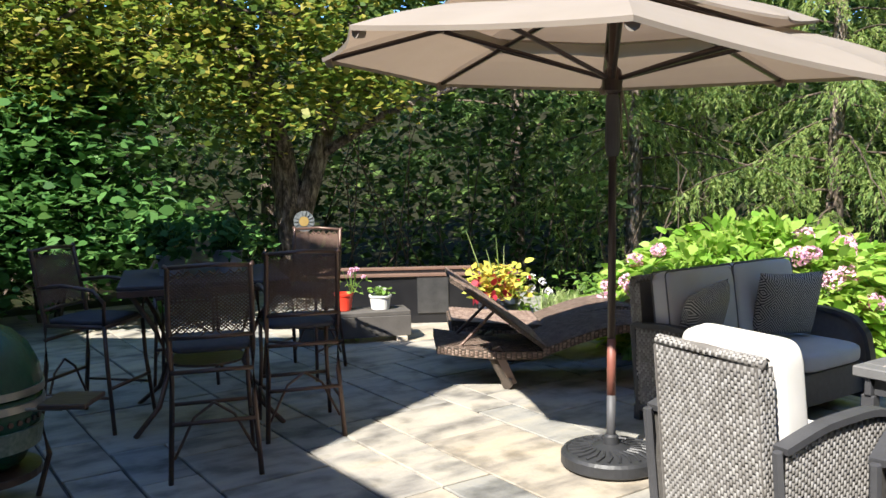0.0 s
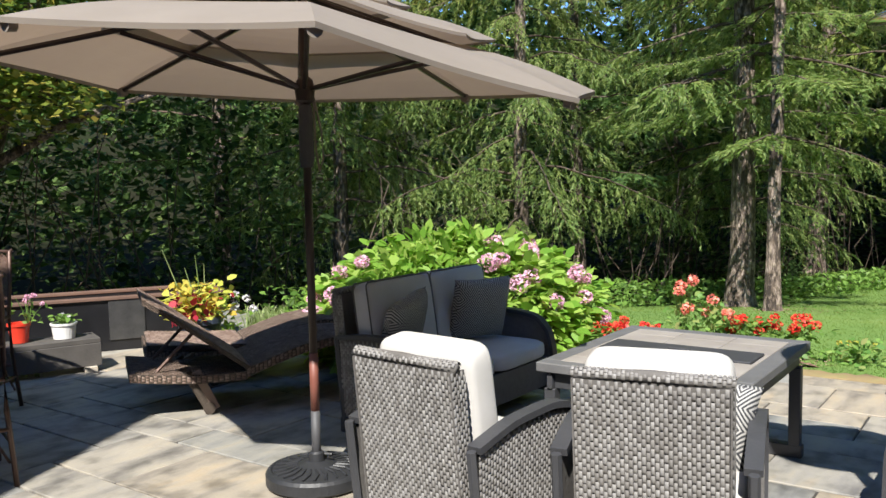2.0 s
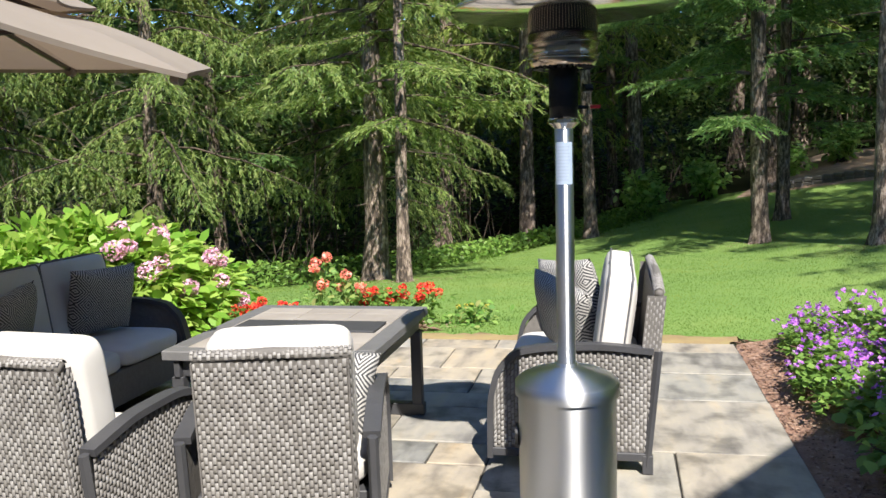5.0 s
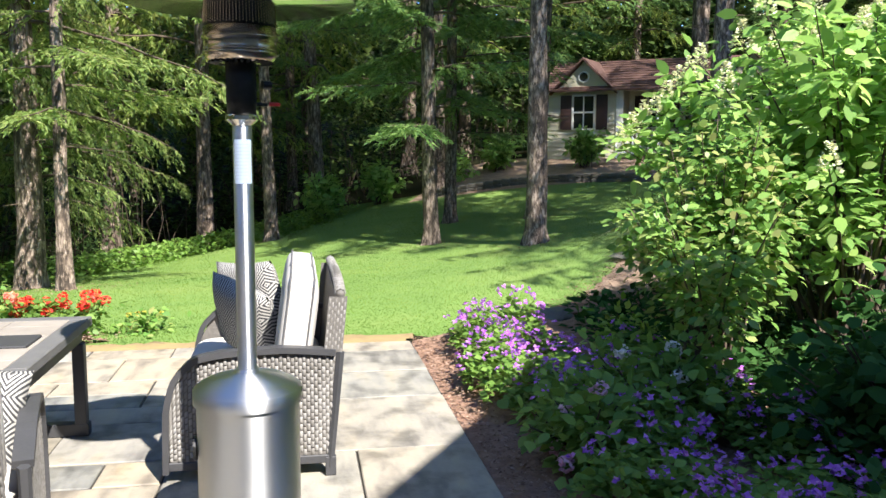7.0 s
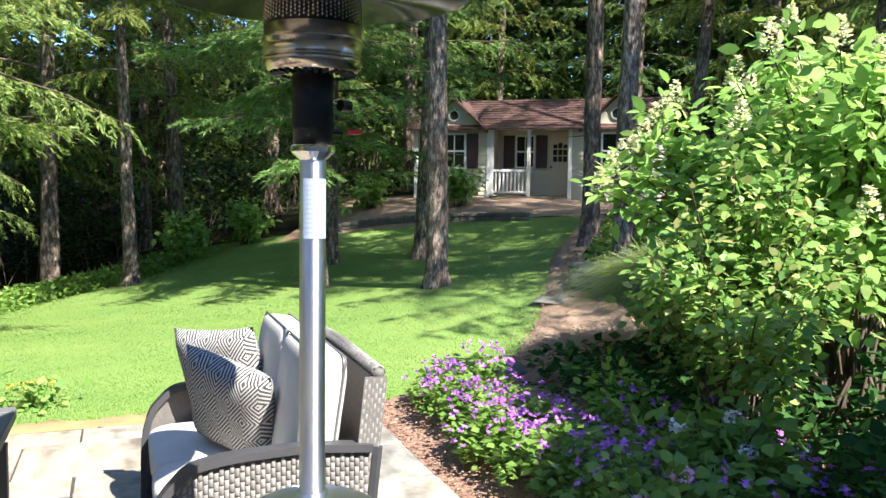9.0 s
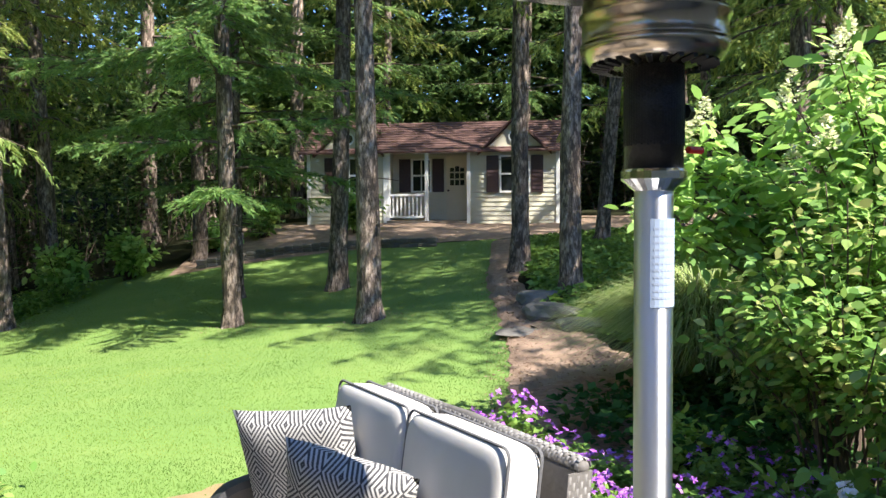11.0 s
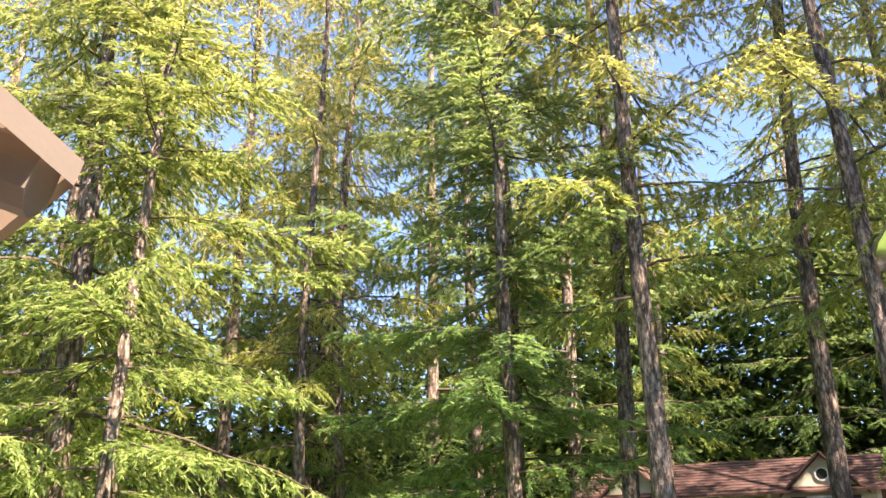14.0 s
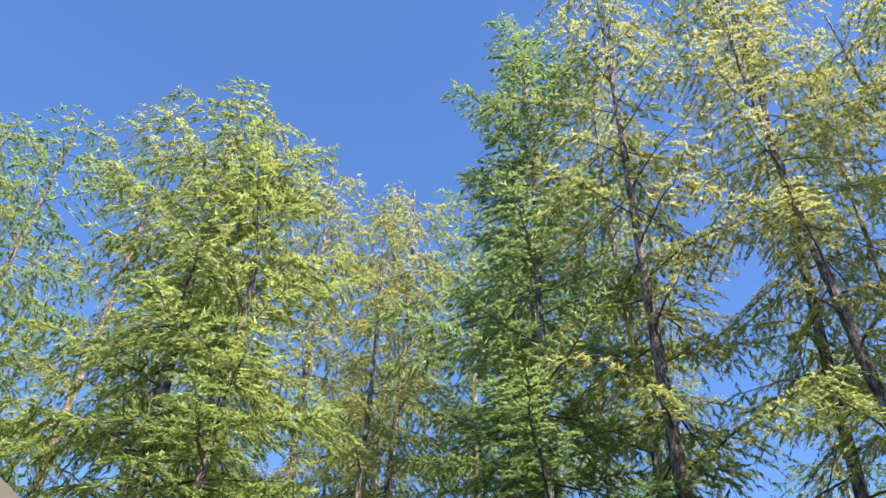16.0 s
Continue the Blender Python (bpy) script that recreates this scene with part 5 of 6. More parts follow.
    bm = bmesh.new(); lathe(bm, [(.07, 1.845), (.118, 1.852), (.132, 1.872), (.134, 1.885)], 44); part("burner_bowl", bm, M_BURN, e, smooth=True)
    for k in range(26):
        a = 2 * math.pi * k / 26
        bm = bmesh.new(); tube(bm, [(.082 * math.cos(a), .082 * math.sin(a), 1.8445), (.114 * math.cos(a), .114 * math.sin(a), 1.849)], .0055, 5)
        part("slot", bm, M_MESH, e)
    bm = bmesh.new(); lathe(bm, [(.134, 1.885), (.130, 1.89), (.130, 1.925), (.136, 1.93), (.136, 1.938), (.130, 1.942), (.130, 1.97)], 44); part("burner_ring", bm, M_BURN, e, smooth=True)
    bm = bmesh.new(); lathe(bm, [(.128, 1.965), (.122, 2.10)], 44); part("emitter_screen", bm, M_MESH, e, smooth=True)
    def scr(s, t):
        a = s * 2 * np.pi
        r = .129 - .006 * t
        return np.stack([r * np.cos(a), r * np.sin(a), 1.975 + .12 * t], 1)
    weave(scr, 70, 12, M_BURN, "screen_grid", e, .002, (.4, .8))
    bm = bmesh.new(); lathe(bm, [(.124, 2.10), (.10, 2.115), (.02, 2.12)], 44); part("emitter_cap", bm, M_BURN, e)
    bm = bmesh.new()
    lathe(bm, [(.418, 2.057), (.42, 2.065), (.40, 2.08), (.30, 2.13), (.15, 2.17), (.001, 2.185)], 64)
    bm2 = lathe(bmesh.new(), [(.416, 2.059), (.398, 2.074), (.30, 2.124), (.15, 2.164), (.001, 2.179)], 64)
    part("reflector", bm, M_MIRROR, e, "polished dish reflector", smooth=True); part("reflector_lining", bm2, M_MIRROR, e, smooth=True)
    for k in range(3):
        a = 2.1 * k + .4
        bm = bmesh.new(); tube(bm, [(.12 * math.cos(a), .12 * math.sin(a), 2.10), (.16 * math.cos(a), .16 * math.sin(a), 2.158)], .005, 5); part("standoff", bm, M_MESH, e)
        bm = bmesh.new(); tube(bm, [(.0, 0, 2.172), (.41 * math.cos(a), .41 * math.sin(a), 2.066)], .003, 4); part("seam", bm, M_MESH, e)
    for c in e.children:
        for v in c.data.vertices:
            if v.co.z > 1.3:
                v.co.z -= .012
heater()

# ---- bar set ----
M_IRON = pbr("dark_bronze_iron", [(.07, .042, .032), (.14, .082, .06)], 16, .38, .25, metal=.35)
M_CANE = pbr("brown_mesh", [(.11, .058, .04), (.19, .11, .075)], 30, .5, .2)
M_SLING = pbr("dark_seat", [(.03, .027, .03), (.06, .055, .06)], 18, .8, .2)
def bar_chair(m, label, arms=True):
    e = empty("bar_chair", label, "bar chair", m, "bar chairs round the table")
    w, sh, top = .205, .66, 1.10
    def bar(name, pts, r=.013):
        bm = bmesh.new(); tube(bm, pts, r, 8); part(name, bm, M_IRON, e, smooth=True)
    for s in (-1, 1):
        bar("back_post", [(s * (w + .02), -.26, 0), (s * w, -.21, .40), (s * w, -.20, sh), (s * w, -.245, .92), (s * (w - .005), -.275, top), (s * (w + .012), -.285, top + .012)], .0145)
        bar("leg", [(s * (w + .02), .25, 0), (s * w, .21, .40), (s * w, .20, sh)])
        bar("side_stretcher", [(s * (w + .012), -.235, .22), (s * (w + .012), .23, .22)], .009)
        bar("seat_rail", [(s * w, -.20, sh - .01), (s * w, .20, sh - .01)])
        if arms:
            bar("arm", [(s * w, -.235, .88), (s * (w + .02), -.05, .90), (s * (w + .02), .15, .875), (s * (w + .012), .215, .80), (s * w, .20, sh)])
    for y, z, nm in ((.235, .28, "foot_rail"), (-.235, .30, "rear_stretcher"), (-.21, .56, "rear_stretcher"), (.2, sh - .01, "front_rail"), (-.22, .74, "back_rail"), (-.275, top, "top_rail")):
        bar(nm, [(-w, y, z), (0, y - (.02 if z > .7 else 0), z + (.012 if z > 1 else 0)), (w, y, z)], .012)
    for s in (-1, 1):
        bm = bmesh.new(); tube(bm, [(s * (w - .002), -.23, .12), (s * .1, -.235, .33), (0, -.235, .40)], .008, 6); part("brace", bm, M_IRON, e)
    ob = part("seat", puff(.40, .42, .05, .3, 14), M_SLING, e, "dark padded seat", True); ob.location = (0, 0, sh - .015)
    segs = []
    n = 19
    f = lambda s, t: np.array([(s - .5) * 2 * (w - .008), -.222 - .055 * t - .02 * math.sin(math.pi * s), .75 + (top - .76) * t])
    for k in range(-n, n + 1):
        for sg in (1, -1):
            pts = []
            for q in range(9):
                s = q / 8
                t = (s if sg > 0 else 1 - s) * 1.0 + k / n
                pts.append((s, t))
            for (a, b), (c, d) in zip(pts, pts[1:]):
                if 0 <= b <= 1 and 0 <= d <= 1:
                    segs.append((f(a, b), f(c, d), .0042, .0042))
    v, fc = sticks(segs)
    npmesh("mesh_back", v, fc, M_CANE, e)
    return e
def facing2(x, y, dx, dy):
    return pose(x, y, 0, 0, 0, math.degrees(math.atan2(dy, dx)) - 90)
bar_chair(facing2(-1.28, 4.46, -.30, .95), "dark bronze bar chair with brown mesh back beside the tall table", False)
bar_chair(facing2(-.92, 5.08, -.30, .95), "dark bronze bar chair with brown mesh back, catching the sun")
bar_chair(facing2(-2.22, 5.25, .93, -.2), "dark bronze bar chair with curved arms, turned to the table")
bar_chair(facing2(-1.98, 6.35, .2, -.97), "dark bronze bar chair behind the tall table, sunlit mesh")
bar_chair(facing2(-1.12, 6.5, -.3, -.94), "dark bronze bar chair by the flowers, in shade", False)
def bar_table():
    e = empty("bar_table", "tall square dark bronze bar table with dark top", "table", pose(-1.58, 5.42, 0, 0, 0, 18))
    part("tabletop", boxed(-.50, -.46, .89, .50, .46, .915, bev=.008, seg=2), M_SLING, e)
    for q in ((-.5, -.46, .5, -.43), (-.5, .43, .5, .46), (-.5, -.43, -.47, .43), (.47, -.43, .5, .43)):
        part("apron", boxed(q[0], q[1], .85, q[2], q[3], .889), M_IRON, e)
    for sx in (-1, 1):
        for sy in (-1, 1):
            bm = bmesh.new(); tube(bm, [(sx * .44, sy * .40, .88), (sx * .30, sy * .27, .62), (sx * .22, sy * .20, .38), (sx * .30, sy * .28, .14), (sx * .44, sy * .40, 0)], .016, 8)
            part("leg", bm, M_IRON, e, smooth=True)
    bm = bmesh.new(); lathe(bm, [(.235, .36), (.25, .36), (.25, .375), (.235, .375)], 24); part("ring", bm, M_IRON, e)
bar_table()

# ---- flowers and pots ----
M_HYD = leafy("hydrangea_leaves", [(.13, .27, .03), (.20, .36, .05), (.29, .44, .08), (.37, .48, .12)], .42, .45, .3)
M_PINK = leafy("pink_florets", [(.62, .30, .42), (.72, .42, .54), (.80, .58, .66)], .25)
M_CREAM = leafy("cream_florets", [(.55, .58, .32), (.68, .68, .45), (.78, .77, .60)], .25)
M_RED = leafy("red_petals", [(.60, .03, .025), (.75, .06, .04), (.80, .14, .06)], .2)
M_SALMON = leafy("salmon_petals", [(.72, .18, .12), (.80, .28, .20), (.82, .36, .28)], .2)
M_PURPLE = leafy("violet_petals", [(.30, .085, .50), (.48, .16, .64), (.62, .29, .72)], .3)
M_YELLOW = leafy("yellow_coleus", [(.40, .46, .06), (.58, .58, .12), (.55, .36, .06)], .4)
M_MAROON = leafy("maroon_coleus", [(.30, .02, .04), (.45, .04, .06)], .3)
M_WHITEF = leafy("white_petals", [(.70, .66, .68), (.80, .78, .80)], .2)
M_SHRUB = leafy("shrub_leaves", [(.13, .26, .06), (.20, .37, .09), (.29, .47, .13), (.38, .52, .19)], .5, .45, .3)
M_ROSE = leafy("rose_leaves", [(.09, .20, .045), (.155, .30, .07), (.24, .39, .10), (.36, .36, .14)], .42, .45, .3)
M_GERA = leafy("geranium_leaves", [(.09, .18, .035), (.15, .27, .055), (.22, .35, .08)], .4)
M_BLADE = leafy("striped_blades", [(.14, .22, .055), (.26, .34, .12), (.46, .50, .27)], .4)

def floret_ball(rng, c, r, n, size, squash=.85, cone=False):
    o = rng.normal(size=(n, 3)); o /= np.linalg.norm(o, axis=1)[:, None]
    if cone:
        t = rng.uniform(0, 1, n)
        a = rng.uniform(0, 6.28, n)
        p = np.stack([np.cos(a) * r * (1 - t), np.sin(a) * r * (1 - t), t * r * 3.2], 1)
        return leaves(rng, np.asarray(c) + p, size, .8, dirs=np.stack([np.cos(a), np.sin(a), .4 + 0 * a], 1))
    p = o * r; p[:, 2] *= squash
    t = np.cross(o, rng.normal(size=(n, 3)))
    return leaves(rng, np.asarray(c) + p, size, .9, dirs=t)

def join(chunks):
    v, f, k = [], [], 0
    for a, b in chunks:
        v.append(a); f.append(b + k); k += len(a)
    return np.concatenate(v), np.concatenate(f)

def hydrangea():
    rng = np.random.default_rng(31)
    x0, y0 = 2.75, 7.35
    e = empty("hydrangea_bush", "broad mophead hydrangea with lime-green leaves and pink flowers", "shrub", pose(x0, y0, gz(x0, y0)))
    segs = []
    for k in range(60):
        a, r = rng.uniform(0, 6.28), rng.uniform(.2, 1)
        q = np.array([math.cos(a) * 1.45 * r, math.sin(a) * .85 * r, .95 * (1 - r * r * .5)])
        segs += [(q * [.35, .35, 0], q * [.8, .8, .6], .008, .006), (q * [.8, .8, .6], q, .006, .004)]
    v, f = sticks(segs); npmesh("stalk_work", v, f, M_TWIG, e)
    n = 7600
    a, t = rng.uniform(0, 6.28, n), rng.uniform(0, 1, n) ** .8
    ph = t * 1.75
    lump = 1 + .08 * np.sin(a * 5 + 1) + .06 * np.sin(a * 9 + ph * 6)
    rr = rng.uniform(.72, 1.03, n) * lump
    o = np.stack([np.cos(a) * np.sin(ph), np.sin(a) * np.sin(ph), np.cos(ph)], 1)
    p = o * rr[:, None] * [1.42, .92, .82]; p[:, 2] += .20
    k = p[:, 2] > .03; p, o = p[k], o[k]
    d = o * [1, 1, .35] + rng.normal(size=p.shape) * .38; d[:, 2] -= .18
    v, f = leaves(rng, p, .125, .62, dirs=d, oval=True)
    npmesh("foliage", v, f, M_HYD, e)
    for k in range(27):
        a, ph = rng.uniform(2.9, 6.6), rng.uniform(.35, 1.45)
        if k > 15:
            a = rng.uniform(4.9, 6.5); ph = rng.uniform(.9, 1.6)
        c = np.array([math.cos(a) * math.sin(ph) * 1.43, math.sin(a) * math.sin(ph) * .95, math.cos(ph) * .84 + .22])
        v, f = floret_ball(rng, c, rng.uniform(.06, .095), 170, .03)
        npmesh("flower_head", v, f, M_PINK, e)
hydrangea()

def flower_plant(name, label, x, y, h, spread, leaf, leafsize, n, heads, petal, hr, z0=None, seed=1, stems=14, hpos=None):
    """A small flowering plant: stems, leaves and round heads."""
    rng = np.random.default_rng(seed)
    e = empty(name, label, "flower", pose(x, y, gz(x, y) if z0 is None else z0))
    segs, tips = [], []
    for k in range(stems):
        a, r = rng.uniform(0, 6.28), rng.uniform(.1, 1) * spread
        tip = np.array([math.cos(a) * r, math.sin(a) * r, h * rng.uniform(.6, 1)])
        segs += [(np.array([0, 0, -.02]), tip * [.5, .5, .6], .005, .004), (tip * [.5, .5, .6], tip, .004, .003)]
        tips.append(tip)
    v, f = sticks(segs); npmesh("stalk_work", v, f, M_GERA, e)
    c = np.stack([rng.normal(size=n) * spread * .55, rng.normal(size=n) * spread * .55, rng.uniform(.05, .9, n) * h], 1)
    v, f = leaves(rng, c, leafsize, .68, .5, oval=True)
    npmesh("foliage", v, f, leaf, e)
    for k in range(heads):
        v, f = floret_ball(rng, tips[k % len(tips)] + np.array([0, 0, .01]) + rng.normal(size=3) * .01 * (k >= len(tips)), hr * rng.uniform(.75, 1.2), 50, hr * .75)
        npmesh("bloom", v, f, petal, e)
    return e
for i, (x, y, h, s, hd) in enumerate(((4.35, 6.1, .70, .16, 6), (4.58, 6.02, .56, .14, 4))):
    flower_plant("zinnia", "tall salmon-pink zinnia above the rose bed", x, y, h, s, M_ROSE, .07, 130, hd, M_SALMON, .04, seed=40 + i)
for i, (x, y, h, s, hd) in enumerate(((3.80, 6.4, .34, .2, 9), (5.0, 5.95, .38, .2, 9), (5.25, 5.8, .34, .18, 8), (4.75, 6.1, .33, .18, 4), (4.1, 6.35, .28, .2, 5))):
    flower_plant("red_geranium", "scarlet geranium in bloom in the mulch bed", x, y, h, s, M_GERA, .07, 150, hd, M_RED, .038, seed=50 + i)
flower_plant("marigold", "low yellow-green bedding plant at the lawn edge", 5.6, 5.45, .2, .2, M_ROSE, .06, 160, 4, M_YELLOW, .02, seed=58)

def big_shrub(x0, y0, seed):
    rng = np.random.default_rng(seed)
    e = empty("panicle_hydrangea", "tall panicle hydrangea with bright leaves and cream flower cones", "shrub", pose(x0, y0, gz(x0, y0)))
    segs, C, D, tips = [], [], [], []
    for k in range(46):
        a = rng.uniform(0, 6.28); lean = rng.uniform(.15, 1.0)
        top = np.array([math.cos(a) * 1.15 * lean, math.sin(a) * 1.05 * lean, 2.75 - 1.0 * lean ** 2 + rng.uniform(-.5, .25)])
        if k < 8:
            top = np.array([.1 + .06 * k, 1.60 - .07 * k, 1.55 + .09 * k])
        m1, m2 = top * [.25, .25, .4], top * [.62, .62, .78]
        segs += [(np.array([rng.normal() * .12, rng.normal() * .12, -.05]), m1, .018, .014), (m1, m2, .014, .009), (m2, top, .009, .004)]
        n = 150
        t = rng.uniform(.28, 1, n) ** .85
        p = np.where((t < .62)[:, None], m1 + (m2 - m1) * ((t - .25) / .37)[:, None], m2 + (top - m2) * ((t - .62) / .38)[:, None])
        o = rng.normal(size=(n, 3)); o[:, 2] *= .5; o /= np.linalg.norm(o, axis=1)[:, None]
        C.append(p + o * rng.uniform(.02, .20, n)[:, None]); D.append(o + np.array([0, 0, -.15]))
        tips.append(top)
    v, f = sticks(segs); npmesh("stalk_work", v, f, M_TWIG, e)
    v, f = leaves(rng, np.concatenate(C), .11, .55, dirs=np.concatenate(D), oval=True)
    npmesh("foliage", v, f, M_SHRUB, e)
    for t in tips[:30]:
        v, f = floret_ball(rng, t + np.array([0, 0, -.02]), rng.uniform(.04, .06), 110, .028, cone=True)
        npmesh("flower_cone", v, f, M_CREAM, e)
big_shrub(6.35, .0, 61)
def low_shrub(name, label, x0, y0, w, d, h, mat, n, size, seed, stems=26, gap=.35, fl=None):
    rng = np.random.default_rng(seed)
    e = empty(name, label, "shrub", pose(x0, y0, gz(x0, y0)))
    segs, C, D = [], [], []
    for k in range(stems):
        a, r = rng.uniform(0, 6.28), rng.uniform(.1, 1) ** .7
        top = np.array([math.cos(a) * w * r, math.sin(a) * d * r, h * (1 - .45 * r * r) * rng.uniform(.8, 1.08)])
        mid = top * [.4, .4, .62]
        segs += [(np.array([rng.normal() * .08, rng.normal() * .08, -.03]), mid, .012, .008), (mid, top, .008, .003)]
        m = n // stems
        t = rng.uniform(gap, 1, m)
        p = np.where((t < .6)[:, None], mid * (t / .6)[:, None], mid + (top - mid) * ((t - .6) / .4)[:, None])
        o = rng.normal(size=(m, 3)); o[:, 2] *= .55; o /= np.linalg.norm(o, axis=1)[:, None]
        C.append(p + o * rng.uniform(.02, .17, m)[:, None]); D.append(o + np.array([0, 0, -.1]))
    v, f = sticks(segs); npmesh("stalk_work", v, f, M_TWIG, e)
    C = np.concatenate(C)
    v, f = leaves(rng, C, size, .68, dirs=np.concatenate(D), oval=True)
    npmesh("foliage", v, f, mat, e)
    if fl:
        for k in range(fl[1]):
            c = C[rng.integers(len(C))] + np.array([0, 0, .06])
            v, f = floret_ball(rng, c, fl[2], 40, fl[2] * .8); npmesh("bloom", v, f, fl[0], e)
    return e
low_shrub("rose_bush", "loose rose bush with yellow-green leaves over the bed", 5.35, .76, .80, .66, 1.72, M_ROSE, 5000, .06, 62, 34, .58)
# next two: leaves coloured darker in place of the bed's shade
low_shrub("shrub", "leafy green shrub in the house's shade", 4.5, -.2, .7, .6, .9, M_DARKLEAF, 1600, .085, 64)
low_shrub("shrub", "leafy green shrub in the flower bed", 5.3, -.4, .7, .6, .9, M_DARKLEAF, 1600, .085, 65)
low_shrub("shrub", "dark leafy shrub behind the flower bed", 7.6, -.6, 1.2, 1.0, 2.0, M_SHRUB, 3000, .12, 66)
low_shrub("fern", "bright feathery fern at the edge of the bed", 6.1, 1.42, .45, .35, .38, M_HYD, 1100, .06, 67, 24, .2)
low_shrub("phlox", "phlox with pale pink and white heads in shade", 4.55, .95, .5, .45, .62, M_GERA, 1300, .075, 68, 22, .2, (M_WHITEF, 9, .035))
low_shrub("phlox", "phlox with soft pink heads in shade", 4.05, 1.15, .4, .35, .5, M_GERA, 1000, .07, 69, 20, .2, (M_PINK, 8, .035))
for i, (x, y, h) in enumerate(((23.2, 6.5, 1.2), (23.6, 9.2, 1.0), (22.4, 10.2, .9), (20.6, 11.6, 1.2), (19.2, 12.6, 1.3))):
    low_shrub("shrub", "green shrub near the shed and woods edge", x, y, .8, .7, h, M_SHRUB, 900, .16, 70 + i)

def cranesbill():
    """Mounds of violet cranesbill along the terrace edge."""
    rng = np.random.default_rng(81)
    spots = []
    for u in np.arange(2.9, 6.75, .34):
        for v in np.arange(1.34, 2.7, .34):
            if rng.uniform() < .9 and not (v > 1.9 and u > 5.5):
                spots.append((u + rng.uniform(-.1, .1), v + rng.uniform(-.08, .12)))
    src = []
    for s in range(4):
        e = empty("cranesbill", "mound of violet cranesbill along the terrace edge", "flower", None, "cranesbill mounds")
        n = 420
        a, r = rng.uniform(0, 6.28, n), rng.uniform(0, 1, n) ** .6
        p = np.stack([np.cos(a) * r * .26, np.sin(a) * r * .26, .32 * (1 - r * r * .6) * rng.uniform(.35, 1, n)], 1)
        v, f = leaves(rng, p, .05, .9, .8); npmesh("foliage", v, f, M_GERA, e)
        ch = []
        for k in range((38, 24, 32, 18)[s]):
            a, r = rng.uniform(0, 6.28), rng.uniform(0, 1) ** .5
            c = np.array([math.cos(a) * r * .27, math.sin(a) * r * .27, .36 * (1 - r * r * .5) + rng.uniform(-.02, .05)])
            b = rng.uniform(0, 1.2)
            nv = np.array([rng.normal() * .8, rng.normal() * .8, 1.0]); nv /= np.linalg.norm(nv)
            e1 = np.cross(nv, [1, .3, 0]); e1 /= np.linalg.norm(e1); e2 = np.cross(nv, e1)
            d = np.cos(b + np.arange(5) * 1.257)[:, None] * e1 + np.sin(b + np.arange(5) * 1.257)[:, None] * e2 + .2 * nv
            ch.append(leaves(rng, np.repeat(c[None], 5, 0), .026, .85, dirs=d, jit=.1))
        v, f = join(ch); npmesh("blossom", v, f, M_PURPLE, e)
        src.append(e)
    for k, (u, v) in enumerate(spots):
        x, y = uv(u, v)
        m = pose(x, y, gz(x, y) + .05, 0, 0, rng.uniform(0, 360))
        if k < 4:
            src[k].matrix_world = m
        else:
            copy_thing(src[int(rng.integers(2)) * 2 if (x > 4.9 and y > 1.6) else int(rng.integers(4)) | 1], m).scale = (1, 1, rng.uniform(.75, 1.15))
cranesbill()

def tall_grass(x, y, r, h, n, seed, label):
    rng = np.random.default_rng(seed)
    a, q = rng.uniform(0, 6.28, n), rng.uniform(0, 1, n)
    L = h * rng.uniform(.8, 1.25, n)
    out = .25 + .75 * q
    K = 6
    s = np.linspace(0, 1, K)
    bx, by = rng.normal(size=n) * .10, rng.normal(size=n) * .10
    R = out[:, None] * r * (s ** 1.6)[None]
    Z = L[:, None] * (s[None] * 1.12 - (.38 + .4 * out[:, None]) * s[None] ** 2.6)
    px, py = bx[:, None] + np.cos(a)[:, None] * R, by[:, None] + np.sin(a)[:, None] * R
    w = .007 * (1 - s ** 2 * .95)[None] * rng.uniform(.7, 1.4, n)[:, None]
    sx, sy = -np.sin(a)[:, None] * w, np.cos(a)[:, None] * w
    lo, hi = np.stack([px - sx, py - sy, Z], 2), np.stack([px + sx, py + sy, Z], 2)
    v = np.stack([lo, hi], 2).reshape(-1, 3)
    b = (np.arange(n)[:, None] * K * 2 + np.arange(K - 1)[None] * 2).ravel()
    e = empty("ornamental_grass", label, "grass", pose(x, y, gz(x, y)))
    npmesh("blades", v, np.stack([b, b + 1, b + 3, b + 2], 1), M_BLADE, e)
tall_grass(7.85, .9, 1.35, 1.45, 7200, 91, "large arching clump of variegated ornamental grass")
tall_grass(7.0, .55, .45, .95, 500, 92, "tuft of striped grass in the bed")
for i, (x, y) in enumerate(((1.6, 8.0), (1.15, 8.3))):
    tall_grass(x, y, .35, .55, 420, 93 + i, "small tuft of lavender-grey grass by the terrace")

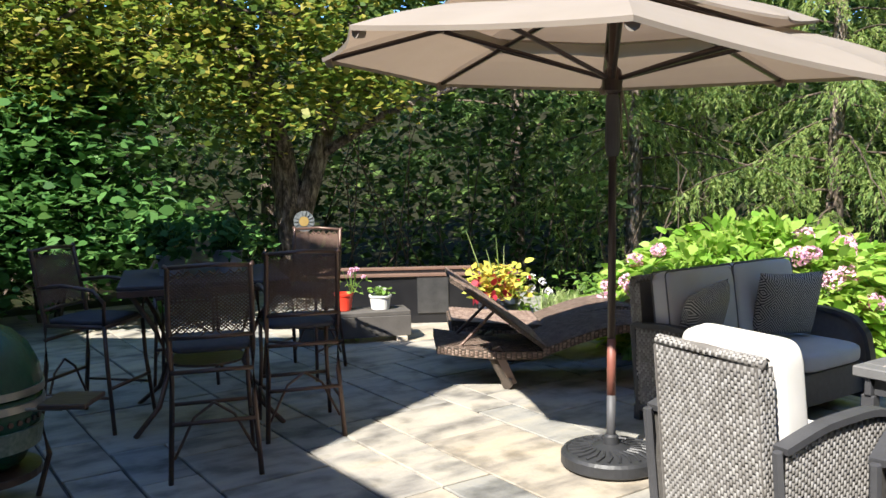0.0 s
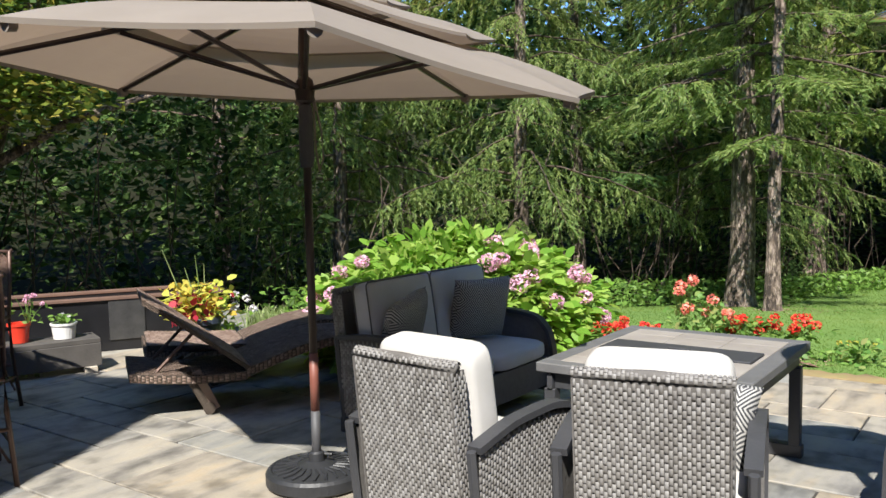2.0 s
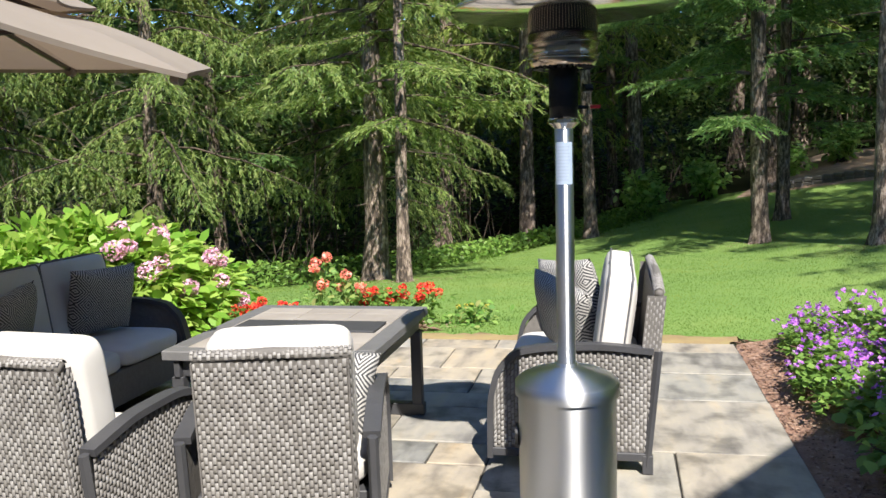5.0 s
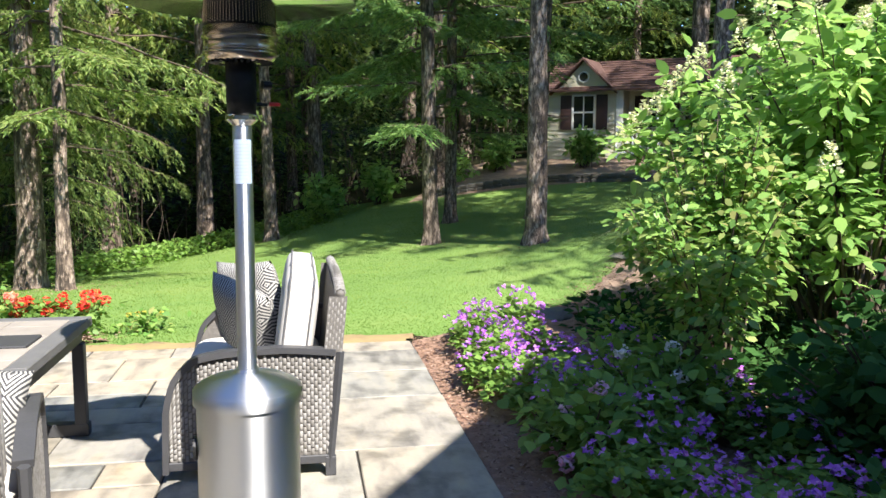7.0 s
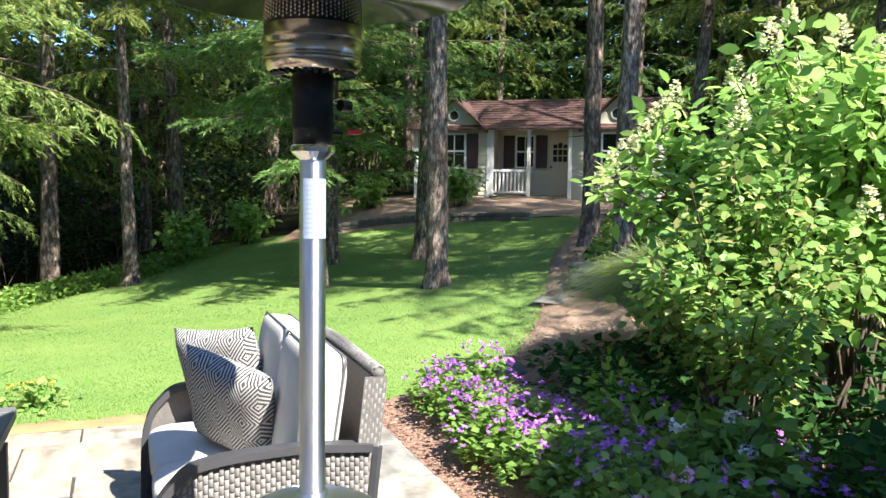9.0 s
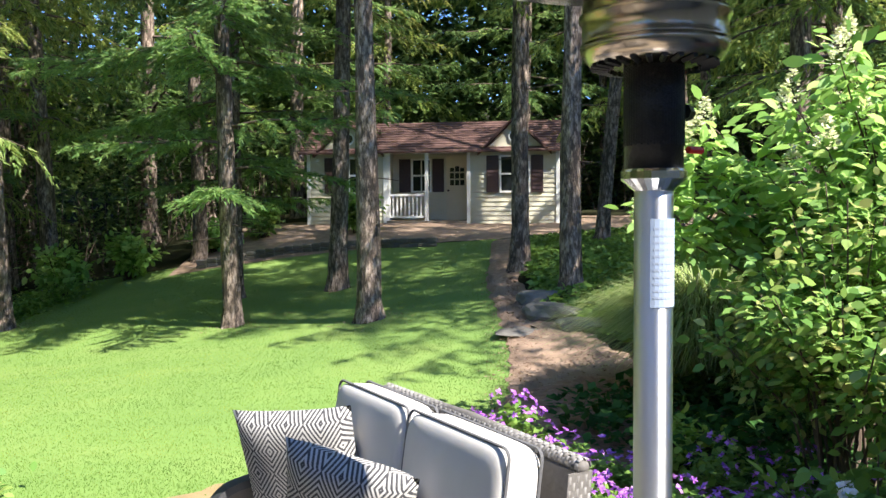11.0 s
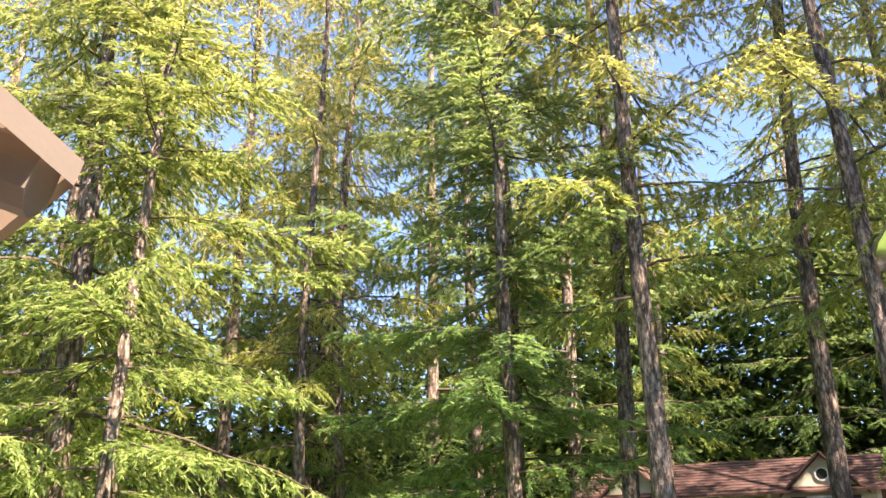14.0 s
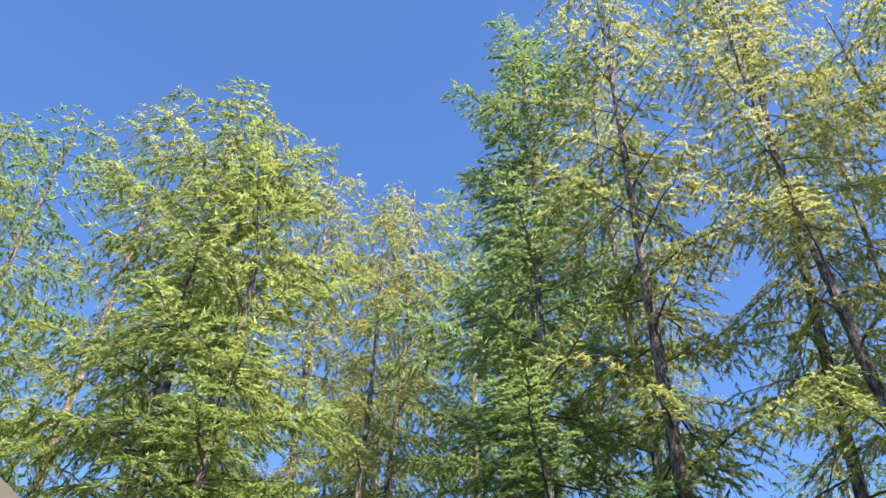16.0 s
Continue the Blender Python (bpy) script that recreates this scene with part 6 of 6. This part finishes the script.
def ground_cover():
    rng = np.random.default_rng(95)
    n = 26000
    x, y = rng.uniform(9.0, 20, n), rng.uniform(-2.2, 2.2, n)
    k = (y < np.interp(x, [9, 10.4, 12, 14], [.9, 1.6, 2.1, 2.2])); x, y = x[k], y[k]
    z = ground_z(x, y) + rng.uniform(.02, .16, len(x))
    v, f = leaves(rng, np.stack([x, y, z], 1), .10, .7, .7)
    tagged(npmesh("ground_cover", v, f, M_GERA), "low green ground cover beside the path", "ground cover", kind="stuff")
    n = 9000
    t = rng.uniform(0, 1, n)
    x = np.interp(t, [0, .35, .6, 1], [2.0, 8.5, 14.5, 19.5]) + rng.normal(size=n) * .3
    y = np.interp(t, [0, .35, .6, 1], [11.8, 11.9, 13.4, 12.6]) + rng.normal(size=n) * .45
    z = ground_z(x, y) + rng.uniform(.02, .5, n) ** 1.3
    v, f = leaves(rng, np.stack([x, y, z], 1), .11, .6, .5)
    tagged(npmesh("woodland_weeds", v, f, M_GERA), "light green weeds along the edge of the woods", "weeds", kind="stuff")
    n = 9000
    u, w = rng.uniform(2.6, 7.0, n), rng.uniform(2.2, 5.0, n)
    x, y = U.x * u + V.x * w, U.y * u + V.y * w
    z = ground_z(x, y) + .05 + rng.uniform(.0, .32, n)
    v, f = leaves(rng, np.stack([x, y, z], 1), .09, .65, .6)
    # shade of the bed is put into this dark leaf colour
    tagged(npmesh("bed_greenery", v, f, M_DARKLEAF), "low leafy greenery filling the shaded bed", "plants", kind="stuff")
ground_cover()

def chips():
    """Bark chips, twigs and dry needles strewn over beds, path and turf edge."""
    rng = np.random.default_rng(97)
    n = 5200
    u, w = rng.uniform(2.4, 6.9, n), .91 + rng.exponential(.45, n)
    x, y = U.x * u + V.x * w, U.y * u + V.y * w
    n2 = 3600
    t, s = rng.uniform(0, 1, n2), rng.uniform(.05, .95, n2)
    px = 7.8 + 6.2 * t ** 1.4
    x = np.r_[x, px]; y = np.r_[y, np.interp(px, [7.8, 9.2, 10.4, 12, 14], [.8, 1.3, 1.7, 2.2, 2.4]) * (1 - s) + 2.5 * s]
    n3 = 1500
    a = rng.uniform(-3.6, -1.6, n3)
    x = np.r_[x, U.x * 7.2 + V.x * a + rng.normal(size=n3) * .12]; y = np.r_[y, U.y * 7.2 + V.y * a + rng.normal(size=n3) * .12]
    z = ground_z(x, y) + .055 + rng.uniform(0, .015, len(x))
    for tx, ty in ((12.89, 4.42), (13.93, 6.78), (16.39, 5.62), (8.4, 10.4), (7.8, 9.0), (15.9, 11.8)):
        d = rng.normal(size=(420, 2)) * (.42, .34)
        px, py = tx + d[:, 0], ty + d[:, 1] - .1
        x, y = np.r_[x, px], np.r_[y, py]
        z = np.r_[z, ground_z(px, py) + .012 + rng.uniform(0, .012, 420)]
    px = rng.uniform(7.2, 14.5, 1600)
    py = np.interp(px, [6.85, 8.0, 9.9, 11.6, 14.6], [2.85, 2.42, 2.35, 2.55, 2.75]) + rng.normal(size=1600) * .13
    x, y = np.r_[x, px], np.r_[y, py]
    z = np.r_[z, ground_z(px, py) + .035 + rng.uniform(0, .015, 1600)]
    v, f = leaves(rng, np.stack([x, y, z], 1), .024, .4, .92)
    tagged(npmesh("bark_chips", v, f, leafy("chip_bark", [(.11, .06, .042), (.19, .115, .08), (.28, .185, .135), (.36, .26, .20)], 0, .9, .1)), "reddish bark chips and litter strewn over bed and path", "mulch", kind="stuff")
chips()

M_ROCK = pbr("grey_fieldstone", [(.06, .057, .05), (.12, .112, .10), (.20, .185, .165)], 4, .9, .8, fine=22)
def rock(x, y, sx, sy, sz, seed, label="rough grey fieldstone edging the path"):
    bm = bmesh.new(); bmesh.ops.create_icosphere(bm, subdivisions=3, radius=1)
    for v in bm.verts:
        q = v.co * 1.3 + Vector((seed * 3.1, seed, 0))
        v.co *= 1 + .28 * noise.noise(q) + .1 * noise.noise(q * 3)
        v.co = Vector((v.co.x * sx, v.co.y * sy, max(-.6, min(v.co.z, .75)) * sz))
    ob = part("rock", bm, M_ROCK)
    ob.matrix_world = pose(x, y, gz(x, y) + sz * .3, 0, 0, seed * 37)
    tagged(ob, label, "rock", "path stones")
for i, (x, y, a, b, c) in enumerate(((11.0, 1.95, .42, .26, .17), (10.35, 1.6, .30, .2, .13), (11.9, 2.05, .3, .22, .15), (10.5, 2.3, .36, .24, .05), (7.35, 2.35, .2, .14, .12))):
    rock(x, y, a, b, c, i + 1)
M_WALLSTONE = M_ROCK
def low_wall():
    e = empty("stone_edging", "low dry-laid stone edging before the shed garden", "wall")
    rng = random.Random(6)
    for k in range(26):
        t = k / 25
        x, y = 20.6 + .6 * math.sin(t * 3), 9.8 - t * 5.5
        for r in range(2):
            bm = boxed(-.1, -.14 + rng.uniform(0, .03), 0, .1, .12, .11, bev=.02)
            ob = part("stone", bm, M_WALLSTONE, e)
            ob.matrix_local = pose(x, y, gz(x, y) - .02 + r * .115, 0, 0, rng.uniform(-8, 8))
low_wall()

# ---- lounger, planters, pots and grill ----
M_BROWNW = leafy("brown_wicker", [(.13, .085, .065), (.20, .14, .11), (.27, .20, .16)], 0.0, .6, .3)
M_BROWNC = pbr("brown_wicker_core", [(.04, .03, .022), (.08, .06, .045)], 30, .8, .3)
def lounger(m, label, up=True):
    e = empty("chaise_lounge", label, "lounger", m)
    W = .66
    def slab(name, prof, th=.05):
        x, z = np.array([p[0] for p in prof]), np.array([p[1] for p in prof])
        bm = bmesh.new()
        rings = []
        for px, pz in prof:
            rings.append([bm.verts.new((px, s, pz + o)) for s, o in ((-W / 2, 0), (W / 2, 0), (W / 2, -th), (-W / 2, -th))])
        for a, b in zip(rings, rings[1:]):
            for k in range(4):
                bm.faces.new((a[k], a[(k + 1) % 4], b[(k + 1) % 4], b[k]))
        bm.faces.new(rings[0]); bm.faces.new(rings[-1][::-1])
        bmesh.ops.recalc_face_normals(bm, faces=bm.faces)
        ob = part(name, bm, M_BROWNC, e)
        L = np.linspace(0, 1, len(x))
        def top(s, t):
            return np.stack([np.interp(t, L, x), (s - .5) * W, np.interp(t, L, z) + .002], 1)
        weave(top, 26, int(len(x) * 5), M_BROWNW, "top_weave", ob, .005)
        def side(s, t):
            return np.stack([np.interp(s, L, x), np.full_like(s, -W / 2 - .002), np.interp(s, L, z) - th * (1 - t)], 1)
        weave(side, int(len(x) * 6), 3, M_BROWNW, "edge_weave", ob, .004)
    slab("frame", [(0, .33), (.2, .30), (.45, .275), (.75, .27)], .055)
    slab("seat", [(.75, .29), (.95, .36), (1.15, .42), (1.35, .45), (1.55, .44), (1.75, .41), (1.95, .385)], .06)
    if up:
        slab("backrest", [(.78, .30), (.60, .44), (.42, .58), (.25, .71), (.10, .81)], .035)
        for s in (-.22, .22):
            bm = bmesh.new(); tube(bm, [(.18, s, .31), (.42, s, .55)], .012, 6); part("prop", bm, M_IRON, e)
    else:
        slab("backrest", [(.75, .31), (.5, .32), (.25, .34), (.02, .36)], .035)
    for s in (-.27, .27):
        for x0, x1 in ((.36, .50), (1.55, 1.72)):
            bm = bmesh.new(); tube(bm, [(x0, s, .30), (x1, s, .03)], .03, 8); tube(bm, [(x1, s - .02, .03), (x1, s + .02, .03)], .03, 10)
            part("leg", bm, M_BROWNC, e)
        part("leg", boxed(-.035, -.02, 0, .035, .02, .30), M_BROWNW, e).matrix_local = pose(.54, s, .025, 0, -24, 0)
        bm = bmesh.new(); tube(bm, [(.50, s - .035, .04), (.50, s + .035, .04)], .04, 14); part("wheel", bm, M_BROWNC, e)
lounger(pose(-.10, 6.18, 0, 0, 0, 3), "brown wicker chaise lounge with its back raised")
lounger(pose(.0, 7.0, 0, 0, 0, 2), "brown wicker chaise lounge lying flat in shade", False)

def planter_box():
    m = pbr("weathered_box", [(.05, .045, .04), (.10, .09, .08)], 7, .85, .4)
    cap = pbr("brown_cap", [(.10, .055, .04), (.17, .10, .07)], 7, .7, .2)
    light = pbr("block", [(.4, .34, .26), (.5, .44, .35)], 9, .9, .2)
    M_GLOSS = pbr("black_gloss", [(.006, .006, .007), (.016, .016, .018)], 9, .3, .15)
    e = empty("planter_bench", "low dark plank bench on pale blocks holding pots", "bench", pose(-.78, 7.72, 0, 0, 0, 14))
    for k in range(2):
        part("plank", boxed(-.60, -.16 + k * .17, .24, .42, -.16 + k * .17 + .16, .28), m, e)
    part("front_board", boxed(-.60, -.17, .05, .42, -.14, .24), m, e)
    for x in (-.5, .28):
        part("block", boxed(x, -.2, 0, x + .1, .12, .05), light, e, "pale wooden block")
    e = empty("raised_planter", "long black raised planter with a brown rim", "planter", pose(-.3, 8.85, 0, 0, 0, 4))
    for q in ((-1.0, -.3, 1.0, -.25), (-1.0, .25, 1.0, .3), (-1.0, -.25, -.95, .25), (.95, -.25, 1.0, .25)):
        part("side_panel", boxed(q[0], q[1], -.02, q[2], q[3], .48), M_GLOSS, e)
    for q in ((-1.03, -.33, 1.03, -.24), (-1.03, .24, 1.03, .33), (-1.03, -.24, -.94, .24), (.94, -.24, 1.03, .24)):
        part("rim", boxed(q[0], q[1], .48, q[2], q[3], .51), cap, e)
    part("corner_plate", boxed(-.02, -.318, .10, .30, -.302, .47), pbr("grey_plate", [(.03, .03, .032), (.09, .088, .085)], 9, .3, .1, metal=.3), e)
    part("soil", boxed(-.95, -.25, .3, .95, .25, .42, bev=0), M_MULCH, e)
planter_box()
def pot(name, label, x, y, z, r0, r1, h, mat):
    e = empty(name, label, "pot", pose(x, y, z))
    bm = bmesh.new(); lathe(bm, [(r0, 0), (r1 * .97, h * .85), (r1 * 1.06, h * .87), (r1 * 1.06, h), (r1 * .92, h), (r1 * .9, h * .86)], 24); part("shell", bm, mat, e, smooth=False)
    bm = bmesh.new(); lathe(bm, [(r1 * .91, h * .84), (.001, h * .86)], 20); part("soil", bm, M_MULCH, e)
M_REDPOT = pbr("red_glaze", [(.55, .035, .02), (.68, .06, .03)], 8, .3, .05)
M_WHITEPOT = pbr("white_glaze", [(.66, .65, .62), (.76, .75, .72)], 8, .35, .05)
M_GREYPOT = pbr("grey_pot", [(.20, .21, .24), (.30, .31, .34)], 8, .7, .2)
M_BLUEPOT = pbr("blue_black_pot", [(.03, .04, .06), (.06, .075, .11)], 8, .3, .1)
pot("flower_pot", "small bright red pot on the plank bench", -.95, 7.70, .285, .065, .085, .16, M_REDPOT)
pot("flower_pot", "small white pot on the plank bench", -.62, 7.76, .285, .085, .10, .13, M_WHITEPOT)
tall_grass(-.96, 7.70, .12, .34, 50, 101, "thin green shoots growing in the red pot")
flower_plant("orchid", "pale pink flowers on thin stems in a pot", -.88, 7.72, .24, .12, M_GERA, .05, 30, 6, M_PINK, .02, .42, 102, 7)
flower_plant("succulent", "small grey-green plant in the white pot", -.62, 7.76, .10, .08, M_GERA, .05, 60, 2, M_WHITEF, .015, .40, 103, 6)
pot("flower_pot", "dark blue glazed pot with coleus", .47, 7.68, 0, .14, .19, .40, M_BLUEPOT)
e_col = flower_plant("coleus", "yellow and maroon coleus spilling over its pot", .45, 7.66, .34, .24, M_YELLOW, .085, 260, 0, M_MAROON, .03, .38, 104, 12)
_r = np.random.default_rng(105)
_c = np.stack([_r.normal(size=60) * .13, _r.normal(size=60) * .1 - .08, _r.uniform(.02, .24, 60)], 1)
npmesh("maroon_leaves", *leaves(_r, _c, .08, .6, .3, .3, oval=True), M_MAROON, e_col)
_c = np.stack([_r.normal(size=90) * .12 + .2, _r.normal(size=90) * .1, _r.uniform(-.12, .2, 90)], 1)
npmesh("trailing_leaves", *leaves(_r, _c, .08, .6, .4), M_HYD, e_col)
for k in range(7):
    npmesh("bloom", *floret_ball(_r, (.30 + .09 * _r.normal(), _r.normal() * .06 - .05, .10 + .09 * _r.normal()), .028, 40, .025), M_WHITEF, e_col)
_s = [(np.array([dx, 0, .2]), np.array([dx * 1.8 - .05, .02, .2 + h]), .008, .003) for dx, h in ((-.12, .42), (.03, .36), (.07, .28), (-.02, .25))]
npmesh("spikes", *sticks(_s), M_BLADE, e_col)
pot("flower_pot", "grey pot on the bar table", -1.78, 5.42, .915, .075, .09, .13, M_GREYPOT)
pot("flower_pot", "square-looking grey pot on the bar table", -1.45, 5.55, .915, .085, .095, .15, M_GREYPOT)
for i, (x, y) in enumerate(((-1.78, 5.42), (-1.45, 5.55))):
    flower_plant("herb", "leafy green herb in a grey pot", x, y, .26, .15, M_DARKLEAF, .075, 170, 0, M_RED, .03, 1.02, 110 + i, 10)
def garden_stake():
    e = empty("garden_stake", "glass flower disc on a thin metal garden stake", "garden ornament", pose(-1.42, 8.45, gz(-1.42, 8.45), 0, 0, 0))
    bm = bmesh.new(); tube(bm, [(0, 0, -.03), (0, 0, 1.0)], .006, 6); part("rod", bm, M_IRON, e)
    g = pbr("pale_glass", [(.07, .08, .08), (.17, .18, .18)], 20, .15, .1)
    y = pbr("yellow_glass", [(.20, .14, .05), (.32, .22, .08)], 20, .2, .1)
    bm = bmesh.new(); tube(bm, [(0, -.004, 1.10), (0, .006, 1.10)], .105, 24); part("disc", bm, g, e)
    bm = bmesh.new(); tube(bm, [(0, -.012, 1.10), (0, -.005, 1.10)], .05, 12); part("centre", bm, y, e)
    for k in range(14):
        a = 2 * math.pi * k / 14
        bm = bmesh.new(); tube(bm, [(.055 * math.cos(a), -.008, 1.10 + .055 * math.sin(a)), (.098 * math.cos(a), -.008, 1.10 + .098 * math.sin(a))], .007, 5); part("petal", bm, g, e)
garden_stake()
def kamado():
    gr = pbr("green_ceramic", [(.008, .05, .03), (.015, .075, .045)], 40, .25, .35, fine=160)
    st = pbr("worn_steel", [(.35, .32, .28), (.5, .47, .42)], 14, .4, .2, metal=.8)
    gl = pbr("speckled_ceramic", [(.05, .09, .06), (.35, .36, .28)], 45, .4, .3)
    e = empty("kamado_grill", "green ceramic egg-shaped charcoal grill with steel bands", "grill", pose(-2.23, 3.9, 0))
    bm = bmesh.new(); lathe(bm, [(.285, .555), (.288, .60), (.275, .68), (.235, .77), (.17, .84), (.09, .88), (.06, .885)], 40); part("dome", bm, gr, e, smooth=True)
    bm = bmesh.new(); lathe(bm, [(.06, .88), (.065, .93), (.075, .935), (.075, .95), (.02, .955)], 20); part("chimney_cap", bm, M_IRON, e)
    bm = bmesh.new(); lathe(bm, [(.15, .19), (.19, .22), (.245, .32), (.278, .44), (.285, .545)], 40); part("base", bm, gr, e, smooth=True)
    for z in (.49, .555):
        bm = bmesh.new(); lathe(bm, [(.284, z), (.295, z), (.295, z + .035), (.284, z + .035)], 40); part("band", bm, st, e)
    bm = bmesh.new(); lathe(bm, [(.26, .30), (.268, .30), (.285, .40), (.275, .40)], 40); part("lower_band", bm, gl, e)
    for k in range(7):
        a = -.9 + k * .16
        bm = bmesh.new(); tube(bm, [(.275 * math.cos(a), .275 * math.sin(a), .44), (.287 * math.cos(a), .287 * math.sin(a), .44)], .013, 8); part("vent_hole", bm, M_IRON, e)
    for k in range(4):
        a = .6 + math.pi / 2 * k
        bm = bmesh.new(); tube(bm, [(.26 * math.cos(a), .26 * math.sin(a), .42), (.30 * math.cos(a), .30 * math.sin(a), .2), (.24 * math.cos(a), .24 * math.sin(a), .0)], .014, 8); part("leg", bm, M_IRON, e)
    bm = bmesh.new(); lathe(bm, [(.245, .15), (.265, .15), (.265, .185), (.245, .185)], 32); part("cradle", bm, M_IRON, e)
    sh = part("side_shelf", boxed(.34, -.12, .50, .56, .12, .525), M_IRON, e)
    for y in (-.1, .1):
        bm = bmesh.new(); tube(bm, [(.28, y, .50), (.45, y, .498)], .008, 6); part("bracket", bm, st, e)
kamado()
